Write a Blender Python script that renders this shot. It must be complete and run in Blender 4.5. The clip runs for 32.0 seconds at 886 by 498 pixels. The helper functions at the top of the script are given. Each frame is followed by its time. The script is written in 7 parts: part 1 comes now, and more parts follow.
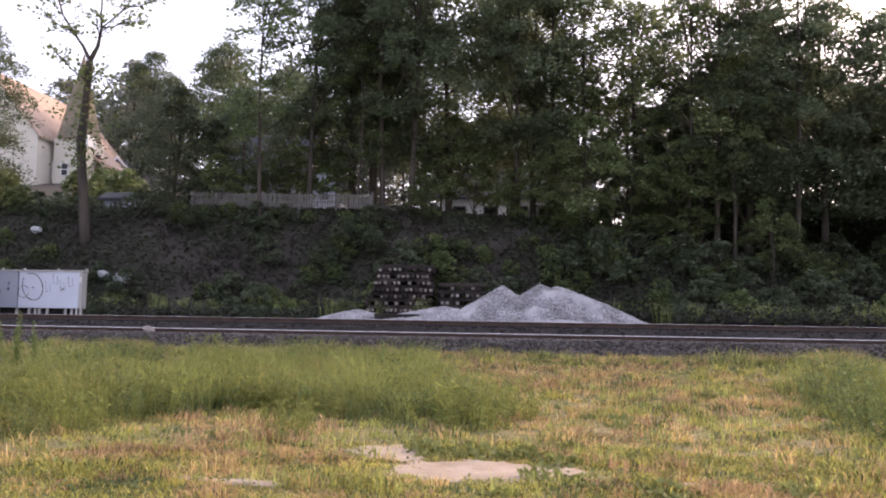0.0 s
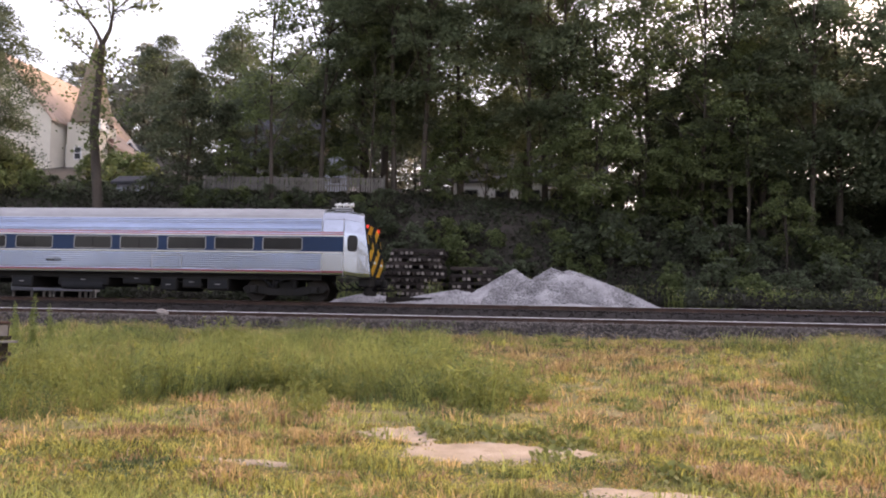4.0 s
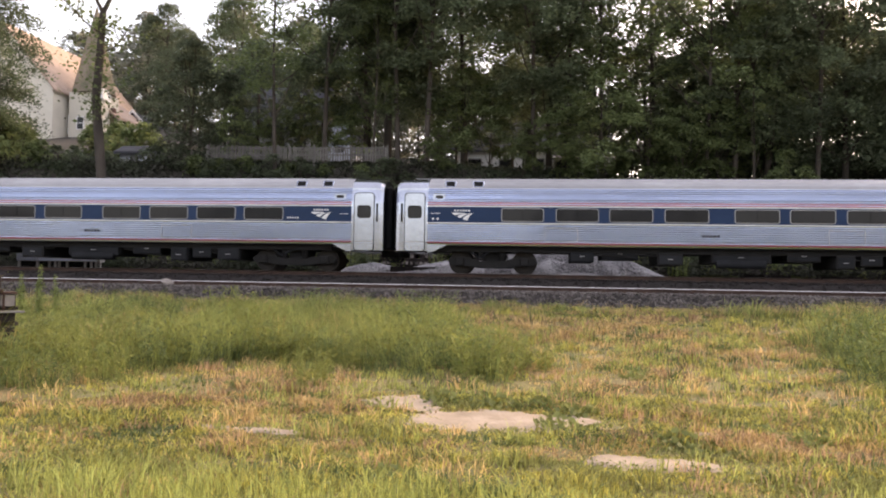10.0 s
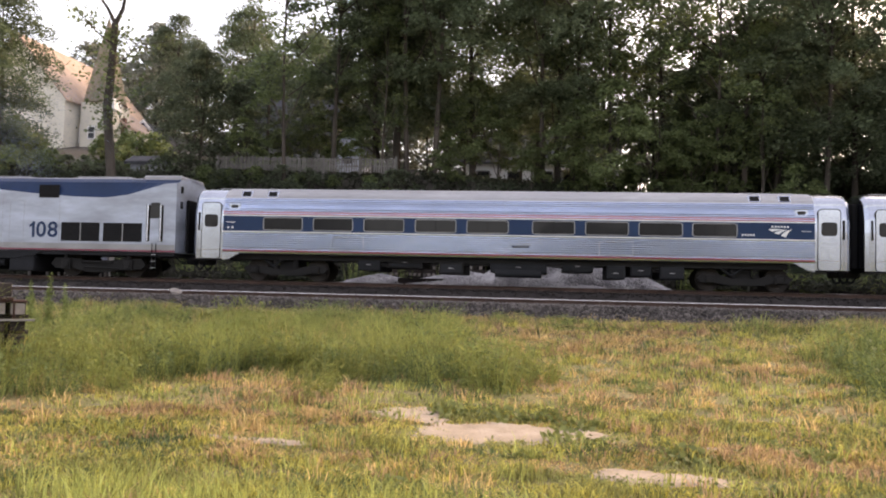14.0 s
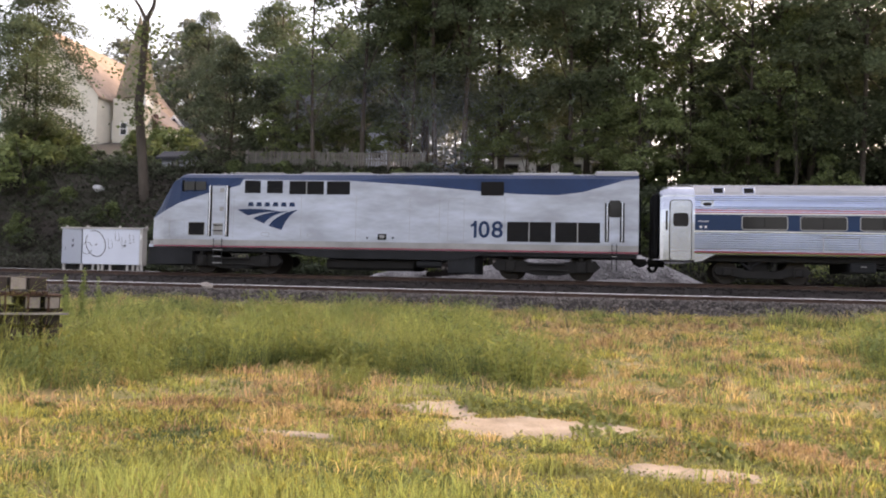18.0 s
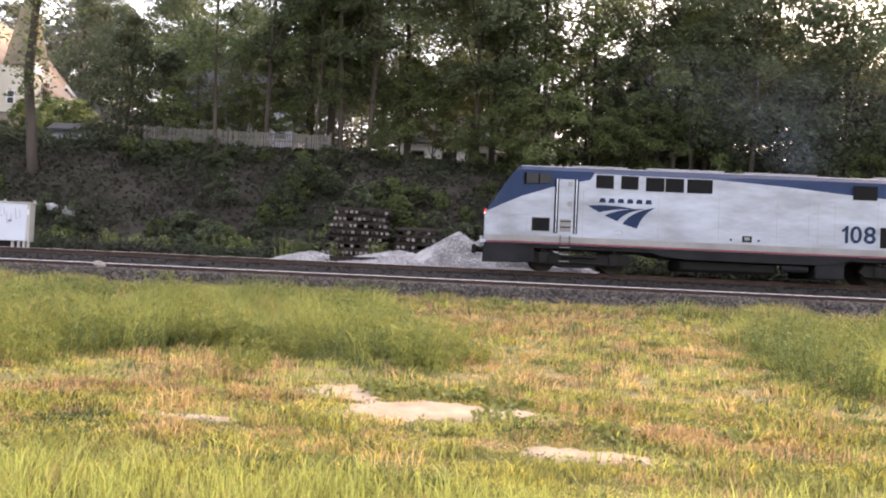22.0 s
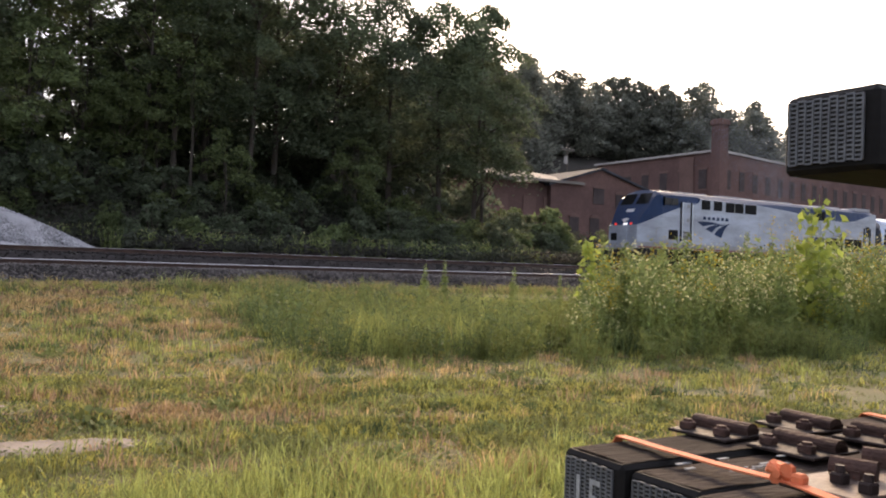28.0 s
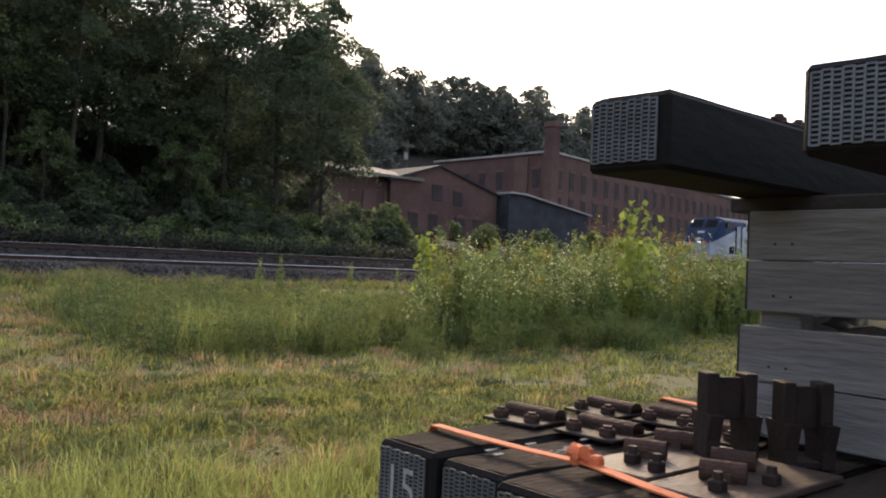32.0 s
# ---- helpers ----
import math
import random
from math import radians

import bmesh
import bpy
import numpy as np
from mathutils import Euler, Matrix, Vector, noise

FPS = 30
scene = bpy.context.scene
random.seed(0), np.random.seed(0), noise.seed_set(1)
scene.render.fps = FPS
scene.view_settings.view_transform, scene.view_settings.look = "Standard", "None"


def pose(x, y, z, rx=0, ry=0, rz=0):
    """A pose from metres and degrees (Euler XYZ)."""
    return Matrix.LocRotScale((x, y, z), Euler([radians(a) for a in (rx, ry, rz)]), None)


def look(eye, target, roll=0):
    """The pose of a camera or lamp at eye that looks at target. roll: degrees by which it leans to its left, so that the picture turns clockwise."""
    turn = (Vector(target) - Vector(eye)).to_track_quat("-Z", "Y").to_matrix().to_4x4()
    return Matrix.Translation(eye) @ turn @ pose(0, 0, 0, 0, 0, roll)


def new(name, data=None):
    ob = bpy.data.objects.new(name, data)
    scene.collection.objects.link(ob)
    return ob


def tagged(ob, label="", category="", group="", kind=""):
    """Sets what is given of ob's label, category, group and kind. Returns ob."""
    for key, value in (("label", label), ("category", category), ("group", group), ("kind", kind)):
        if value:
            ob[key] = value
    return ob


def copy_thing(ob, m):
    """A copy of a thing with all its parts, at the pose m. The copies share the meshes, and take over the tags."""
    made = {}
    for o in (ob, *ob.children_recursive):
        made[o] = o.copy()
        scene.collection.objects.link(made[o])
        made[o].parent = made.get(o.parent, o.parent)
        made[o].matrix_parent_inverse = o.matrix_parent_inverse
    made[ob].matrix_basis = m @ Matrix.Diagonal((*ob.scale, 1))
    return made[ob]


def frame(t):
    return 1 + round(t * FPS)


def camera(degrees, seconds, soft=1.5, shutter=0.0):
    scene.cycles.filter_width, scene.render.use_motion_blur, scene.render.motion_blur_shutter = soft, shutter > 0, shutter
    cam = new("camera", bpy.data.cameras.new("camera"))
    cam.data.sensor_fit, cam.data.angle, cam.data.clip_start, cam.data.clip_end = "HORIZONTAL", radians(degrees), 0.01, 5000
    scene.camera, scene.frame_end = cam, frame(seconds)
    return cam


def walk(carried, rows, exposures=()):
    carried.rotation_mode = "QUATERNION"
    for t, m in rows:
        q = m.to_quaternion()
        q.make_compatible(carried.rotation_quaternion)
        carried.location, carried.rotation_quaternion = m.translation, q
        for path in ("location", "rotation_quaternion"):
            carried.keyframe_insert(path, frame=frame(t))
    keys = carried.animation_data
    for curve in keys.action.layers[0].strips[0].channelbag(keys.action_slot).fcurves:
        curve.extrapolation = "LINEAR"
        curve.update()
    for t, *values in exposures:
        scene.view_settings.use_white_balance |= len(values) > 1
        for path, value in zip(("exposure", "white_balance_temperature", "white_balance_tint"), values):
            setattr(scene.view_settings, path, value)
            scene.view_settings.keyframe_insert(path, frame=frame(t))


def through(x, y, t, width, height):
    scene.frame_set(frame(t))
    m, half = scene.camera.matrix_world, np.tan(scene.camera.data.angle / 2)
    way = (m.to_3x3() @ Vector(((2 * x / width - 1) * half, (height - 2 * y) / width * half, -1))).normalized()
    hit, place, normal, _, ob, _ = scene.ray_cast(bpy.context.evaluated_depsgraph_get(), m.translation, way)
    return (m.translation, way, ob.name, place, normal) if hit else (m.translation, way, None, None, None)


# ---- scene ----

SUN_AZ, SUN_EL, SKY = 40, 27, 0.15
# seconds, stops, kelvin, tint
EXPOSURE = [(0.0, 1.14, 7000, 24), (4.0, 1.14, 7500, 23), (6.0, 1.19, 7850, 20), (13.0, 1.22, 7850, 17), (19.0, 1.32, 7850, 17), (21.0, 1.59, 7900, 18), (23.0, 1.77, 7800, 18), (24.0, 1.67, 7700, 18), (24.5, 1.29, 7400, 18), (25.0, 0.89, 7400, 18), (26.0, 1.05, 7350, 20), (28.5, 0.57, 6850, 14), (30.0, 0.49, 6700, 12), (31.0, 0.46, 6650, 11), (32.0, 0.3, 6550, 10)]

cam = camera(55.65, 32.0, soft=2.0)
PATH = [
    (0, pose(-0.006, 0.045, 1.525, 95.13, 0, 5.82) @ pose(0, 0, 0, 0, 0, 0.94)),
    (0.5, pose(-0.010, 0.023, 1.529, 95.17, 0, 5.88) @ pose(0, 0, 0, 0, 0, 1.02)),
    (1, pose(0.003, 0.010, 1.532, 95.07, 0, 5.93) @ pose(0, 0, 0, 0, 0, 0.86)),
    (1.5, pose(-0.003, 0.003, 1.527, 94.85, 0, 6.22) @ pose(0, 0, 0, 0, 0, 0.98)),
    (2, pose(-0.012, 0.023, 1.525, 94.42, 0, 6.23) @ pose(0, 0, 0, 0, 0, 1.05)),
    (2.5, pose(-0.012, 0.000, 1.532, 94.21, 0, 6.15) @ pose(0, 0, 0, 0, 0, 1.07)),
    (3, pose(-0.014, 0.005, 1.530, 94.13, 0, 6.16) @ pose(0, 0, 0, 0, 0, 1.20)),
    (3.5, pose(-0.011, 0.028, 1.517, 94.12, 0, 6.44) @ pose(0, 0, 0, 0, 0, 1.21)),
    (5.5, pose(-0.013, 0.035, 1.522, 93.50, 0, 6.71) @ pose(0, 0, 0, 0, 0, 0.87)),
    (6, pose(-0.011, 0.024, 1.517, 93.61, 0, 6.49) @ pose(0, 0, 0, 0, 0, 0.94)),
    (6.5, pose(-0.012, 0.013, 1.525, 93.55, 0, 6.40) @ pose(0, 0, 0, 0, 0, 0.99)),
    (7, pose(-0.014, 0.008, 1.524, 93.29, 0, 6.46) @ pose(0, 0, 0, 0, 0, 0.99)),
    (7.5, pose(-0.014, 0.016, 1.526, 92.98, 0, 6.58) @ pose(0, 0, 0, 0, 0, 1.00)),
    (8, pose(-0.015, -0.003, 1.523, 92.85, 0, 6.76) @ pose(0, 0, 0, 0, 0, 0.98)),
    (8.5, pose(-0.015, 0.018, 1.517, 92.64, 0, 6.87) @ pose(0, 0, 0, 0, 0, 0.91)),
    (9, pose(-0.010, 0.035, 1.514, 92.34, 0, 6.78) @ pose(0, 0, 0, 0, 0, 0.85)),
    (9.5, pose(-0.023, 0.009, 1.516, 92.14, 0, 6.70) @ pose(0, 0, 0, 0, 0, 0.91)),
    (10, pose(-0.019, 0.030, 1.518, 91.91, 0, 6.81) @ pose(0, 0, 0, 0, 0, 0.91)),
    (10.5, pose(-0.020, 0.022, 1.514, 91.79, 0, 6.65) @ pose(0, 0, 0, 0, 0, 1.01)),
    (11, pose(-0.020, 0.014, 1.511, 91.92, 0, 6.79) @ pose(0, 0, 0, 0, 0, 0.98)),
    (11.5, pose(-0.011, 0.025, 1.517, 92.31, 0, 6.83) @ pose(0, 0, 0, 0, 0, 0.77)),
    (12, pose(-0.015, 0.001, 1.521, 92.54, 0, 6.77) @ pose(0, 0, 0, 0, 0, 0.77)),
    (12.5, pose(-0.012, 0.020, 1.517, 92.43, 0, 6.94) @ pose(0, 0, 0, 0, 0, 0.78)),
    (13, pose(-0.019, 0.020, 1.519, 92.46, 0, 6.92) @ pose(0, 0, 0, 0, 0, 1.15)),
    (13.5, pose(-0.025, 0.012, 1.516, 92.60, 0, 7.16) @ pose(0, 0, 0, 0, 0, 1.49)),
    (14, pose(-0.020, 0.003, 1.523, 92.69, 0, 7.36) @ pose(0, 0, 0, 0, 0, 1.38)),
    (14.5, pose(-0.021, -0.015, 1.518, 92.80, 0, 7.64) @ pose(0, 0, 0, 0, 0, 1.28)),
    (16.5, pose(-0.016, 0.008, 1.517, 92.05, 0, 8.41) @ pose(0, 0, 0, 0, 0, 1.34)),
    (17, pose(-0.020, 0.004, 1.518, 92.00, 0, 8.59) @ pose(0, 0, 0, 0, 0, 1.25)),
    (17.5, pose(-0.025, 0.025, 1.509, 91.99, 0, 9.00) @ pose(0, 0, 0, 0, 0, 1.36)),
    (18, pose(-0.017, 0.025, 1.523, 92.22, 0, 9.30) @ pose(0, 0, 0, 0, 0, 1.31)),
    (18.5, pose(-0.030, -0.006, 1.522, 92.22, 0, 9.34) @ pose(0, 0, 0, 0, 0, 1.47)),
    (19, pose(-0.038, 0.008, 1.521, 91.97, 0, 9.31) @ pose(0, 0, 0, 0, 0, 1.65)),
    (19.5, pose(-0.034, 0.034, 1.512, 91.87, 0, 9.44) @ pose(0, 0, 0, 0, 0, 1.72)),
    (20, pose(-0.035, 0.025, 1.511, 91.87, 0, 9.45) @ pose(0, 0, 0, 0, 0, 1.75)),
    (20.5, pose(-0.041, 0.004, 1.515, 91.75, 0, 9.05) @ pose(0, 0, 0, 0, 0, 1.87)),
    (21, pose(-0.047, 0.003, 1.512, 91.61, 0, 8.37) @ pose(0, 0, 0, 0, 0, 2.09)),
    (21.5, pose(-0.046, -0.008, 1.509, 91.42, 0, 6.10) @ pose(0, 0, 0, 0, 0, 2.38)),
    (22, pose(-0.056, -0.014, 1.515, 91.47, 0, 2.66) @ pose(0, 0, 0, 0, 0, 2.64)),
    (22.5, pose(-0.050, -0.010, 1.526, 91.90, 0, -0.55) @ pose(0, 0, 0, 0, 0, 2.73)),
    (23, pose(-0.042, -0.011, 1.530, 92.29, 0, -4.58) @ pose(0, 0, 0, 0, 0, 2.97)),
    (23.5, pose(-0.016, 0.023, 1.517, 92.42, 0, -7.67) @ pose(0, 0, 0, 0, 0, 2.82)),
    (24, pose(-0.002, 0.032, 1.514, 92.07, 0, -10.26) @ pose(0, 0, 0, 0, 0, 2.58)),
    (24.5, pose(0.016, 0.045, 1.517, 91.99, 0, -13.15) @ pose(0, 0, 0, 0, 0, 2.34)),
    (25, pose(0.037, 0.041, 1.516, 92.17, 0, -16.42) @ pose(0, 0, 0, 0, 0, 2.13)),
    (25.5, pose(0.055, 0.049, 1.518, 91.87, 0, -19.40) @ pose(0, 0, 0, 0, 0, 2.20)),
    (26, pose(0.076, 0.063, 1.515, 91.29, 0, -22.06) @ pose(0, 0, 0, 0, 0, 2.26)),
    (26.5, pose(0.095, 0.071, 1.515, 91.13, 0, -24.43) @ pose(0, 0, 0, 0, 0, 2.32)),
    (28.5, pose(0.139, 0.065, 1.515, 91.10, 0, -31.88) @ pose(0, 0, 0, 0, 0, 1.87)),
    (29, pose(0.144, 0.060, 1.516, 91.24, 0, -33.45) @ pose(0, 0, 0, 0, 0, 1.90)),
    (29.5, pose(0.152, 0.057, 1.517, 91.25, 0, -34.73) @ pose(0, 0, 0, 0, 0, 1.93)),
    (30, pose(0.158, 0.054, 1.515, 91.39, 0, -35.25) @ pose(0, 0, 0, 0, 0, 1.81)),
    (30.5, pose(0.158, 0.039, 1.516, 91.49, 0, -36.18) @ pose(0, 0, 0, 0, 0, 1.80)),
    (31, pose(0.172, 0.029, 1.515, 91.56, 0, -38.43) @ pose(0, 0, 0, 0, 0, 1.94)),
    (31.5, pose(0.179, 0.033, 1.511, 91.40, 0, -40.14) @ pose(0, 0, 0, 0, 0, 2.30)),
    (32, pose(0.183, 0.040, 1.508, 91.07, 0, -41.14) @ pose(0, 0, 0, 0, 0, 2.47)),
]
walk(cam, PATH, EXPOSURE)


# ---- light ----
world = bpy.data.worlds.new("sky")
scene.world = world
world.use_nodes = True
wt = world.node_tree
sky = wt.nodes.new("ShaderNodeTexSky")
sky.sky_type = "NISHITA"
sky.sun_disc = False
sky.sun_elevation = radians(SUN_EL)
sky.sun_rotation = radians(SUN_AZ)
sky.air_density, sky.dust_density, sky.ozone_density = 1.0, 3.0, 1.4
haze = wt.nodes.new("ShaderNodeMix")
haze.data_type = "RGBA"
haze.inputs["Factor"].default_value = 0.30
haze.inputs[7].default_value = (9.2, 9.7, 11.3, 1)
wt.links.new(sky.outputs[0], haze.inputs[6])
wt.links.new(haze.outputs[2], wt.nodes["Background"].inputs[0])
wt.nodes["Background"].inputs[1].default_value = SKY
sun = new("sun", bpy.data.lights.new("sun", "SUN"))
sun.data.energy, sun.data.angle, sun.data.color = 2.05, radians(10), (1, 0.77, 0.50)
az, el = radians(SUN_AZ), radians(SUN_EL)
sun.matrix_world = look((0, 0, 60), Vector((0, 0, 60)) - Vector((math.sin(az) * math.cos(el), math.cos(az) * math.cos(el), math.sin(el))))


# ---- materials ----
def material(name, color, rough=0.8, metal=0.0, vary=0.25, scale=3.0, fine=40.0, bump=0.2, spec=0.4, color2=None, coord="Object", stretch=(1, 1, 1), island=0.0, obj=0.0):
    m = bpy.data.materials.new(name)
    m.use_nodes = True
    nt = m.node_tree
    b = nt.nodes["Principled BSDF"]
    b.inputs["Roughness"].default_value, b.inputs["Metallic"].default_value = rough, metal
    b.inputs["Specular IOR Level"].default_value = spec
    tc = nt.nodes.new("ShaderNodeTexCoord")
    mp = nt.nodes.new("ShaderNodeMapping")
    mp.inputs["Scale"].default_value = stretch
    nt.links.new(tc.outputs[coord], mp.inputs[0])
    big, small = nt.nodes.new("ShaderNodeTexNoise"), nt.nodes.new("ShaderNodeTexNoise")
    for n, s, dd in ((big, scale, 6), (small, fine, 4)):
        n.inputs["Scale"].default_value, n.inputs["Detail"].default_value = s, dd
        nt.links.new(mp.outputs[0], n.inputs[0])
    c2 = color2 or tuple(c * (1 - vary) for c in color)
    c1 = color if color2 else tuple(min(1, c * (1 + vary * 0.6)) for c in color)
    ramp = nt.nodes.new("ShaderNodeMapRange")
    ramp.inputs[1].default_value, ramp.inputs[2].default_value = 0.32, 0.68
    nt.links.new(big.outputs[0], ramp.inputs[0])
    mix = nt.nodes.new("ShaderNodeMix")
    mix.data_type = "RGBA"
    mix.inputs[6].default_value, mix.inputs[7].default_value = (*c1, 1), (*c2, 1)
    nt.links.new(ramp.outputs[0], mix.inputs[0])
    hsv = nt.nodes.new("ShaderNodeHueSaturation")
    nt.links.new(mix.outputs[2], hsv.inputs["Color"])
    val = nt.nodes.new("ShaderNodeMapRange")
    val.inputs[3].default_value, val.inputs[4].default_value = 1 - vary, 1 + vary
    nt.links.new(small.outputs[0], val.inputs[0])
    last = val.outputs[0]
    for amount, node, out in ((island, "ShaderNodeNewGeometry", "Random Per Island"), (obj, "ShaderNodeObjectInfo", "Random")):
        if amount:
            g = nt.nodes.new(node)
            mr = nt.nodes.new("ShaderNodeMapRange")
            mr.inputs[3].default_value, mr.inputs[4].default_value = 1 - amount, 1 + amount
            nt.links.new(g.outputs[out], mr.inputs[0])
            mul = nt.nodes.new("ShaderNodeMath")
            mul.operation = "MULTIPLY"
            nt.links.new(last, mul.inputs[0])
            nt.links.new(mr.outputs[0], mul.inputs[1])
            last = mul.outputs[0]
    nt.links.new(last, hsv.inputs["Value"])
    nt.links.new(hsv.outputs[0], b.inputs["Base Color"])
    if bump:
        bp = nt.nodes.new("ShaderNodeBump")
        bp.inputs["Strength"].default_value, bp.inputs["Distance"].default_value = bump, 0.02
        nt.links.new(small.outputs[0], bp.inputs["Height"])
        nt.links.new(bp.outputs[0], b.inputs["Normal"])
    return m


def leafy(name, color, color2, through=0.35, vary=0.35, hue=0.02):
    """Leaves: light comes through them, and every clump has its own shade."""
    m = material(name, color, 0.68, 0, 0.12, 0.35, 6, 0, 0.22, color2, "Object", (1, 1, 1), vary, 0.18)
    nt = m.node_tree
    b = nt.nodes["Principled BSDF"]
    tr = nt.nodes.new("ShaderNodeBsdfTranslucent")
    add = nt.nodes.new("ShaderNodeMixShader")
    add.inputs[0].default_value = through
    src = b.inputs["Base Color"].links[0].from_socket
    nt.links.new(src, tr.inputs[0])
    nt.links.new(b.outputs[0], add.inputs[1])
    nt.links.new(tr.outputs[0], add.inputs[2])
    nt.links.new(add.outputs[0], nt.nodes["Material Output"].inputs[0])
    return m


M = {}
M["leaf"] = leafy("maple_leaf", (0.165, 0.20, 0.115), (0.108, 0.14, 0.084), 0.55)
M["leaf_light"] = leafy("sunny_leaf", (0.185, 0.225, 0.100), (0.125, 0.165, 0.075), 0.55)
M["leaf_dark"] = leafy("dark_leaf", (0.14, 0.168, 0.106), (0.095, 0.120, 0.078), 0.55)
# paler and greyer than near leaves: distance haze put into the colour
M["leaf_far"] = leafy("hazed_far_leaf", (0.245, 0.255, 0.21), (0.19, 0.20, 0.165), 0.6)
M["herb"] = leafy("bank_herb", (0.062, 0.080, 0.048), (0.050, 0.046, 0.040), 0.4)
M["brown_grass"] = leafy("seeding_brown_grass", (0.46, 0.31, 0.19), (0.33, 0.22, 0.13), 0.35, 0.5)
M["olive"] = leafy("olive_turf", (0.26, 0.26, 0.095), (0.18, 0.195, 0.072), 0.35, 0.55)
M["mound"] = leafy("fine_weed_leaf", (0.25, 0.27, 0.085), (0.18, 0.205, 0.07), 0.5, 0.3)
M["sapling"] = leafy("sapling_leaf", (0.33, 0.38, 0.09), (0.25, 0.31, 0.07), 0.55, 0.2)
M["deep_weed"] = leafy("deep_green_weed_leaf", (0.155, 0.195, 0.078), (0.105, 0.14, 0.06), 0.45, 0.4)
M["daisy"] = leafy("pale_yellow_flower", (0.86, 0.79, 0.42), (0.78, 0.70, 0.36), 0.2, 0.2)
M["weed"] = leafy("weed_leaf", (0.27, 0.325, 0.112), (0.18, 0.225, 0.085), 0.5, 0.4)
M["clover"] = leafy("clover_leaf", (0.21, 0.235, 0.085), (0.145, 0.17, 0.062), 0.35, 0.35)
M["bark"] = material("bark", (0.068, 0.056, 0.047), 0.95, 0, 0.4, 2, 25, 0.8, stretch=(1, 1, 0.25))
M["grass"] = leafy("tall_grass", (0.375, 0.40, 0.13), (0.26, 0.295, 0.095), 0.5, 0.5)
M["lawn"] = leafy("lawn_blade", (0.45, 0.41, 0.115), (0.32, 0.31, 0.085), 0.45, 0.55)
M["straw"] = leafy("dry_grass", (0.60, 0.43, 0.21), (0.46, 0.33, 0.15), 0.35, 0.5)
# dark copy of the grass: painted shade among blades, and dark tussocks' green
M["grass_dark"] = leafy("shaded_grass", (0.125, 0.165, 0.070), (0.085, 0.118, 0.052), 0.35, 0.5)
M["yellow"] = leafy("goldenrod_flower", (0.58, 0.40, 0.02), (0.46, 0.33, 0.03), 0.2, 0.3)
M["white_flower"] = leafy("white_flower", (0.6, 0.58, 0.5), (0.5, 0.5, 0.42), 0.2, 0.2)
M["soil"] = material("soil", (0.20, 0.160, 0.075), 0.95, 0, 0.45, 1.1, 26, 1.0, color2=(0.12, 0.122, 0.050))
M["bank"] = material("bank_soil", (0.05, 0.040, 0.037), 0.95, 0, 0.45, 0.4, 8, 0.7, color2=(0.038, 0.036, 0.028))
M["dirt"] = material("sandy_dirt", (0.37, 0.30, 0.24), 0.95, 0, 0.3, 2.6, 22, 1.0, color2=(0.255, 0.20, 0.15))
M["ballast"] = material("ballast_stone", (0.115, 0.100, 0.094), 0.9, 0, 0.3, 1.5, 18, 0.6, island=0.45)
M["ballast_dark"] = material("oily_ballast", (0.028, 0.023, 0.022), 0.9, 0, 0.3, 1.5, 18, 0.6, island=0.4)
M["ballast_bed"] = material("ballast_bed", (0.028, 0.023, 0.022), 0.95, 0, 0.5, 1.5, 22, 1.0)
M["gravel"] = material("crushed_stone", (0.35, 0.34, 0.355), 0.92, 0, 0.28, 1.2, 16, 0.8, island=0.3)
M["rail"] = material("rusty_rail", (0.075, 0.045, 0.035), 0.75, 0.3, 0.3, 2, 30, 0.3)
M["railhead"] = material("polished_railhead", (0.60, 0.58, 0.57), 0.3, 1.0, 0.15, 3, 40, 0.05)
M["tie"] = material("creosoted_tie", (0.034, 0.027, 0.023), 0.85, 0, 0.4, 2, 30, 0.6, stretch=(0.3, 1, 1))


# ---- helpers for meshes ----
rng = np.random.default_rng(7)


def part(name, bm, mat, parent=None, label="", smooth=False):
    """Links a bmesh as one mesh object under a thing or a part."""
    me = bpy.data.meshes.new(name)
    bm.to_mesh(me)
    bm.free()
    return link(name, me, mat, parent, label, smooth)


def link(name, me, mat, parent=None, label="", smooth=False):
    for one in mat if isinstance(mat, (list, tuple)) else [mat]:
        me.materials.append(one)
    if smooth:
        me.shade_smooth()
    ob = new(name, me)
    if parent:
        ob.parent = parent
    return tagged(ob, label)


def thing(name, m, label, category, group="", kind=""):
    ob = new(name)
    ob.empty_display_size = 0.2
    ob.matrix_world = m
    return tagged(ob, label, category, group, kind)


def mesh_np(name, verts, faces):
    me = bpy.data.meshes.new(name)
    verts, faces = np.asarray(verts, np.float32), np.asarray(faces, np.int32)
    n, k = faces.shape
    me.vertices.add(len(verts))
    me.vertices.foreach_set("co", verts.ravel())
    me.loops.add(n * k)
    me.loops.foreach_set("vertex_index", faces.ravel())
    me.polygons.add(n)
    me.polygons.foreach_set("loop_start", np.arange(0, n * k, k, dtype=np.int32))
    me.update(calc_edges=True)
    return me


def box(bm, x0, y0, z0, x1, y1, z1, bevel=0.0, m=None):
    r = bmesh.ops.create_cube(bm, size=1, matrix=(m or Matrix()) @ Matrix.LocRotScale(((x0 + x1) / 2, (y0 + y1) / 2, (z0 + z1) / 2), None, (abs(x1 - x0), abs(y1 - y0), abs(z1 - z0))))
    if bevel:
        edges = list({e for v in r["verts"] for e in v.link_edges})
        bmesh.ops.bevel(bm, geom=edges, offset=bevel, segments=1, affect="EDGES")
    return bm


def boxed(*args, **kw):
    return box(bmesh.new(), *args, **kw)


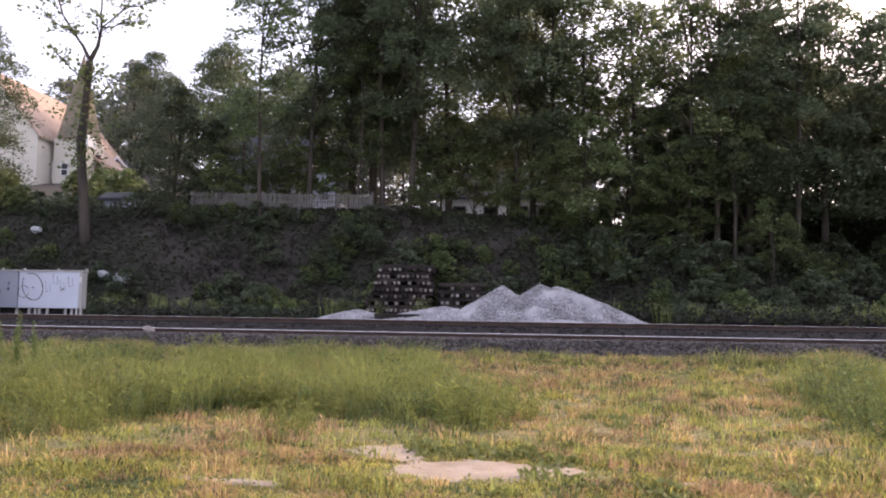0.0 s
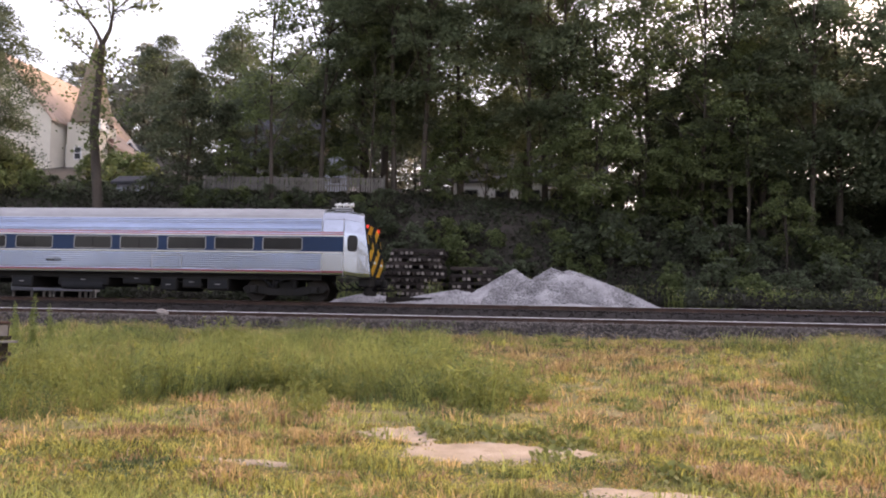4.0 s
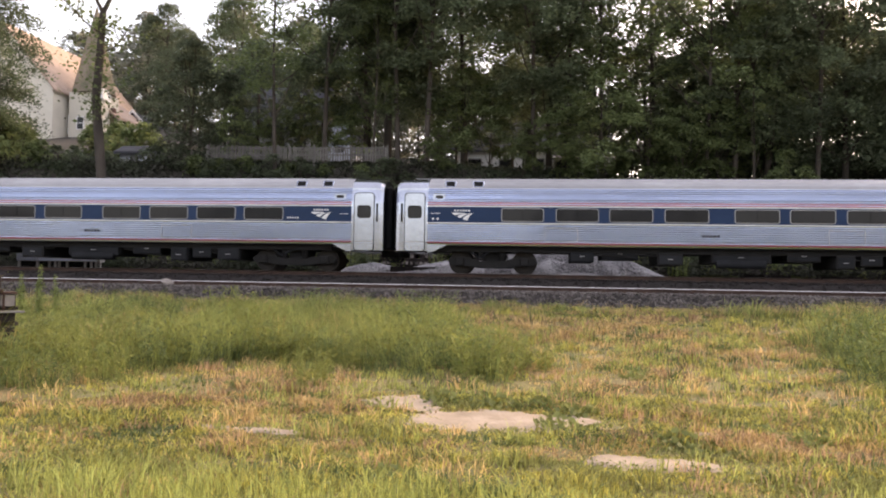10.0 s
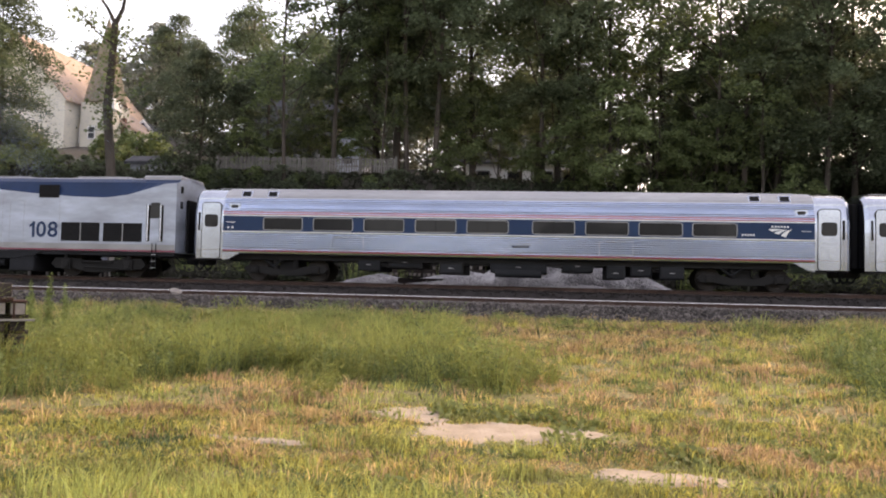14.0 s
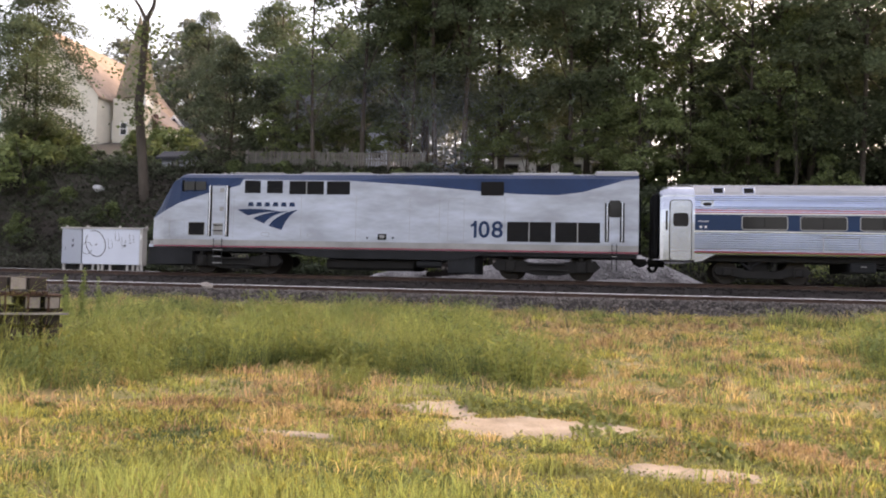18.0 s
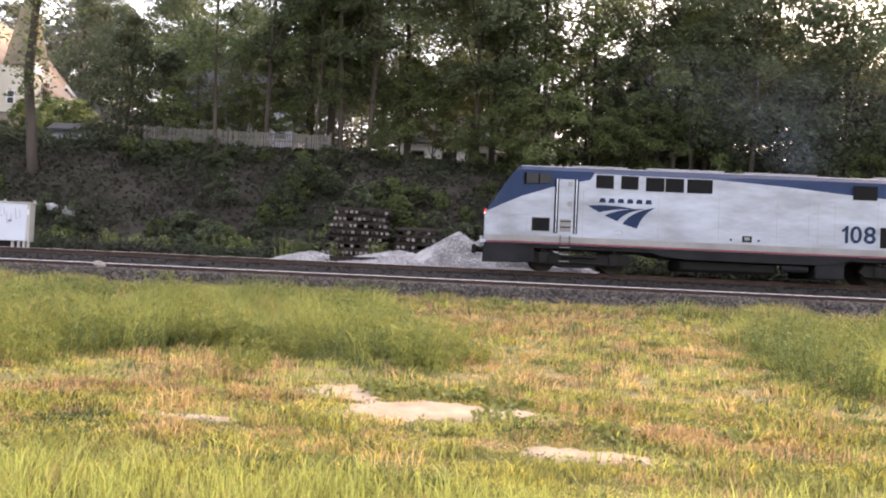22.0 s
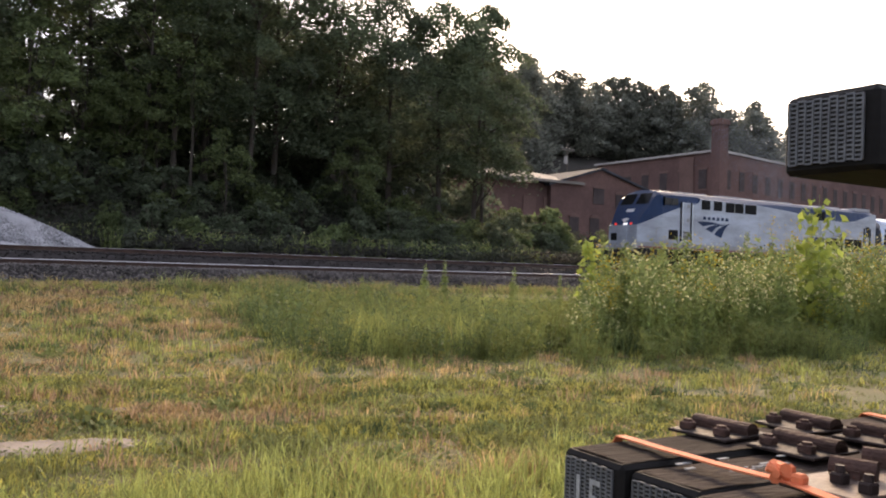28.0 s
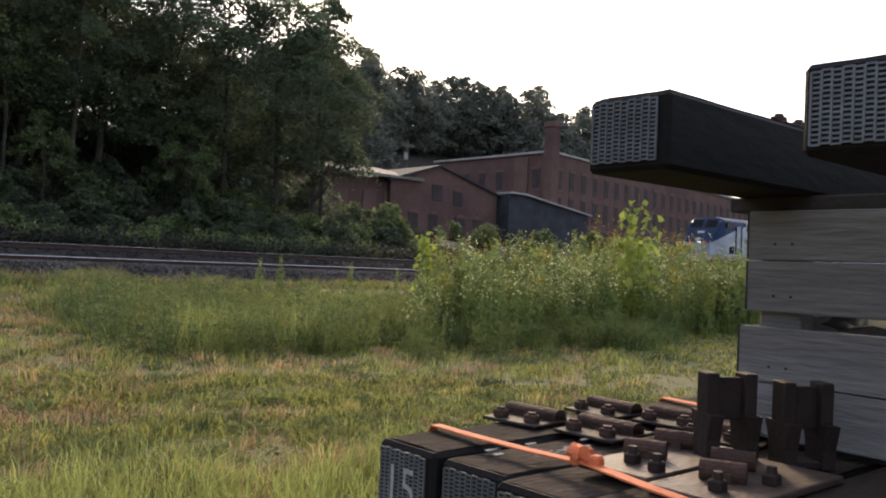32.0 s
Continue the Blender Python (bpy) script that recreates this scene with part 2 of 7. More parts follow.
def tube(bm, a, b, r0, r1=None, sides=10, caps=True):
    a, b = Vector(a), Vector(b)
    m = Matrix.Translation((a + b) / 2) @ (b - a).to_track_quat("Z", "Y").to_matrix().to_4x4()
    bmesh.ops.create_cone(bm, cap_ends=caps, segments=sides, radius1=r0, radius2=r0 if r1 is None else r1, depth=(b - a).length, matrix=m)
    return bm


def tubed(*args, **kw):
    return tube(bmesh.new(), *args, **kw)


def extrude(profile, x0, x1, closed=True, bm=None, axis="x"):
    """A profile of (y, z) points drawn out along x."""
    bm = bm or bmesh.new()
    put = (lambda u, a, b: (u, a, b)) if axis == "x" else (lambda u, a, b: (a, u, b)) if axis == "y" else (lambda u, a, b: (a, b, u))
    a = [bm.verts.new(put(x0, *p)) for p in profile]
    b = [bm.verts.new(put(x1, *p)) for p in profile]
    n = len(profile)
    for i in range(n if closed else n - 1):
        j = (i + 1) % n
        bm.faces.new((a[i], a[j], b[j], b[i]))
    if closed:
        bm.faces.new(a[::-1])
        bm.faces.new(b)
    bmesh.ops.recalc_face_normals(bm, faces=bm.faces)
    return bm


def lift(*v):
    return float(noise.noise(Vector(v)))


def smooth(a, b, x):
    t = np.clip((np.asarray(x, float) - a) / (b - a), 0, 1)
    return t * t * (3 - 2 * t)


# ---- trees ----
def leaf_quads(centres, size, rnd, flat=0.35, narrow=1.0):
    """A bent leaf spray at each centre: two triangles folded along the middle."""
    n = len(centres)
    nrm = rnd.normal(size=(n, 3))
    nrm[:, 2] = np.abs(nrm[:, 2]) + flat
    nrm /= np.linalg.norm(nrm, axis=1)[:, None]
    u = np.cross(nrm, rnd.normal(size=(n, 3)))
    u /= np.linalg.norm(u, axis=1)[:, None] + 1e-9
    w = np.cross(nrm, u)
    s = size * rnd.uniform(0.55, 1.35, (n, 1))
    ratio = narrow * rnd.uniform(0.45, 0.8, (n, 1))
    droop = nrm * s * rnd.uniform(-0.35, 0.1, (n, 1))
    v = np.stack([centres - u * s, centres - w * s * ratio + droop, centres + u * s * 0.9, centres + w * s * ratio + droop], 1)
    return v.reshape(-1, 3), np.arange(4 * n).reshape(n, 4)


def crown_points(rnd, n, height, base, radius, lumps, shape=1.0):
    """Leaf places: flat, drooping sprays of leaves in tiers round the limb ends, inside an uneven crown."""
    c = []
    while len(c) < lumps:
        h = rnd.uniform(0, 1)
        full = math.sin(math.pi * min(1, (0.14 + 0.86 * h)) ** shape) ** 0.6
        r = radius * full * math.sqrt(rnd.uniform(0.10, 1)) * rnd.uniform(0.75, 1.2)
        a = rnd.uniform(0, 2 * math.pi)
        c.append((r * math.cos(a), r * math.sin(a), base + (height - base) * h * 0.97))
    c = np.array(c)
    rad = np.minimum(radius * rnd.uniform(0.18, 0.37, lumps), 1.6)
    pick = rnd.choice(lumps, n, p=rad**2 / (rad**2).sum())
    a = rnd.uniform(0, 2 * np.pi, n)
    d = np.sqrt(rnd.uniform(0.02, 1.0, n)) * (1 + 0.25 * np.sin(3 * a + pick))
    flat = np.stack([d * np.cos(a), d * np.sin(a), 0.20 * rnd.normal(size=n) - 0.38 * d * d], -1)
    out = c[pick][:, :2] / (np.linalg.norm(c[pick][:, :2], axis=1)[:, None] + 0.4)
    flat[:, 2] -= 0.45 * (flat[:, :2] * out).sum(1)
    return c[pick] + flat * rad[pick][:, None], c


def limb_tubes(verts, faces, pts, r0, r1, sides=6):
    start = len(verts)
    n = len(pts)
    for i, p in enumerate(pts):
        p = Vector(p)
        d = (Vector(pts[min(i + 1, n - 1)]) - Vector(pts[max(i - 1, 0)])).normalized()
        u = d.orthogonal().normalized()
        w = d.cross(u)
        r = r0 + (r1 - r0) * i / (n - 1)
        for k in range(sides):
            a = 2 * math.pi * k / sides
            verts.append(tuple(p + (u * math.cos(a) + w * math.sin(a)) * r))
    for i in range(n - 1):
        for k in range(sides):
            j = (k + 1) % sides
            faces.append((start + i * sides + k, start + i * sides + j, start + (i + 1) * sides + j, start + (i + 1) * sides + k))


def make_tree(name, seed, height, base, radius, n, lumps, size, leaf, trunk=0.2, shape=1.0, label="", lean=0.0, group="trees on the bank", forks=9):
    rnd = np.random.default_rng(seed)
    root = thing(name, Matrix(), label, "tree", group)
    pts, ends = crown_points(rnd, n, height, base, radius, lumps, shape)
    verts, faces = [], []
    k = 9
    line = []
    for i in range(k):
        h = i / (k - 1)
        line.append((lean * h * height + 0.15 * math.sin(3 * h + seed), 0.12 * math.cos(4 * h + seed * 2) - 0.12 * math.cos(seed * 2), -0.3 + (height * 0.93 + 0.3) * h))
    limb_tubes(verts, faces, line, trunk, trunk * 0.15, 8)
    for j in range(forks):
        e = ends[rnd.integers(len(ends))]
        h = max(base * 0.75, e[2] - rnd.uniform(1.0, 3.5)) / (height * 0.93)
        s = Vector(line[min(k - 1, int(h * (k - 1)))])
        mid = s.lerp(Vector(e), 0.5) + Vector((0, 0, -0.25))
        if name == "young_maple":
            lv, lf = [], []
            limb_tubes(lv, lf, [s, s.lerp(mid, 0.5), mid, Vector(e)], trunk * 0.38, 0.02, 5)
            link("limb", mesh_np("limb", lv, lf), M["bark"], root, smooth=True)
        else:
            limb_tubes(verts, faces, [s, s.lerp(mid, 0.5), mid, Vector(e)], trunk * 0.38, 0.025, 5)
    link("trunk", mesh_np("trunk", verts, faces), M["bark"], root, smooth=True)
    v, f = leaf_quads(pts, size, rnd, 0.95)
    v[:, 0] += lean * v[:, 2]
    link("crown", mesh_np("crown", v, f), leaf, root)
    return root


def stand(root, x, y, turn=0.0, grow=1.0):
    """Copies a tree or bush onto the ground."""
    ob = copy_thing(root, pose(x, y, ground(x, y) - 0.05, 0, 0, turn))
    ob.scale = (grow, grow, grow * (0.94 + 0.12 * ((turn * 7.3) % 1)))
    return ob


# ---- the lie of the land ----
RAIL_NEAR, RAIL_FAR = 1.22, 1.67          # rail tops of the siding and of the main track
Y_NEAR, Y_FAR = 30.42, 34.22              # the two track centres


def ground_np(x, y):
    x, y = np.asarray(x, float), np.asarray(y, float)
    z = 0.5 * smooth(12, 27.5, y) + 0.52 * smooth(27.8, 29.2, y) + 0.44 * smooth(32.0, 32.9, y) + 0.23 * smooth(35.6, 38.5, y)
    top = np.interp(x, [-60, -25, -6, 3, 12, 30, 50, 90], [8.2, 7.6, 7.8, 7.0, 5.2, 3.9, 3.2, 3.0])
    foot = np.interp(x, [-30, 0, 20, 40], [40.3, 41.8, 42.2, 43.0])
    z = z + (top - 1.75) * smooth(foot, foot + 6.2, y) + np.interp(x, [-40, 0, 25], [0.24, 0.12, 0.01]) * np.clip(y - 48, 0, 40)
    z = z + 20 * smooth(96, 128, y) * smooth(30, 80, x) + 6 * smooth(110, 200, y)
    return z


def ground(x, y):
    return float(ground_np(x, y))


def make_ground():
    xs = np.unique(np.r_[-700, -400, -250, -160, -110, np.arange(-80, -28, 2.0), np.arange(-28, 32, 0.5), np.arange(32, 120, 2.5), np.arange(120, 260, 15), 350, 500, 800])
    ys = np.unique(np.r_[-400, -200, -100, -50, -25, -12, -6, np.arange(-3, 27, 0.5), np.arange(27, 50, 0.3), np.arange(50, 110, 2.5), np.arange(110, 230, 10), 300, 450, 800])
    gx, gy = np.meshgrid(xs, ys)
    z = ground_np(gx, gy)
    near = (gx > -30) & (gx < 34) & (gy < 60) & (gy > -3)
    for i, j in zip(*np.where(near)):
        a, b = gx[i, j], gy[i, j]
        rough = 0.35 if b > 41.5 else 0.0 if 28.6 < b < 37 else 0.010
        z[i, j] += rough * (lift(a * 0.5, b * 0.5, 3) + 0.5 * lift(a * 1.7, b * 1.7, 8)) + (0.005 * lift(a * 3, b * 3, 1) - 0.012 if b < 26 else 0)
    n, m = gx.shape
    idx = np.arange(n * m).reshape(n, m)
    f = np.stack([idx[:-1, :-1], idx[:-1, 1:], idx[1:, 1:], idx[1:, :-1]], -1).reshape(-1, 4)
    me = mesh_np("ground", np.stack([gx, gy, z], -1).reshape(-1, 3), f)
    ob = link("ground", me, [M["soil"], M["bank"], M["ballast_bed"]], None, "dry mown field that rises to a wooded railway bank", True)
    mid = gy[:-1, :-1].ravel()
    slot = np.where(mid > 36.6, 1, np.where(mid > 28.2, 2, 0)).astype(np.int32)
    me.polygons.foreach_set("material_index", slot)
    tagged(ob, category="ground", kind="structure")


make_ground()


# ---- tracks ----
def rail_profile(y, z):
    side = [(0.036, 0), (0.037, -0.028), (0.014, -0.045), (0.009, -0.14), (0.068, -0.16), (0.07, -0.175)]
    return [(y + a, z + b) for a, b in side] + [(y - a, z + b) for a, b in reversed(side)]


def make_track(name, yc, top, label, polished):
    root = tagged(thing(name, Matrix(), label, "railway track"), kind="structure")
    for s in (-1, 1):
        rail = part("rail", extrude(rail_profile(yc + s * 0.7525, top), -170, 330), M["rail"], root)
        w, deep = 0.039, 0.007 if polished and s < 0 else 0.002
        part("railhead", extrude([(yc + s * 0.7525 - w, top - deep), (yc + s * 0.7525 + w, top - deep), (yc + s * 0.7525 + w - 0.006, top + 0.006), (yc + s * 0.7525 - w + 0.006, top + 0.006)], -170, 330), M["railhead"], rail, "worn bright running surface")
    tie = boxed(-0.115, -1.3, -0.178, 0.115, 1.3, 0, 0.012)
    me = bpy.data.meshes.new("tie")
    tie.to_mesh(me)
    tie.free()
    me.materials.append(M["tie"])
    rnd = np.random.default_rng(int(yc))
    for i, x in enumerate(np.arange(-27, 54, 0.55)):
        ob = new("tie", me)
        ob.parent = root
        ob.matrix_world = pose(x + rnd.uniform(-0.03, 0.03), yc + rnd.uniform(-0.04, 0.04), top - 0.172 + rnd.uniform(-0.008, 0.004), 0, 0, rnd.uniform(-1, 1))
    return root


make_track("siding_track", Y_NEAR, RAIL_NEAR, "rusty siding track with bright rail head on dark ties", True)
make_track("main_track", Y_FAR, RAIL_FAR, "main railway track on dark ties and ballast", False)


def stones(n, x0, x1, y0, y1, size, height, rnd):
    """Small crushed stones strewn over the ground: squashed, irregular octahedra."""
    x, y = rnd.uniform(x0, x1, n), rnd.uniform(y0, y1, n)
    z = height(x, y)
    s = size * rnd.uniform(0.5, 1.4, (n, 1, 1))
    base = np.array([(1, 0, 0), (0, 1, 0), (-1, 0, 0), (0, -1, 0), (0, 0, 0.8), (0, 0, -0.8)], float)
    v = base[None] * rnd.uniform(0.6, 1.3, (n, 6, 1)) * s
    a = rnd.uniform(0, 6.28, n)
    c, d = np.cos(a)[:, None], np.sin(a)[:, None]
    v = np.stack([v[..., 0] * c - v[..., 1] * d, v[..., 0] * d + v[..., 1] * c, v[..., 2]], -1)
    v += np.stack([x, y, z], -1)[:, None]
    tri = np.array([(0, 1, 4), (1, 2, 4), (2, 3, 4), (3, 0, 4), (1, 0, 5), (2, 1, 5), (3, 2, 5), (0, 3, 5)])
    f = (tri[None] + 6 * np.arange(n)[:, None, None]).reshape(-1, 3)
    return v.reshape(-1, 3), f


def make_ballast():
    rnd = np.random.default_rng(3)
    v, f = stones(26000, -27, 45, 27.7, 29.75, 0.05, lambda x, y: ground_np(x, y) + rnd.uniform(0, 0.05, len(x)), rnd)
    ob = link("ballast_stones", mesh_np("ballast_stones", v, f), M["ballast"], None, "grey-brown crushed stone ballast along the siding")
    tagged(ob, category="ballast", kind="stuff")
    v, f = stones(9000, -27, 45, 31.3, 33.6, 0.05, lambda x, y: ground_np(x, y) + 0.03, rnd)
    ob = link("ballast_stones", mesh_np("ballast_stones", v, f), M["ballast_dark"], None, "dark ballast stones between the two tracks")
    tagged(ob, category="ballast", kind="stuff")


make_ballast()


# ---- gravel heap ----
def heap_height(x, y):
    def cone(cx, cy, h, r, left=1.0, right=1.0, bulge=1.0):
        d = np.hypot((x - cx) / np.where(x < cx, left, right), y - cy)
        return h * (1 - np.sign(d) * (d / r) ** bulge)
    return np.maximum.reduce([cone(-1.15, 39.3, 1.64, 2.35, 1.18, 0.95, 1.0), cone(0.55, 39.2, 1.69, 2.4, 1.05, 1.5, 1.1), cone(1.3, 39.15, 1.60, 2.45, 1.1, 1.62, 1.18), cone(-3.9, 39.0, 0.62, 2.0, 1.6, 1.6), cone(-7.9, 38.6, 0.40, 1.2, 1.5, 1.5)])


def make_heap():
    xs, ys = np.arange(-10, 6.8, 0.14), np.arange(36.3, 42.4, 0.14)
    gx, gy = np.meshgrid(xs, ys)
    z = heap_height(gx, gy)
    for i in range(gx.shape[0]):
        for j in range(gx.shape[1]):
            z[i, j] += 0.10 * lift(gx[i, j] * 0.9, gy[i, j] * 0.9, 5) + 0.05 * lift(gx[i, j] * 3, gy[i, j] * 3, 2)
    z = 1.72 + np.maximum(z, -0.25)
    n, m = gx.shape
    idx = np.arange(n * m).reshape(n, m)
    f = np.stack([idx[:-1, :-1], idx[:-1, 1:], idx[1:, 1:], idx[1:, :-1]], -1).reshape(-1, 4)
    root = thing("gravel_heap", Matrix(), "heap of pale grey crushed stone with two peaks beside the track", "gravel heap")
    link("gravel_surface", mesh_np("gravel_surface", np.stack([gx, gy, z], -1).reshape(-1, 3), f), M["gravel"], root, smooth=True)
    rnd = np.random.default_rng(5)
    v, f = stones(16000, -9.5, 6.4, 36.8, 40.6, 0.055, lambda x, y: 1.72 + np.maximum(heap_height(x, y), -0.2) + 0.015, rnd)
    tagged(link("loose_stone", mesh_np("loose_stone", v, f), M["gravel"], root), kind="stuff")


make_heap()


# ---- woods ----
def field(x, y, scale, seed):
    """Smooth random patches between about -1 and 1."""
    return np.array([lift(a * scale, b * scale, seed) + 0.5 * lift(a * scale * 2.3, b * scale * 2.3, seed + 5) for a, b in zip(x, y)])


T = {}
LAB = "broad-leaved tree with dense dark green summer leaves"
T["maple"] = make_tree("maple_tree", 11, 17, 4.6, 4.4, 17500, 108, 0.134, M["leaf"], 0.22, 0.9, LAB)
T["maple_b"] = make_tree("maple_tree", 23, 18.5, 3.8, 4.7, 19000, 118, 0.134, M["leaf_dark"], 0.25, 0.8, LAB)
T["tall"] = make_tree("slender_tree", 31, 19, 6.0, 3.0, 10500, 66, 0.122, M["leaf"], 0.17, 1.0, "slender broad-leaved tree with a bare lower trunk", 0.01)
T["open"] = make_tree("airy_tree", 41, 16, 4.9, 3.0, 5200, 62, 0.12, M["leaf_light"], 0.13, 1.0, "airy young tree with light green leaves", -0.01)
T["young"] = make_tree("young_maple", 47, 7.5, 1.4, 2.3, 4600, 44, 0.118, M["leaf_light"], 0.08, 0.9, "young maple with bright green leaves on the bank")
T["dense"] = make_tree("dense_dark_tree", 49, 9.4, 0.7, 2.5, 9500, 120, 0.11, M["leaf_dark"], 0.14, 0.62, "dense dark conical tree on the bank's crest")
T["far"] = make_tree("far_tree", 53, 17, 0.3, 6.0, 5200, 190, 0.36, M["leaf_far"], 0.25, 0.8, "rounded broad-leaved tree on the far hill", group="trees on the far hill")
T["bush"] = make_tree("bush", 61, 2.4, 0.1, 1.5, 1250, 34, 0.12, M["leaf_dark"], 0.04, 0.8, "dark green bush on the railway bank", group="bushes on the bank", forks=5)
T["bush_b"] = make_tree("bush", 67, 1.8, 0.05, 1.3, 1100, 30, 0.12, M["leaf_light"], 0.04, 0.8, "leafy green bush on the railway bank", group="bushes on the bank", forks=5)
PLAN = [  # kind, x, y, turn, size
    ("dense", -21.2, 48.2, 0, 0.95), ("dense", -19.9, 50.5, 120, 0.72), ("open", -15.2, 46.2, 10, 0.98), ("tall", -13.0, 48.6, 80, 1.0), ("maple_b", -9.6, 51.5, 30, 1.0), ("tall", -8.55, 48.2, 200, 1.05), ("maple", -5.0, 51.0, 140, 1.05), ("tall", -6.8, 48.0, 20, 1.08),
    ("maple", 0.2, 50.5, 250, 1.0), ("open", 3.4, 50.0, 15, 1.15), ("tall", 1.3, 48.6, 300, 1.0), ("tall", -0.6, 48.2, 130, 0.92), ("open", 8.8, 47.6, 100, 1.05), ("tall", 10.4, 47.4, 60, 1.05), ("maple", 6.6, 52.8, 160, 0.98), ("maple", 12.5, 49.5, 220, 1.0), ("open", 11.1, 46.6, 200, 0.8), ("tall", 14.6, 47.3, 340, 1.0),
    ("maple_b", 16.8, 49.4, 50, 0.93), ("maple", 20.5, 48.8, 330, 0.98), ("maple_b", 24.5, 49.5, 170, 0.9), ("maple", 28.2, 49.2, 90, 0.97),
    ("maple_b", 13, 56, 130, 0.75), ("maple_b", 25, 57.5, 290, 0.8), ("maple", 18.5, 56, 200, 0.78), ("maple_b", 22, 55, 20, 0.75), ("maple_b", 6.5, 56, 70, 0.62), ("maple", 23.5, 62, 215, 0.85), ("maple_b", 28.5, 60, 120, 0.8), ("maple", 31.4, 49.6, 260, 0.92), ("maple", -1, 60, 340, 1.1), ("maple_b", 17, 61, 35, 0.98), ("maple", 11.5, 57.5, 310, 0.82), ("maple_b", 20.5, 60, 130, 0.9), ("maple", 9.3, 55.0, 95, 0.62), ("maple_b", -11.6, 54.5, 60, 0.92), ("tall", -10.9, 50.2, 260, 0.95),
    ("dense", -18.3, 51.5, 250, 0.95), ("dense", -16.6, 55.5, 200, 0.8), ("young", -13.9, 51.5, 30, 0.85), ("young", -16.4, 50.0, 300, 0.6), ("young", -11.6, 49.5, 80, 0.6), ("far", -13, 86, 20, 0.6), ("far", -8, 84, 200, 0.62), ("far", -4.5, 88, 100, 0.65), ("far", -17, 84, 300, 0.55), ("young", 3.2, 46.5, 0, 1.05), ("young", 1.2, 47.4, 40, 0.8), ("young", 5.6, 47.3, 130, 0.9), ("young", 7.6, 47.0, 260, 0.8), ("young", 9.6, 47.6, 310, 0.9), ("young", -1.2, 47.0, 70, 0.5), ("tall", 33.6, 52.0, 75, 0.92), ("open", -9.9, 47.5, 130, 0.7), ("young", -18.0, 47.2, 200, 0.55), ("young", -6.0, 46.4, 90, 0.42), ("young", 12.8, 45.6, 200, 0.7), ("young", 20.5, 45.8, 100, 0.8),
    ("maple", -34.0, 46.5, 20, 0.62), ("far", -66, 112, 40, 1.15), ("far", -58, 116, 140, 1.2), ("maple", -6.5, 62, 60, 0.5), ("maple_b", -2.5, 64, 160, 0.52), ("maple", 2.2, 63, 260, 0.5), ("young", -4.6, 48.8, 15, 0.85), ("young", -3.2, 48.4, 115, 0.75), ("maple_b", -35, 49, 140, 0.75), ("maple_b", -30.5, 68, 240, 0.62), ("maple", -34, 90, 330, 1.05), ("maple_b", -45, 95, 45, 0.9), ("far", -52, 104, 100, 1.15), ("far", -40, 105, 10, 1.2), ("far", -30, 100, 70, 1.1), ("maple", -27, 93, 170, 0.95),
    ("maple_b", -12.5, 66, 310, 0.95), ("maple", -9, 72, 110, 1.1), ("far", -18, 95, 210, 0.9), ("far", 0, 95, 280, 1.1), ("far", 12, 90, 20, 1.1), ("far", 22, 85, 150, 1.1), ("far", 32, 82, 220, 0.8),
    ("maple", 33.5, 62, 30, 0.7), ("maple_b", 38, 70, 130, 0.7),
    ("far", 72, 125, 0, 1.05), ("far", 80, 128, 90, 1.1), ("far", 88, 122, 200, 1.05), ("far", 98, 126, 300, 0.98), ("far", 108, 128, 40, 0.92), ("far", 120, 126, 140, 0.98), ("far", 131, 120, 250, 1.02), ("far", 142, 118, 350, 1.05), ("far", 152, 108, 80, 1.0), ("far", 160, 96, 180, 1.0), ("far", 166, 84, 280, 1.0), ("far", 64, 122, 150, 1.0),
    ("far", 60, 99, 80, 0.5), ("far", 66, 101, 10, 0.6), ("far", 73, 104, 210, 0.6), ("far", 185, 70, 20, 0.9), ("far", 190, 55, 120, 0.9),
]
for kind, x, y, turn, size in PLAN:
    stand(T[kind], x, y, turn, size)
rnd = np.random.default_rng(77)
for i in range(165):
    x = rnd.uniform(-38, 36)
    y = 41.3 + 6.5 * rnd.uniform(0, 1) ** 1.4 + (0.9 if x > 0 else 0)
    if (-8 < x < 7 and y < 42.6) or (-21 < x < -2 and y > 46):
        continue
    stand(T["bush" if rnd.uniform() < 0.6 else "bush_b"], x, y, float(rnd.uniform(0, 360)), float(rnd.uniform(0.4, 1.0)) * (0.7 if x < -14 else 1))
for i in range(34):
    stand(T["bush" if rnd.uniform() < 0.5 else "bush_b"], rnd.uniform(-12, 11), rnd.uniform(43.2, 45.5), float(rnd.uniform(0, 360)), float(rnd.uniform(0.35, 0.7)))
for x, y, size in ((-18.6, 46.2, 0.5), (-17.2, 46.3, 0.62), (-14.4, 46.2, 0.5), (-12.3, 46.3, 0.42), (-19.8, 46.0, 0.7), (-10.2, 46.2, 0.5)):
    stand(T["bush_b"], x, y, 40 * x, size)
for i in range(34):
    x = rnd.uniform(6, 36)
    stand(T["bush"], x, rnd.uniform(52, 64), float(rnd.uniform(0, 360)), float(rnd.uniform(1.3, 2.3)))
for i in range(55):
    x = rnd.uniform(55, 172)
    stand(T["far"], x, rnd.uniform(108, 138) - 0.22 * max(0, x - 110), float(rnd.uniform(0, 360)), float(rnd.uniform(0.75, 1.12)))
for i in range(46):
    stand(T["bush_b" if i % 3 else "bush"], rnd.uniform(1, 35), rnd.uniform(43.2, 48.5), float(rnd.uniform(0, 360)), float(rnd.uniform(0.6, 1.25)))
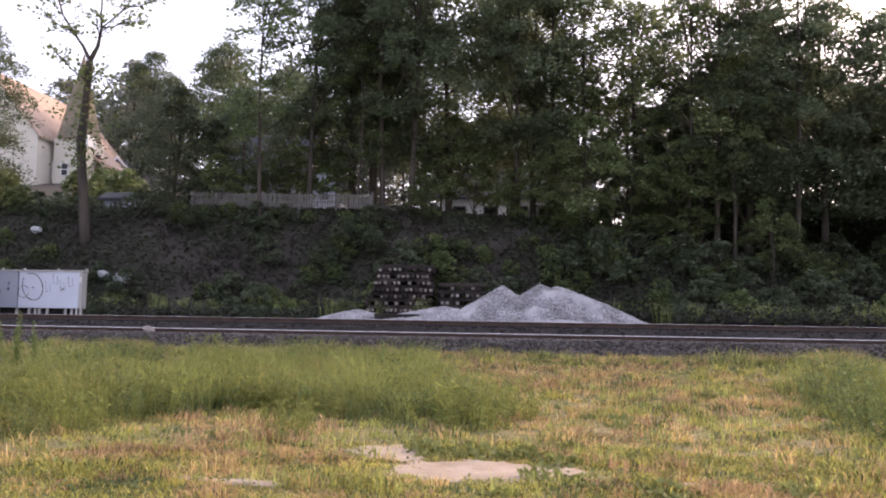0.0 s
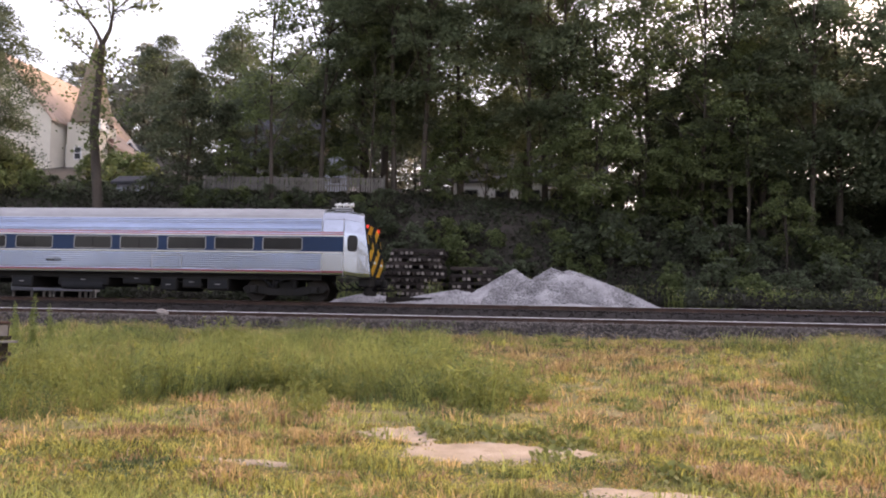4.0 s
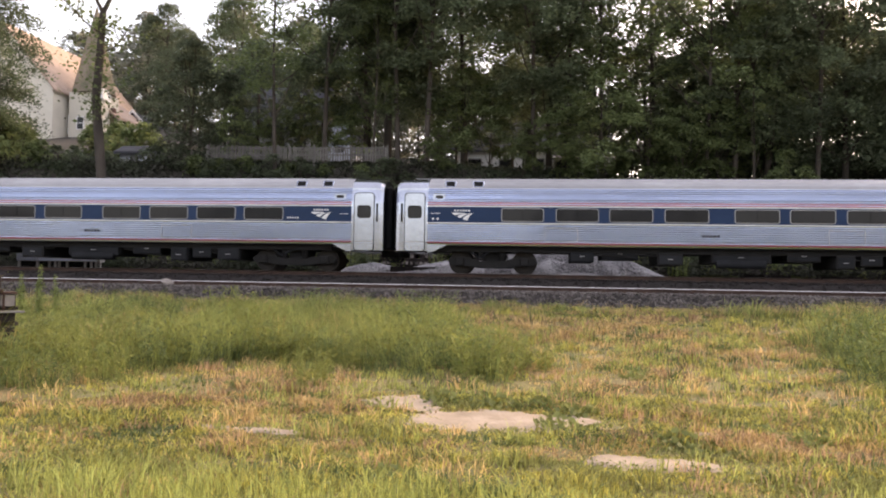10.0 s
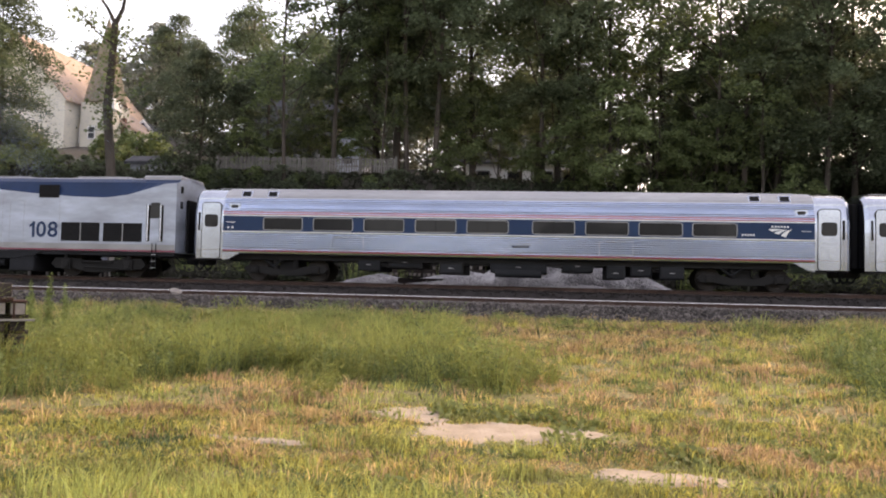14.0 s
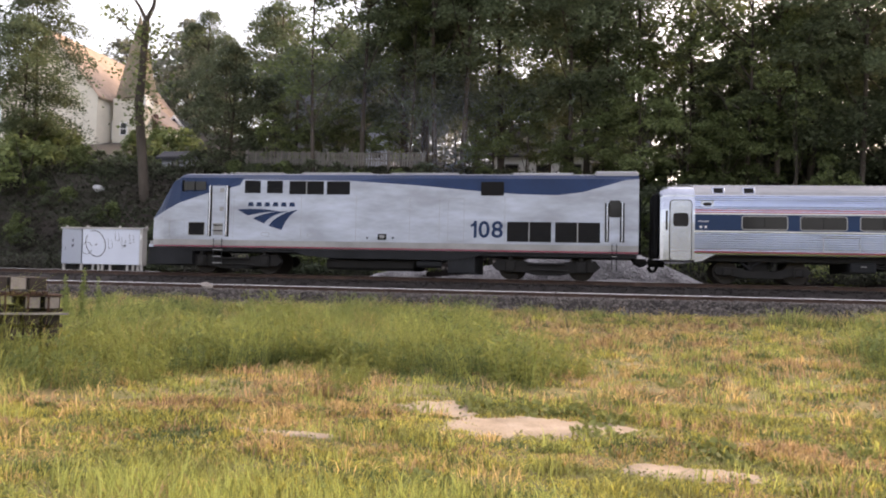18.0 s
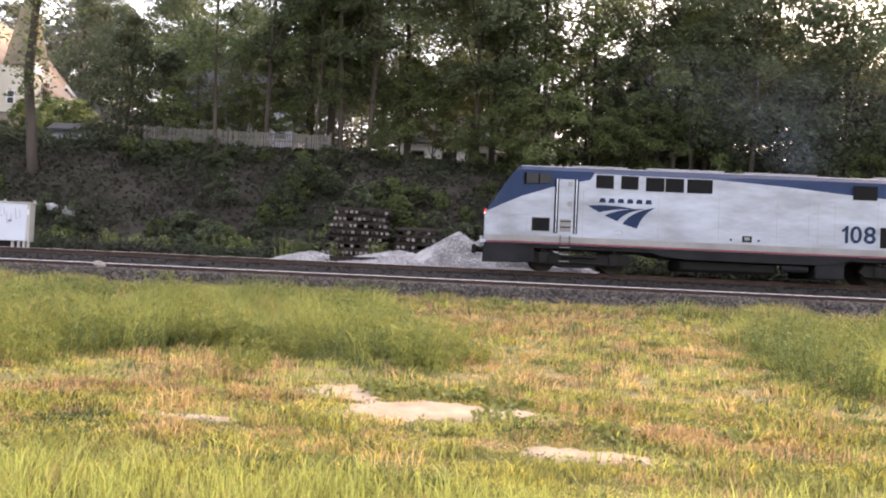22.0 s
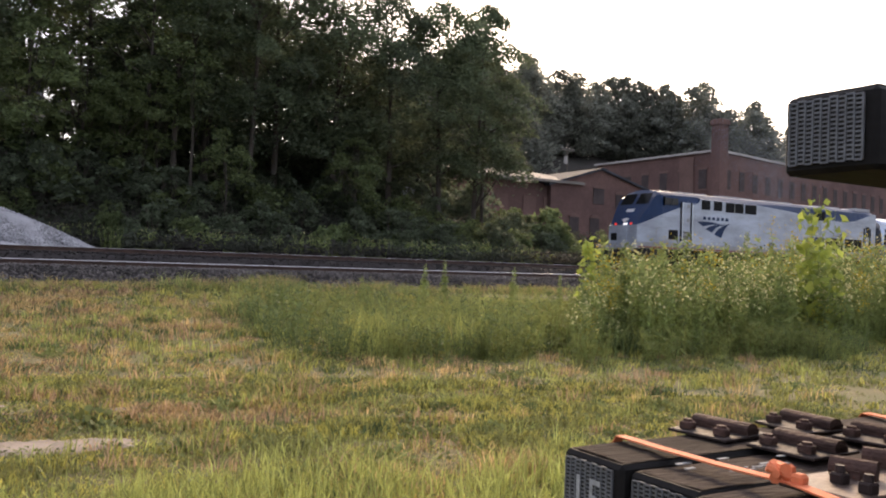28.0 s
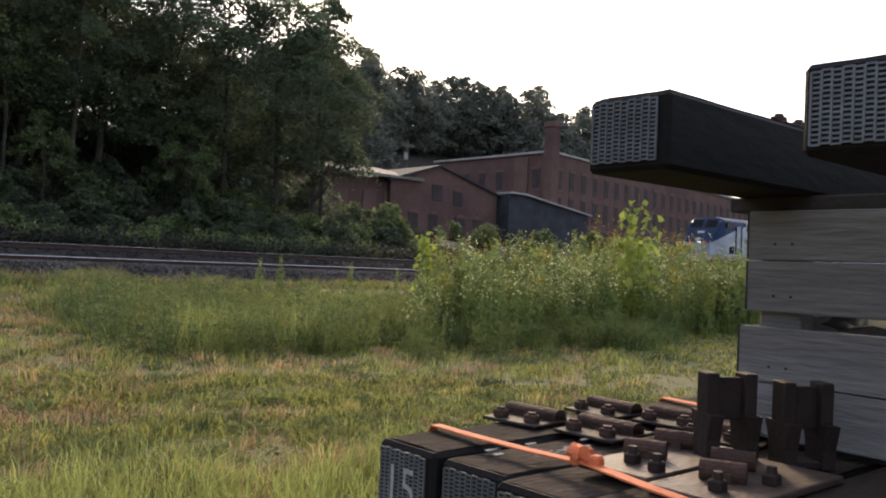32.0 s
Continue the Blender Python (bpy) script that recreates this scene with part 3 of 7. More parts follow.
for i in range(18):
    stand(T["bush_b"], rnd.uniform(-48, -30), rnd.uniform(44, 62), float(rnd.uniform(0, 360)), float(rnd.uniform(1.0, 2.0)))
for i in range(16):
    x = rnd.uniform(34, 75)
    stand(T["bush_b"], x, rnd.uniform(44, 62), float(rnd.uniform(0, 360)), float(rnd.uniform(0.9, 1.5)))


def make_undergrowth():
    """Low herbs, ivy and saplings all over the bank."""
    r = np.random.default_rng(91)
    x, y = r.uniform(-40, 40, 130000), 37.6 + 12.5 * r.uniform(0, 1, 130000) ** 0.9
    k = (field(x, y, 0.35, 12) + 0.35 * r.normal(size=len(x)) > np.where((x > -20) & (x < -1), -0.4, -0.6)) & ~((x > -10) & (x < 6.6) & (y < 41.6))
    x, y = x[k], y[k]
    z = ground_np(x, y) + 0.12 + np.abs(r.normal(size=len(x))) * 0.28 * np.where((x > -20) & (x < -1), 0.6, 1.0)
    v, f = leaf_quads(np.stack([x, y, z], -1), 0.11, r)
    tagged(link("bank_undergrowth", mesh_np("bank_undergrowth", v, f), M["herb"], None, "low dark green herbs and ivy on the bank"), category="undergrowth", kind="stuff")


make_undergrowth()


def make_woods_behind():
    """Unseen tree row behind the standpoint, added for train windows and steel to mirror."""
    r = np.random.default_rng(15)
    n = 22000
    x = r.uniform(-160, 330, n)
    tall = 10 + 4 * np.sin(x * 0.11) + 2.5 * np.sin(x * 0.37 + 1)
    y = -62 + r.normal(size=n) * 3
    v, f = leaf_quads(np.stack([x, y, tall * r.uniform(0, 1, n) ** 0.7], -1), 0.75, r)
    tagged(link("far_woods", mesh_np("far_woods", v, f), M["leaf_far"], None, "unseen line of green trees added behind the standpoint for reflections"), category="woods", kind="stuff")


make_woods_behind()
for root in T.values():
    for o in (*root.children_recursive, root):
        bpy.data.objects.remove(o)


# ---- train materials ----
# bluer than neutral steel: the sky's reflected sheen put into the tint
M["steel"] = material("stainless_steel", (0.47, 0.525, 0.66), 0.16, 1.0, 0.12, 0.7, 9, 0.04, stretch=(0.15, 1, 1))
M["steel_plain"] = material("plain_steel", (0.40, 0.43, 0.50), 0.17, 1.0, 0.12, 0.9, 9, 0.04)
# dark steel that paints in the shade between the flutes
M["groove_shade"] = material("shaded_groove", (0.13, 0.12, 0.115), 0.6, 0.5, 0.2, 1, 14, 0.05)
M["roof_grey"] = material("weathered_roof", (0.33, 0.33, 0.35), 0.6, 0.2, 0.2, 0.8, 8, 0.1, stretch=(0.3, 1, 1))
M["silver"] = material("silver_paint", (0.43, 0.475, 0.57), 0.36, 0.2, 0.14, 1.0, 6, 0.05, color2=(0.27, 0.29, 0.335), stretch=(0.5, 1, 1.6))
M["blue"] = material("blue_paint", (0.006, 0.023, 0.072), 0.42, 0, 0.18, 0.8, 12, 0.05, spec=0.22)
M["band"] = material("blue_band", (0.008, 0.029, 0.082), 0.4, 0, 0.15, 0.6, 12, 0.04, spec=0.25, stretch=(0.3, 1, 1))
M["red"] = material("red_stripe", (0.21, 0.028, 0.055), 0.45, 0, 0.15, 1, 12, 0.04)
M["pink"] = material("faded_red_stripe", (0.34, 0.085, 0.11), 0.45, 0, 0.15, 1, 12, 0.04)
M["white"] = material("white_paint", (0.72, 0.72, 0.72), 0.5, 0, 0.1, 2, 20, 0.05)
M["grey_paint"] = material("grey_paint", (0.28, 0.28, 0.28), 0.55, 0, 0.2, 1, 14, 0.06)
M["under"] = material("underframe", (0.012, 0.011, 0.011), 0.8, 0.1, 0.35, 2, 20, 0.2)
M["tank"] = material("dark_grey_tank", (0.020, 0.021, 0.024), 0.75, 0.0, 0.25, 1.2, 14, 0.1, spec=0.15)
M["glass"] = material("tinted_glass", (0.022, 0.022, 0.024), 0.06, 0, 0.1, 2, 10, 0.0, spec=0.2)
M["rubber"] = material("black_rubber", (0.010, 0.010, 0.011), 0.8, 0, 0.2, 3, 20, 0.1, spec=0.15)
M["amber"] = material("amber_paint", (0.85, 0.49, 0.04), 0.45, 0, 0.12, 1.5, 14, 0.05)
M["wheel"] = material("wheel_steel", (0.035, 0.030, 0.028), 0.6, 0.5, 0.3, 3, 20, 0.1)


def glow(name, color, power):
    m = material(name, color, 0.3)
    b = m.node_tree.nodes["Principled BSDF"]
    b.inputs["Emission Color"].default_value, b.inputs["Emission Strength"].default_value = (*color, 1), power
    return m


M["lamp"] = glow("lit_headlight", (0.9, 0.93, 1.0), 0.6)
M["marker"] = glow("lit_red_marker", (1.0, 0.06, 0.04), 0.3)

NEAR = -1.58                              # the car side that faces the field
WHEELS = []                               # (wheelset, x, radius)


def plate(x0, z0, x1, z1, thick=0.02, y=NEAR, bevel=0.0):
    return boxed(x0, y - thick, z0, x1, y + 0.01, z1, bevel)


def shape(points, y, thick=0.006):
    """A flat cut-out of (x, z) points, standing against the side at y."""
    bm = bmesh.new()
    a = [bm.verts.new((x, y, z)) for x, z in points]
    b = [bm.verts.new((x, y - thick, z)) for x, z in points]
    n = len(points)
    bm.faces.new(a)
    bm.faces.new(b[::-1])
    for i in range(n):
        bm.faces.new((a[i], b[i], b[(i + 1) % n], a[(i + 1) % n]))
    bmesh.ops.recalc_face_normals(bm, faces=bm.faces)
    return bm


def rounded(x0, z0, x1, z1, r, k=4):
    out = []
    for cx, cz, a0 in ((x1 - r, z1 - r, 0), (x0 + r, z1 - r, 90), (x0 + r, z0 + r, 180), (x1 - r, z0 + r, 270)):
        for i in range(k + 1):
            a = radians(a0 + 90 * i / k)
            out.append((cx + r * math.cos(a), cz + r * math.sin(a)))
    return out


def ring_frame(x0, z0, x1, z1, w, r, y, thick):
    """A rounded frame with a hole."""
    bm = bmesh.new()
    rows = []
    for pts in (rounded(x0 - w, z0 - w, x1 + w, z1 + w, r + w), rounded(x0, z0, x1, z1, r)):
        rows.append([bm.verts.new((x, y - thick, z)) for x, z in pts])
        rows.append([bm.verts.new((x, y + 0.01, z)) for x, z in pts])
    n = len(rows[0])
    for i in range(n):
        j = (i + 1) % n
        bm.faces.new((rows[0][i], rows[0][j], rows[2][j], rows[2][i]))
        bm.faces.new((rows[0][j], rows[0][i], rows[1][i], rows[1][j]))
        bm.faces.new((rows[2][i], rows[2][j], rows[3][j], rows[3][i]))
    bmesh.ops.recalc_face_normals(bm, faces=bm.faces)
    return bm


def swoosh(parent, x0, z0, x1, z1, mat, y, label):
    """Three curved stripes that fan out, as on the side of the train."""
    w, h = x1 - x0, z1 - z0
    def curve(a, b, c, n=8):
        return [tuple(np.array(a) * (1 - t) ** 2 + 2 * np.array(b) * t * (1 - t) + np.array(c) * t * t) for t in np.linspace(0, 1, n)]
    for top, low in (
        (curve((0.0, 1.0), (0.38, 1.12), (0.72, 0.92)), curve((0.72, 0.90), (0.45, 0.92), (0.18, 0.70))),
        (curve((0.26, 0.56), (0.50, 0.94), (0.86, 0.93)), curve((0.86, 0.91), (0.58, 0.80), (0.46, 0.32))),
        (curve((0.54, 0.20), (0.66, 0.80), (1.02, 1.02)), curve((1.02, 1.0), (0.84, 0.70), (0.76, 0.0)))):
        part("emblem_stripe", shape([(x0 + w * a, z0 + h * b) for a, b in top + low], y), mat, parent, label)


def word_bars(parent, x0, z0, x1, z1, n, mat, y, label="plain bars in place of lettering"):
    step = (x1 - x0) / n
    for i in range(n):
        part("letter_bar", shape([(x0 + i * step, z0), (x0 + (i + 0.72) * step, z0), (x0 + (i + 0.62) * step, z1), (x0 + (i + 0.1) * step, z1)], y), mat, parent, label)


def wheelset(parent, x, r):
    bm = bmesh.new()
    for s in (-1, 1):
        y = s * 0.72
        tube(bm, (0, y - 0.065, 0), (0, y + 0.065, 0), r, r, 28)
        tube(bm, (0, y - s * 0.085, 0), (0, y - s * 0.065, 0), r + 0.025, r + 0.025, 28)
        for k in range(4):
            a = k * math.pi / 2
            box(bm, 0.5 * r * math.cos(a) - 0.05, y + s * 0.06, 0.5 * r * math.sin(a) - 0.05, 0.5 * r * math.cos(a) + 0.05, y + s * 0.075, 0.5 * r * math.sin(a) + 0.05)
    tube(bm, (0, -1.02, 0), (0, 1.02, 0), 0.085, 0.085, 12)
    ob = part("wheelset", bm, M["wheel"], parent, "dark steel wheels on their axle", False)
    ob.location = (x, 0, r)
    WHEELS.append((ob, x, r))


def coach_truck(parent, x):
    for d in (-1.27, 1.27):
        wheelset(parent, x + d, 0.455)
    for s in (-1, 1):
        bm = extrude([(-1.75, 0.50), (-1.62, 0.34), (-0.95, 0.30), (-0.65, 0.24), (0.65, 0.24), (0.95, 0.30), (1.62, 0.34), (1.75, 0.50), (1.6, 0.62), (0.8, 0.60), (0.5, 0.50), (-0.5, 0.50), (-0.8, 0.60), (-1.6, 0.62)], s * 1.0, s * 1.16, axis="y")
        ob = part("truck_frame", bm, M["under"], parent, "dark cast truck side frame")
        ob.location.x = x
        for d in (-1.27, 1.27):
            bm = boxed(-0.17, s * 1.16, 0.30, 0.17, s * 1.27, 0.62, 0.03)
            tube(bm, (0, s * 1.27, 0.46), (0, s * 1.31, 0.46), 0.11, 0.11, 12)
            ob = part("axle_box", bm, M["under"], parent)
            ob.location.x = x + d
        for d in (-0.42, 0.42):
            bm = bmesh.new()
            for k in range(5):
                tube(bm, (0, s * 1.08, 0.52 + 0.075 * k), (0, s * 1.08, 0.57 + 0.075 * k), 0.13, 0.13, 12)
            ob = part("spring", bm, M["under"], parent)
            ob.location.x = x + d
        bm = tube(bmesh.new(), (-1.0, s * 1.2, 0.98), (-0.5, s * 1.2, 0.6), 0.035)
        tube(bm, (0.1, s * 1.2, 0.98), (-0.5, s * 1.2, 0.6), 0.035)
        tube(bm, (-1.0, s * 1.2, 0.98), (0.1, s * 1.2, 0.98), 0.03)
        ob = part("brake_hanger", bm, M["tank"], parent)
        ob.location.x = x
    ob = part("bolster", boxed(-0.3, -0.95, 0.45, 0.3, 0.95, 0.95, 0.03), M["under"], parent)
    ob.location.x = x


def body_half(flutes=True):
    """The car side's section from sill to ridge, as (half width, height); fluted steel has small ripples."""
    pts = [(1.50, 1.06), (1.56, 1.10), (1.575, 1.24)]
    z = 1.26
    while z < 1.93 and flutes:
        pts += [(1.570, z), (1.596, z + 0.024), (1.596, z + 0.046), (1.570, z + 0.070)]
        z += 0.085
    pts += [(1.578, 1.97), (1.58, 2.30), (1.575, 2.62), (1.565, 2.80)]
    z = 2.82
    while z < 3.26 and flutes:
        y = 1.56 - 0.15 * ((z - 2.7) / 0.6) ** 1.8
        pts += [(y - 0.004, z), (y + 0.018, z + 0.022), (y + 0.010, z + 0.048), (y - 0.018, z + 0.068)]
        z += 0.082
    pts += [(1.44, 3.30), (1.46, 3.31), (1.43, 3.34)]
    for a in (15, 30, 45, 60, 75, 90):
        pts.append((1.41 * math.cos(radians(a)) ** 0.9 if a < 90 else 0.0, 3.34 + 0.50 * math.sin(radians(a))))
    return pts


def car_shell(parent, x0, x1, name="body_shell", flutes=True, mats=None, taper=None):
    half = body_half(flutes)
    prof = half + [(-y, z) for y, z in reversed(half[:-1])]
    bm = extrude(prof, x0, x1)
    for f in bm.faces:
        if f.calc_center_median().z > 3.33 and abs(f.normal.x) < 0.5:
            f.material_index = 1
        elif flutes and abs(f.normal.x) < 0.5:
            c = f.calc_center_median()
            # groove floors and downward flute faces get the painted shade
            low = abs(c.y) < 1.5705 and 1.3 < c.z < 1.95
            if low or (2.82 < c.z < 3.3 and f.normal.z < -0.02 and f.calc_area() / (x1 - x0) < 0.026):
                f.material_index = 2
    return part(name, bm, mats or [M["steel"], M["roof_grey"], M["groove_shade"]], parent)


def passenger_car(name, label, cab):
    root = thing(name, pose(0, Y_FAR, RAIL_FAR), label, "train car", "cars of the train")
    front = 10.62 if cab else 11.47
    car_shell(root, -11.47, front)
    # vestibules: plain steel ends that reach lower, with a door each
    ends = [(-12.73, -11.47)] if cab else [(-12.73, -11.47), (11.47, 12.73)]
    for a, b in ends:
        s = -1 if a < 0 else 1
        half = [(1.50, 0.80), (1.57, 0.86), (1.575, 1.2), (1.58, 2.3), (1.565, 2.8), (1.44, 3.28), (1.44, 3.34)] + body_half(False)[-6:]
        prof = half + [(-y, z) for y, z in reversed(half[:-1])]
        inner, outer = (b, a) if s < 0 else (a, b)
        part("vestibule", extrude(prof, inner, outer - s * 0.30), [M["steel_plain"]], root)
        bm = bmesh.new()
        rings = []
        for x, k in ((outer - s * 0.30, 1.0), (outer - s * 0.12, 0.985), (outer, 0.93)):
            rings.append([bm.verts.new((x, y * k, 0.8 + (z - 0.8) * (0.5 + 0.5 * k))) for y, z in prof])
        for r0, r1 in zip(rings, rings[1:]):
            for i in range(len(prof)):
                j = (i + 1) % len(prof)
                bm.faces.new((r0[i], r0[j], r1[j], r1[i]))
        bm.faces.new(rings[-1])
        bmesh.ops.recalc_face_normals(bm, faces=bm.faces)
        part("end_wall", bm, M["steel_plain"], root)
        sk = [(inner, 1.10), (inner - s * 0.75, 1.10), (inner - s * 0.25, 0.84), (inner, 0.80)]
        part("skirt", shape(sk, NEAR + 0.02, 0.05), M["steel_plain"], root)
        d0, d1 = sorted((outer - s * 0.36, outer - s * 1.13))
        door = part("door", shape(rounded(d0, 0.86, d1, 3.12, 0.12), NEAR, 0.012), M["steel_plain"], root, "plain steel passenger door")
        part("door_seal", ring_frame(d0, 0.86, d1, 3.12, 0.03, 0.12, NEAR, 0.008), M["rubber"], door)
        part("door_window", shape(rounded(d0 + 0.13, 2.16, d1 - 0.13, 2.62, 0.09), NEAR - 0.012, 0.006), M["glass"], door)
        part("window_rim", ring_frame(d0 + 0.13, 2.16, d1 - 0.13, 2.62, 0.022, 0.09, NEAR - 0.012, 0.012), M["rubber"], door)
        part("door_step_line", plate(d0, 1.20, d1, 1.225, 0.016, NEAR - 0.004), M["grey_paint"], door)
        part("grab_slot", plate(outer - s * 0.26, 2.0, outer - s * 0.19, 2.72, 0.014), M["rubber"], root)
        part("diaphragm", boxed(outer, -0.75, 0.95, outer + s * 0.22, 0.75, 3.45, 0.05), M["rubber"], root, "black gangway bellows")
        part("coupler", tubed((outer - s * 0.3, 0, 0.75), (outer + s * 0.32, 0, 0.75), 0.14), M["under"], root)
        bm = bmesh.new()
        for k in (-0.45, 0.4):
            p = [Vector((outer - s * 0.1, k, 0.85)).lerp(Vector((outer + s * 0.32, k, 0.85)), t) - Vector((0, 0, 1.2 * t * (1 - t) + 0.25 * t)) for t in np.linspace(0, 1, 6)]
            for u, v in zip(p, p[1:]):
                tube(bm, u, v, 0.035, None, 6)
        part("brake_hose", bm, M["rubber"], root)
    # painted bands on the near and far sides
    for s in (-1, 1):
        y = s * 1.583
        x1 = 11.54 if cab else 11.47
        for nm, z0, z1, mat in (("blue_band", 1.99, 2.60, "band"), ("white_line", 1.945, 1.985, "white"), ("upper_stripe", 2.73, 2.785, "pink"), ("middle_stripe", 2.655, 2.70, "pink"), ("white_edge", 2.605, 2.65, "white"), ("lower_stripe", 1.165, 1.225, "red")):
            part(nm, boxed(-11.47, y - 0.012, z0, x1, y + 0.012, z1), M[mat], root)
    # windows, near side and far side
    edges = (-8.55, -6.45, -4.42, -2.35, 0.22, 2.22, 4.25, 6.25, 8.26) if cab else (-9.76, -7.69, -5.62, -3.55, -1.50, 1.05, 3.08, 5.09, 7.08)
    for s in (-1, 1):
        for i, x in enumerate(edges):
            w = 1.58
            y = NEAR if s < 0 else -NEAR + 0.03
            fr = part("window", ring_frame(x, 2.06, x + w, 2.53, 0.035, 0.07, y - 0.008, 0.02), M["grey_paint"], root, "grey metal window frame")
            part("pane", shape(rounded(x, 2.06, x + w, 2.53, 0.07), y - 0.014 if s < 0 else y + 0.004, 0.006), M["glass"], fr, "dark tinted window glass")
            part("mullion", plate(x + w / 2 - 0.012, 2.06, x + w / 2 + 0.012, 2.53, 0.026, y), M["rubber"], fr)
    # roof details
    for x in (-10.6, -9.5) + (() if cab else (9.35, 10.45)):
        ob = part("roof_vent", boxed(-0.24, -0.17, -0.02, 0.24, 0.17, 0.05, 0.015), M["steel_plain"], root)
        ob.matrix_local = pose(x, -1.29, 3.50, 60, 0, 0)
        g = part("vent_grille", boxed(-0.17, -0.11, 0.05, 0.17, 0.11, 0.06), M["rubber"], ob)
    part("roof_rib", boxed(-12.2, -0.25, 3.80, front - 0.4, 0.25, 3.862, 0.02), M["roof_grey"], root)
    for x in (-11.02,) + (() if cab else (11.0,)):
        fr = part("marker_panel", shape(rounded(x - 0.24, 2.88, x + 0.24, 3.10, 0.05), -1.52, 0.03), M["steel_plain"], root)
        part("marker_window", shape(rounded(x - 0.15, 2.93, x + 0.15, 3.05, 0.05), -1.55, 0.01), M["glass"], fr)
    # writing, emblems
    for x in ((-10.55,) if cab else (9.8,)):
        swoosh(root, x, 2.06, x + 0.85, 2.36, M["white"], NEAR - 0.012, "white emblem stripe")
        word_bars(root, x + 0.12, 2.42, x + 0.78, 2.49, 6, M["white"], NEAR - 0.012)
    if not cab:
        word_bars(root, 8.85, 2.10, 9.35, 2.17, 5, M["white"], NEAR - 0.012)
        word_bars(root, 11.0, 2.28, 11.35, 2.31, 6, M["white"], NEAR - 0.012)
    word_bars(root, -11.35, 2.32, -10.95, 2.36, 6, M["white"], NEAR - 0.012)
    word_bars(root, 0.25 if not cab else -1.0, 1.49, 0.95 if not cab else -0.3, 1.58, 5, M["rubber"], NEAR - 0.016, "dark bars in place of the car number")
    for x in (-11.3, -11.12):
        part("notice", shape(rounded(x, 2.08, x + 0.09, 2.17, 0.04), NEAR - 0.012), M["white"], root)
    for x0 in (-6.9, 3.6):
        part("access_panel", ring_frame(x0, 1.28, x0 + 1.25, 1.78, 0.012, 0.01, NEAR - 0.012, 0.006), M["grey_paint"], root)
    # under the floor
    part("underframe", boxed(-11.4, -1.25, 0.86, 10.6, 1.25, 1.07), M["under"], root)
    rnd = np.random.default_rng(5 if cab else 9)
    for x0, x1, z0, y in ((-5.9, -5.0, 0.50, 1.35), (-4.7, -3.3, 0.62, 1.2), (-2.6, -1.65, 0.42, 1.42), (-0.6, 1.6, 0.52, 1.3), (2.2, 3.4, 0.60, 1.25), (3.9, 4.6, 0.36, 1.4), (4.8, 5.6, 0.48, 1.3), (5.9, 6.8, 0.40, 1.42)):
        b = part("equipment_box", boxed(x0, -y, z0, x1, y, 0.88, 0.03), M["under" if rnd.uniform() < 0.7 else "tank"], root, "dark equipment box under the floor")
        part("box_lid", boxed(x0 + 0.06, -y - 0.015, z0 + 0.06, x1 - 0.06, -y + 0.005, 0.8, 0.01), M["tank"], b)
        part("lid_handle", boxed((x0 + x1) / 2 - 0.1, -y - 0.035, z0 + 0.22, (x0 + x1) / 2 + 0.1, -y - 0.01, z0 + 0.25), M["grey_paint"], b)
    part("air_tank", tubed((-0.4, -1.25, 0.50), (1.4, -1.25, 0.50), 0.16, 0.16, 14), M["tank"], root)
    for k in range(7):
        x = rnd.uniform(-6, 5)
        part("pipe", tubed((x, -1.2, 0.80), (x + rnd.uniform(0.6, 2.0), -1.25, rnd.uniform(0.5, 0.8)), 0.03, None, 6), M["under"], root)
    for x in (-8.95, 9.05):
        coach_truck(root, x)
    return root


LABEL = "silver fluted passenger coach with a blue window band"
coach = passenger_car("coach", LABEL + " and red stripes", False)
cab_car = passenger_car("cab_car", "silver fluted control car with amber striped front", True)


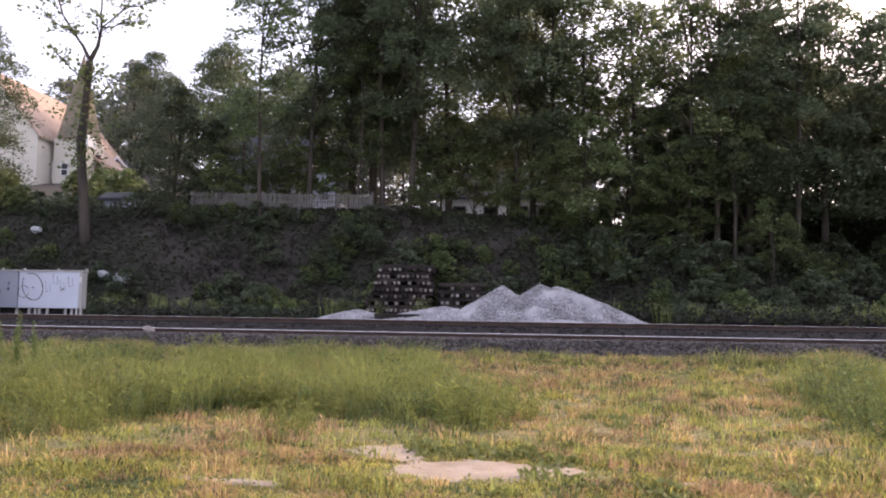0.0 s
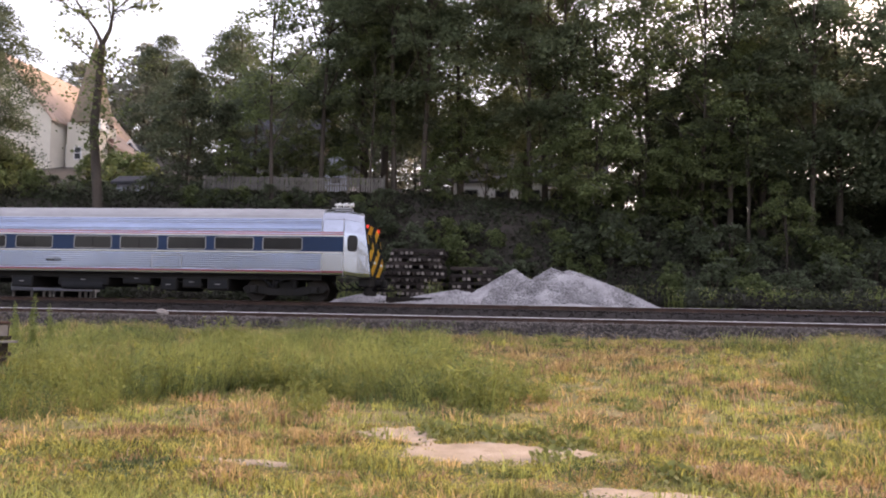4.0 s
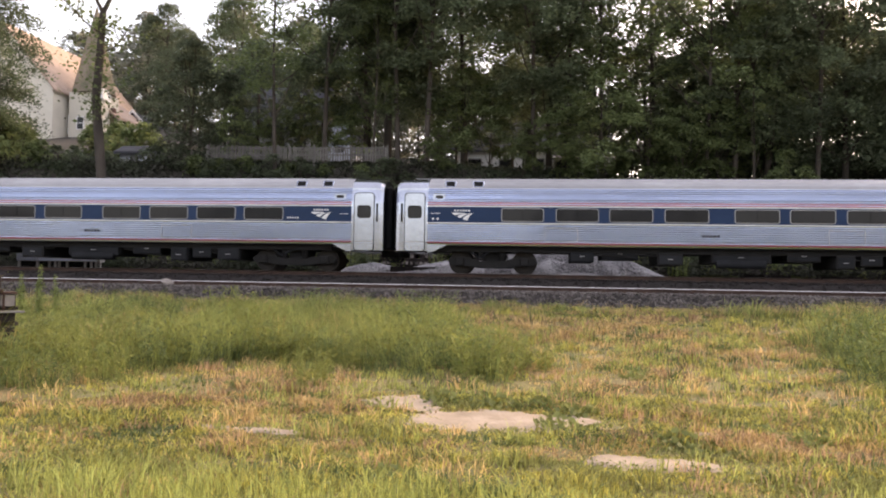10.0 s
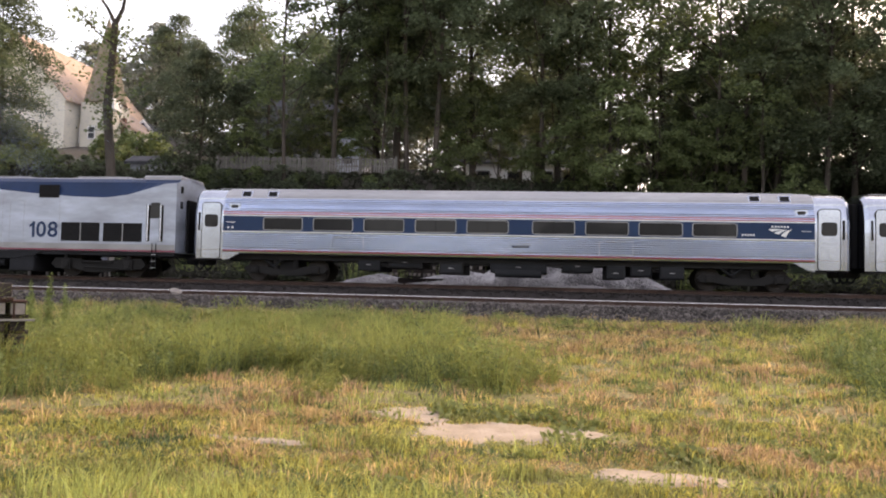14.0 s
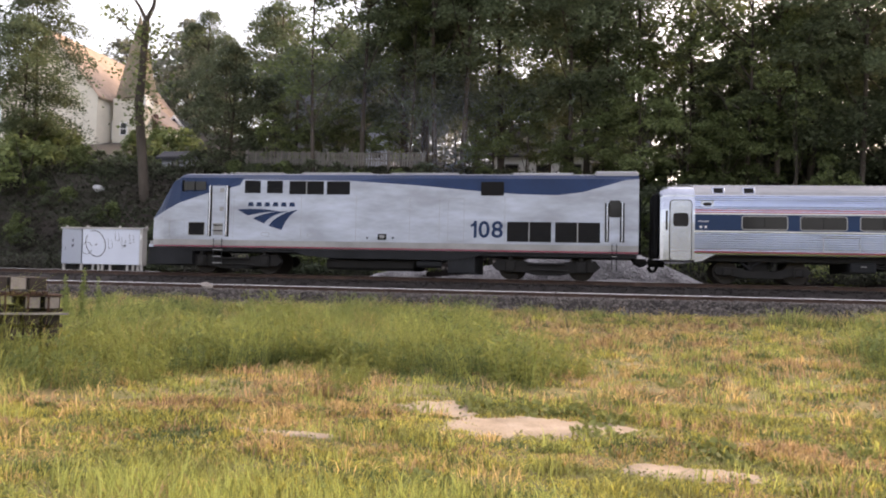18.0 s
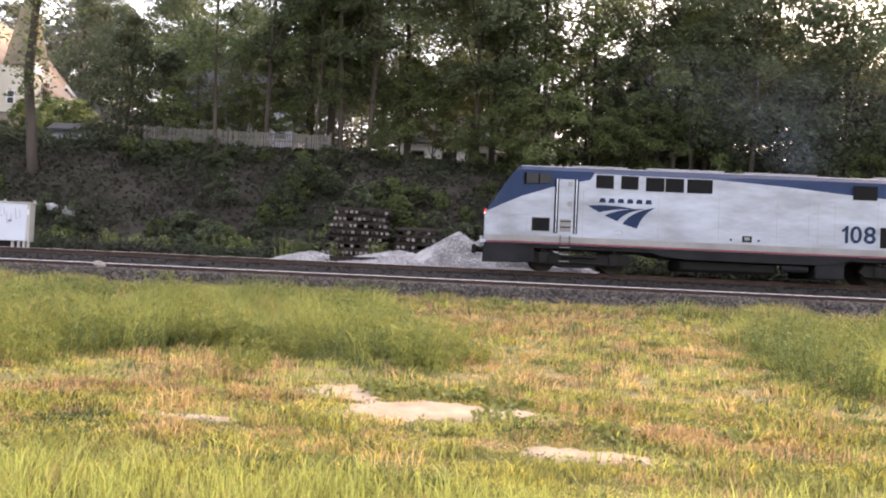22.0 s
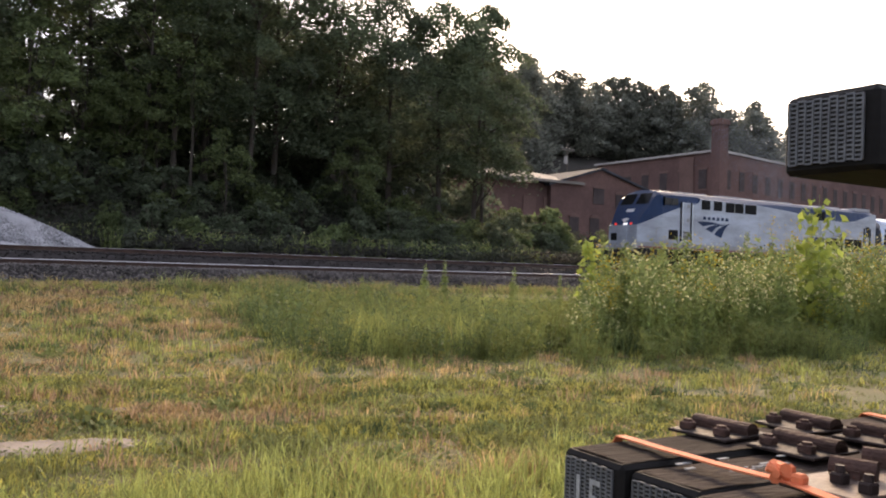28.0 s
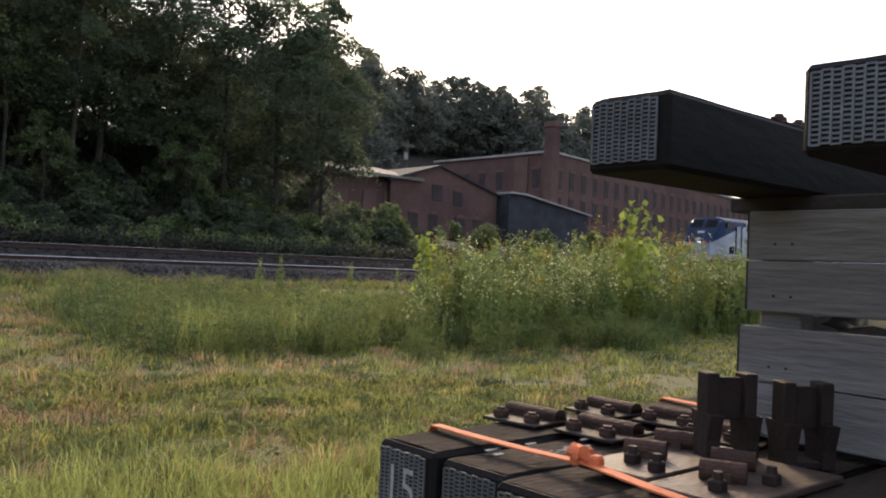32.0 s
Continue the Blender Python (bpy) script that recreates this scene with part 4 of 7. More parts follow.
def cab_end(root):
    """The driving end: plain side sheet, cab side with a window, sloping striped front."""
    half = body_half(False)
    prof = half + [(-y, z) for y, z in reversed(half[:-1])]
    def sect(x, k, top, low):
        return [(x, y * k, low + (min(z, top) - 1.06) * 1.0) for y, z in prof]
    bm = bmesh.new()
    rings = []
    for x, k, top, low in ((10.62, 1.0, 9, 1.06), (11.56, 1.0, 9, 1.05), (12.10, 0.985, 3.80, 0.98)):
        rings.append([bm.verts.new(v) for v in sect(x, k, top, low)])
    last = []
    for y, z in prof:
        t = (z - 1.06) / 2.8
        last.append(bm.verts.new((12.62 - 0.42 * max(0, t - 0.05) ** 1.25, y * 0.93, 0.96 + (z - 1.06) * 0.985)))
    rings.append(last)
    for r0, r1 in zip(rings, rings[1:]):
        for i in range(len(prof)):
            j = (i + 1) % len(prof)
            bm.faces.new((r0[i], r0[j], r1[j], r1[i]))
    bm.faces.new(rings[-1])
    bmesh.ops.recalc_face_normals(bm, faces=bm.faces)
    part("cab_shell", bm, M["steel_plain"], root, "plain silver cab with rounded corners")
    for x, z0, z1 in ((10.66, 2.78, 3.30), (10.66, 1.12, 1.93), (11.54, 1.0, 3.30)):
        part("panel_seam", plate(x - 0.012, z0, x + 0.012, z1, 0.008), M["grey_paint"], root)
    w = part("cab_window", shape(rounded(11.74, 2.05, 12.06, 2.62, 0.10), NEAR + 0.004, 0.03), M["glass"], root, "dark cab side window")
    part("window_rim", ring_frame(11.74, 2.05, 12.06, 2.62, 0.035, 0.10, NEAR + 0.0, 0.05), M["rubber"], w)
    part("side_grille", plate(12.36, 1.25, 12.50, 1.85, 0.03, -1.46), M["grey_paint"], root)
    # the front sheet, dark with amber slanting stripes
    def on_front(y, z, out):
        t = (z - 1.06) / 2.8
        return (12.62 - 0.42 * max(0, t - 0.05) ** 1.25 + out, y, 0.96 + (z - 1.06) * 0.985)
    def sheet(corners, out, thick=0.012):
        bm = bmesh.new()
        a = [bm.verts.new(on_front(y, z, out)) for y, z in corners]
        b = [bm.verts.new(on_front(y, z, out - thick)) for y, z in corners]
        bm.faces.new(a)
        bm.faces.new(b[::-1])
        for i in range(len(a)):
            bm.faces.new((a[i], b[i], b[(i + 1) % len(a)], a[(i + 1) % len(a)]))
        bmesh.ops.recalc_face_normals(bm, faces=bm.faces)
        return bm
    base = part("front_sheet", sheet([(-1.42, 1.12), (1.42, 1.12), (1.42, 2.0), (1.40, 2.9), (1.2, 3.32), (-1.2, 3.32), (-1.40, 2.9), (-1.42, 2.0)], 0.03), M["rubber"], root, "black front with amber slanting stripes")
    slant = 4.4 / 2.18
    for k in range(-4, 3):
        c = -1.9 + 1.42 * k
        pts = []
        for s0 in (c, c + 0.72):
            z0 = max(1.14, 1.12 + (-1.4 - s0) / slant)
            z1 = min(3.28, 1.12 + (1.4 - s0) / slant)
            if z1 - z0 < 0.1:
                pts = []
                break
            pts.append([(s0 + (z0 - 1.12) * slant, z0), (s0 + (z1 - 1.12) * slant, z1)])
        if len(pts) == 2:
            n = 6
            left = [tuple(np.array(pts[0][0]) * (1 - t) + np.array(pts[0][1]) * t) for t in np.linspace(0, 1, n)]
            right = [tuple(np.array(pts[1][0]) * (1 - t) + np.array(pts[1][1]) * t) for t in np.linspace(0, 1, n)]
            bm = bmesh.new()
            la = [bm.verts.new(on_front(y, z, 0.036)) for y, z in left]
            ra = [bm.verts.new(on_front(y, z, 0.036)) for y, z in right]
            for i in range(n - 1):
                bm.faces.new((la[i], ra[i], ra[i + 1], la[i + 1]))
            bmesh.ops.solidify(bm, geom=bm.faces[:], thickness=0.004)
            part("amber_stripe", bm, M["amber"], base)
    for y in (-0.98, 0.98):
        g = part("windshield", sheet([(y - 0.27, 2.25), (y + 0.27, 2.25), (y + 0.25, 2.85), (y - 0.25, 2.85)], 0.05), M["glass"], root, "dark cab windscreen")
    part("end_door_window", sheet([(-0.22, 2.1), (0.22, 2.1), (0.22, 2.85), (-0.22, 2.85)], 0.055), M["glass"], root)
    part("end_door_rim", sheet([(-0.27, 2.05), (0.27, 2.05), (0.27, 2.9), (-0.27, 2.9)], 0.045), M["steel_plain"], root)
    for y, z, m in ((-1.15, 3.18, "marker"), (1.15, 3.18, "marker"), (-0.62, 1.72, "white"), (0.75, 1.66, "white")):
        x, yy, zz = on_front(y, z, 0.03)
        part("front_light", tubed((x, yy, zz), (x + 0.07, yy, zz), 0.07), M[m], root, "round lamp on the striped front")
    # horns on the roof, pilot and hoses below
    horn = part("horn_base", boxed(10.75, -0.5, 3.82, 11.6, -0.2, 3.90, 0.02), M["grey_paint"], root)
    for k in range(3):
        x = 10.95 + 0.27 * k
        bm = tubed((x, -0.35, 3.88), (x, -0.35, 3.98), 0.03)
        tube(bm, (x - 0.1, -0.35, 4.02), (x + 0.16, -0.35, 4.02), 0.03, 0.09, 12)
        part("horn", bm, M["white"], horn, "pale air horn trumpet")
    part("buffer_beam", boxed(12.1, -1.2, 0.62, 12.55, 1.2, 0.98, 0.04), M["under"], root)
    bm = tubed((12.5, 0, 0.78), (12.92, 0, 0.78), 0.15)
    box(bm, 12.85, -0.2, 0.6, 13.05, 0.2, 0.95, 0.05)
    part("coupler", bm, M["under"], root)
    for k in range(7):
        bm = bmesh.new()
        y = -1.1 + 0.32 * k
        p = [Vector((11.0 + 0.24 * k, y, 0.85 - 0.9 * t * (1 - t) - 0.25 * t)) + Vector((0.9 * t, 0, 0)) for t in np.linspace(0, 1, 6)]
        for u, v in zip(p, p[1:]):
            tube(bm, u, v, 0.028, None, 6)
        part("hose", bm, M["rubber"], root, "hanging black brake hose")
    part("snow_pilot", boxed(12.25, -0.9, 0.28, 12.45, 0.9, 0.62, 0.03), M["under"], root)


cab_end(cab_car)


# ---- locomotive ----
def blue_edge(x):
    return float(np.interp(x, [-9.95, -9.31, -8.6, -7.4, -5.95, -5.8, -1.2, 1.5, 4.05, 5.6, 7.03, 8.0, 8.87, 9.6, 10.1], [2.26, 2.56, 2.88, 3.28, 3.62, 3.86, 3.82, 3.65, 3.42, 3.32, 3.29, 3.42, 3.67, 3.88, 3.93]))


def build_locomotive():
    root = thing("locomotive", pose(0, Y_FAR, RAIL_FAR), "silver and blue diesel passenger locomotive with soot stains", "locomotive")
    stations = [-9.96, -9.6, -9.31, -8.95, -8.6, -8.0, -7.4, -6.7, -5.95, -5.8, -3.5, -1.2, 0.2, 1.5, 2.8, 4.05, 4.8, 5.6, 6.3, 7.03, 7.5, 8.0, 8.45, 8.87, 9.25, 9.6, 10.1]
    bm = bmesh.new()
    rings = []
    for x in stations:
        top = min(4.26, 2.27 + (x + 9.96) * 1.52) if x < -8.6 else 4.26
        k = float(np.interp(x, [-9.96, -9.31, -8.6], [0.70, 0.90, 1.0]))
        half = [(1.50, 1.04), (1.555, 1.07), (1.555, 1.13), (1.555, 1.37), (1.555, blue_edge(x)), (1.38, 3.95), (1.10, 4.12), (0.55, 4.22), (0.0, 4.25)]
        half = [(y * k, min(z, top)) for y, z in half]
        rings.append([bm.verts.new((x, -y, z)) for y, z in half] + [bm.verts.new((x, y, z)) for y, z in reversed(half[:-1])])
    n = len(rings[0])
    slots = [0, 3, 2, 0, 1, 1, 4, 4]
    slots = slots + slots[::-1] + [0]
    for s, (r0, r1) in enumerate(zip(rings, rings[1:])):
        for i in range(n):
            f = bm.faces.new((r0[i], r0[(i + 1) % n], r1[(i + 1) % n], r1[i]))
            f.material_index = slots[i] if not (stations[s] < -8.6 and slots[i] == 4) else 1
    bm.faces.new(rings[0])
    bm.faces.new(rings[-1][::-1])
    bmesh.ops.remove_doubles(bm, verts=bm.verts, dist=0.0005)
    bmesh.ops.recalc_face_normals(bm, faces=bm.faces)
    part("hood", bm, [M["silver"], M["blue"], M["grey_paint"], M["red"], M["roof_grey"]], root, "silver body with a sweeping blue top and red sill stripe")
    y = -1.555
    # cab glass
    for s in (-1, 1):
        w = part("cab_window", shape([(-8.42, 3.42), (-7.45, 3.42), (-7.45, 3.78), (-8.42, 3.78)], -1.50 if s < 0 else 1.53, 0.03), M["glass"], root, "dark cab side window")
        part("window_post", plate(-8.5, 3.38, -8.42, 3.82, 0.04, -1.49), M["white"], w)
        part("window_post", plate(-7.95, 3.42, -7.9, 3.78, 0.04, -1.49), M["grey_paint"], w)
    def on_nose(yy, t, out):
        x = -9.96 + 1.31 * t
        return (x - out * 0.84, yy, 2.27 + 1.99 * t + out * 0.55)
    for a, b in ((-1.08, -0.12), (0.12, 1.08)):
        bm = bmesh.new()
        q = [on_nose(a * 1.02, 0.58, 0.012), on_nose(b * 1.0, 0.58, 0.012), on_nose(b * 0.95, 0.88, 0.012), on_nose(a * 0.95, 0.88, 0.012)]
        bm.faces.new([bm.verts.new(v) for v in q])
        bmesh.ops.solidify(bm, geom=bm.faces[:], thickness=0.01)
        part("windshield", bm, M["glass"], root, "sloping cab windscreen")
    bm = bmesh.new()
    bm.faces.new([bm.verts.new(on_nose(*v, 0.014)) for v in ((-0.3, 0.36), (0.3, 0.36), (0.3, 0.45), (-0.3, 0.45))])
    bmesh.ops.solidify(bm, geom=bm.faces[:], thickness=0.01)
    part("number_board", bm, M["white"], root, "white number board with bars")
    bm = bmesh.new()
    bm.faces.new([bm.verts.new(on_nose(*v, 0.014)) for v in ((-0.3, 0.16), (0.0, 0.06), (0.3, 0.16), (0.0, 0.20))])
    bmesh.ops.solidify(bm, geom=bm.faces[:], thickness=0.01)
    part("nose_emblem", bm, M["white"], root)
    for yy, m in ((-0.28, "lamp"), (-0.12, "lamp"), (0.55, "marker"), (-0.62, "marker")):
        p = Vector(on_nose(yy, 0.02, 0.0))
        part("nose_light", tubed(p, p + Vector((-0.06, 0, 0.02)), 0.065), M[m], root, "lit lamp on the nose")
    part("nose_door", boxed(-9.985, -0.33, 1.25, -9.955, 0.33, 2.2, 0.01), M["silver"], root)
    part("nose_grille", boxed(-10.0, 0.45, 1.45, -9.94, 0.9, 1.85, 0.01), M["rubber"], root)
    part("anticlimber", boxed(-10.12, -1.15, 1.02, -9.9, 1.15, 1.16, 0.02), M["silver"], root)
    for k in range(5):
        part("pilot_bracket", boxed(-10.14, -1.0 + 0.45 * k, 0.86, -10.02, -0.88 + 0.45 * k, 1.3, 0.01), M["grey_paint"], root)
    part("plow", extrude([(-10.02, 0.30), (-8.0, 0.36), (-8.0, 1.04), (-9.96, 1.04)], -1.42, 1.42, axis="y"), M["tank"], root, "dark grey snow pilot")
    bm = tubed((-9.9, 0, 0.8), (-10.35, 0, 0.8), 0.13)
    box(bm, -10.45, -0.2, 0.62, -10.25, 0.2, 0.98, 0.05)
    part("coupler", bm, M["under"], root)
    # openings on the side: louvres and grilles
    for a, b in ((-5.73, -5.05), (-4.77, -4.10)):
        g = part("louver", plate(a, 3.30, b, 3.82, 0.012, y), M["rubber"], root, "black louvred opening")
        for k in range(6):
            part("slat", plate(a, 3.33 + 0.083 * k, b, 3.36 + 0.083 * k, 0.03, y), M["tank"], g)
        part("louver_frame", ring_frame(a, 3.30, b, 3.82, 0.028, 0.012, y + 0.004, 0.02), M["silver"], g)
    for a, b in ((-3.82, -2.36), (-2.24, -1.27)):
        g = part("intake", plate(a, 3.26, b, 3.80, 0.012, y), M["rubber"], root, "dark intake screen")
        if b < -2.3:
            part("screen_bar", plate((a + b) / 2 - 0.02, 3.26, (a + b) / 2 + 0.02, 3.80, 0.025, y), M["grey_paint"], g)
        part("intake_frame", ring_frame(a, 3.26, b, 3.80, 0.03, 0.012, y + 0.004, 0.02), M["silver"], g)
    g = part("dynamic_brake_vent", plate(4.04, 3.26, 4.94, 3.80, 0.02, y), M["rubber"], root)
    for a, b in ((5.09, 6.80), (6.95, 8.66)):
        g = part("radiator_grille", plate(a, 1.46, b, 2.24, 0.008, y), M["rubber"], root, "black radiator grille")
        part("grille_frame", ring_frame(a, 1.46, b, 2.24, 0.022, 0.012, y + 0.004, 0.014), M["silver"], g)
        part("grille_bar", plate((a + b) / 2 - 0.02, 1.46, (a + b) / 2 + 0.02, 2.24, 0.016, y), M["grey_paint"], g)
        for k in range(8):
            part("grille_slat", plate(a, 1.50 + 0.094 * k, b, 1.515 + 0.094 * k, 0.012, y), M["under"], g)
    part("front_grille", plate(-8.14, 1.56, -7.46, 2.07, 0.012, y), M["rubber"], root)
    part("front_grille_frame", ring_frame(-8.14, 1.56, -7.46, 2.07, 0.025, 0.02, y, 0.016), M["grey_paint"], root)
    part("nose_locker", ring_frame(-9.0, 1.45, -8.35, 2.15, 0.012, 0.02, y + 0.012, 0.014), M["grey_paint"], root)
    # panel seams along the side
    for x in (-6.2, -3.3, -1.0, 1.2, 2.4, 4.98, 8.8):
        part("panel_seam", plate(x, 1.40, x + 0.012, 3.2, 0.003, y), M["grey_paint"], root)
    # doors with grab rails and ladders
    for a, b, top in ((-7.22, -6.47, 3.60), (8.92, 9.48, 3.14)):
        d = part("side_door", plate(a + 0.08, 1.46, b - 0.08, top, 0.012, y), M["silver"], root, "silver side door")
        for x in (a, b):
            bm = tubed((x, y - 0.08, 1.52), (x, y - 0.08, min(top, 3.0) if a > 0 else top), 0.028)
            for z in (1.56, min(top, 3.0) - 0.05 if a > 0 else top - 0.05):
                tube(bm, (x, y - 0.08, z), (x, y + 0.01, z), 0.016, None, 6)
            part("grab_rail", bm, M["steel_plain"], root)
            part("rail_recess", plate(x - 0.085, 1.50, x + 0.085, (min(top, 3.0) if a > 0 else top), 0.006, y), M["rubber"], root)
        if a > 0:
            part("door_window", shape(rounded(a + 0.08, 2.45, b - 0.06, 3.10, 0.06), y - 0.012, 0.008), M["glass"], d)
        else:
            for z in (2.55, 3.32):
                part("door_latch", plate(a + 0.42, z, a + 0.6, z + 0.18, 0.03, y), M["grey_paint"], d)
            part("step_recess", plate(a + 0.16, 1.56, b - 0.16, 2.05, 0.016, y), M["grey_paint"], d)
            for z in (1.72, 1.95):
                part("recess_step", plate(a + 0.16, z, b - 0.16, z + 0.04, 0.04, y), M["rubber"], d)
        lad = part("ladder", boxed(a + 0.18, y - 0.02, 0.36, a + 0.21, y + 0.03, 1.42), M["tank"], root, "dark steel boarding ladder")
        part("ladder_rail", boxed(b - 0.21, y - 0.02, 0.36, b - 0.18, y + 0.03, 1.42), M["tank"], lad)
        for k in range(4):
            part("rung", boxed(a + 0.18, y - 0.05, 0.40 + 0.27 * k, b - 0.18, y + 0.03, 0.43 + 0.27 * k), M["grey_paint"], lad)
    part("panel_door", ring_frame(2.76, 1.46, 3.38, 3.13, 0.012, 0.02, y + 0.012, 0.015), M["grey_paint"], root)
    part("fuel_filler", plate(-0.08, 1.46, 0.28, 1.70, 0.02, y), M["rubber"], root)
    part("filler_cap", plate(0.0, 1.53, 0.2, 1.66, 0.028, y), M["grey_paint"], root)
    for x in (-0.55, 0.5):
        part("bolt", plate(x, 1.5, x + 0.08, 1.57, 0.015, y), M["rubber"], root)
    for x in (-4.95, -3.0):
        part("lifting_pocket", ring_frame(x, 1.55, x + 0.3, 1.68, 0.015, 0.02, y + 0.01, 0.016), M["grey_paint"], root)
    # emblem and number
    swoosh(root, -6.02, 1.80, -3.50, 2.62, M["blue"], y - 0.003, "blue emblem stripe")
    word_bars(root, -5.58, 2.76, -3.46, 2.93, 6, M["blue"], y - 0.003)
    part("digit", shape([(3.78, 1.60), (3.90, 1.60), (3.90, 2.26), (3.80, 2.26), (3.76, 2.17), (3.66, 2.11), (3.66, 2.01), (3.78, 2.06)], y - 0.003), M["blue"], root, "dark blue road number digit")
    for digit, x0, wide in (("0", 3.97, 0.44), ("8", 4.48, 0.45)):
        cu = bpy.data.curves.new("digit", "FONT")
        cu.body, cu.size, cu.extrude, cu.offset = digit, 0.95, 0.003, 0.016
        tmp = new("digit", cu)
        me = bpy.data.meshes.new_from_object(tmp.evaluated_get(bpy.context.evaluated_depsgraph_get()))
        bpy.data.objects.remove(tmp)
        lo, hi = min(v.co.x for v in me.vertices), max(v.co.x for v in me.vertices)
        h0, h1 = min(v.co.y for v in me.vertices), max(v.co.y for v in me.vertices)
        num = link("digit", me, M["blue"], root, "dark blue road number digit")
        k = wide / (hi - lo)
        num.matrix_local = pose(x0 - lo * k, y - 0.005, 1.60 - h0 * 0.66 / (h1 - h0), 90, 0, 0) @ Matrix.Diagonal((k, 0.66 / (h1 - h0), 1, 1))
    # roof
    for x0, x1, z in ((-6.6, -4.4, 4.262), (-3.6, -0.6, 4.27), (0.2, 3.0, 4.262), (5.2, 7.6, 4.27)):
        part("roof_hatch", boxed(x0, -0.7, 4.18, x1, 0.7, z, 0.03), M["roof_grey"], root)
    part("rear_roof", boxed(8.45, -1.15, 4.05, 10.1, 1.15, 4.28, 0.05), M["roof_grey"], root)
    bm = bmesh.new()
    for k in range(3):
        tube(bm, (-7.3 + 0.3 * k, 0, 4.22), (-7.3 + 0.3 * k, 0, 4.36), 0.05, 0.05)
    part("horn", bm, M["grey_paint"], root)
    # end wall
    bm = boxed(10.1, -0.6, 1.1, 10.25, 0.6, 3.3, 0.04)
    part("gangway", bm, M["rubber"], root)
    for x, z in ((-1.05, 3.55), (-1.05, 2.9)):
        part("end_port", boxed(10.09, x - 0.12, z, 10.115, x + 0.12, z + 0.28), M["rubber"], root)
    bm = tubed((10.0, 0, 0.8), (10.5, 0, 0.8), 0.13)
    part("coupler", bm, M["under"], root)
    bm = bmesh.new()
    for k in range(5):
        p = [Vector((9.9 + 0.75 * t, -1.0 + 0.3 * k, 0.95 - 1.3 * t * (1 - t))) for t in np.linspace(0, 1, 6)]
        for u, v in zip(p, p[1:]):
            tube(bm, u, v, 0.03, None, 6)
    part("hose", bm, M["rubber"], root)
    # underneath
    part("sill", boxed(-8.0, -1.45, 0.9, 10.05, 1.45, 1.05), M["tank"], root)
    part("fuel_tank", extrude([(-3.9, 1.04), (-3.1, 0.78), (-2.0, 0.70), (2.9, 0.70), (3.9, 0.86), (4.3, 1.04)], -1.5, 1.5, axis="y"), M["tank"], root, "dark grey fuel tank")
    part("lower_tank", boxed(-2.3, -1.2, 0.25, 1.4, 1.2, 0.72, 0.1), M["under"], root)
    part("battery_box", boxed(2.75, -1.46, 0.18, 3.85, 1.46, 0.86, 0.03), M["tank"], root)
    bm = tubed((1.5, -1.3, 0.52), (2.5, -1.3, 0.52), 0.14)
    tube(bm, (1.6, -1.3, 0.78), (2.6, -1.3, 0.78), 0.05)
    part("air_reservoir", bm, M["tank"], root)
    for x in (-6.25, 6.6):
        for d in (-1.37, 1.37):
            wheelset(root, x + d, 0.50)
        for s in (-1, 1):
            bm = extrude([(-2.1, 0.52), (-1.9, 0.34), (-0.9, 0.30), (-0.5, 0.20), (0.5, 0.20), (0.9, 0.30), (1.9, 0.34), (2.1, 0.52), (1.9, 0.78), (0.9, 0.74), (0.4, 0.66), (-0.4, 0.66), (-0.9, 0.74), (-1.9, 0.78)], s * 1.05, s * 1.22, axis="y")
            ob = part("truck_frame", bm, M["under"], root, "dark cast truck side frame")
            ob.location.x = x
            for d in (-1.37, 1.37):
                bm = boxed(-0.2, s * 1.22, 0.28, 0.2, s * 1.36, 0.75, 0.04)
                tube(bm, (0, s * 1.36, 0.5), (0, s * 1.41, 0.5), 0.13, 0.13, 12)
                ob = part("axle_box", bm, M["under"], root)
                ob.location.x = x + d
                bm = tubed((0, s * 1.28, 0.75), (0, s * 1.28, 1.02), 0.1)
                ob = part("spring", bm, M["under"], root)
                ob.location.x = x + d
            bm = tubed((-0.7, s * 1.3, 0.62), (0.7, s * 1.3, 0.62), 0.045)
            tube(bm, (-0.6, s * 1.3, 0.40), (0.9, s * 1.3, 0.36), 0.03)
            ob = part("brake_rigging", bm, M["under"], root)
            ob.location.x = x
    return root


locomotive = build_locomotive()


def build_smoke():
    """Thin blue-grey exhaust over the hood: fine flakes in drifting puffs."""
    root = thing("exhaust_smoke", pose(0, Y_FAR, RAIL_FAR), "thin blue-grey diesel exhaust drifting above the locomotive", "smoke")
    r = np.random.default_rng(33)
    for x, z, wide, tall, n in ((2.6, 4.9, 0.5, 0.45, 1100), (2.0, 5.8, 0.9, 0.7, 1700), (1.0, 6.8, 1.4, 0.9, 2200), (-0.6, 7.7, 1.9, 1.0, 2200), (3.2, 7.4, 1.6, 1.1, 1700), (-2.8, 8.4, 2.2, 1.1, 1700), (5.6, 7.0, 1.8, 1.1, 1300)):
        n = int(1.9 * n)
        p = np.stack([x + wide * r.normal(size=n), 0.9 * r.normal(size=n), np.maximum(z + tall * 0.8 * r.normal(size=n), 4.35)], -1)
        v, f = leaf_quads(p, 0.0125, r, 0.0)
        tagged(link("smoke_puff", mesh_np("smoke_puff", v, f), M["smoke"], root), kind="stuff")
    return root


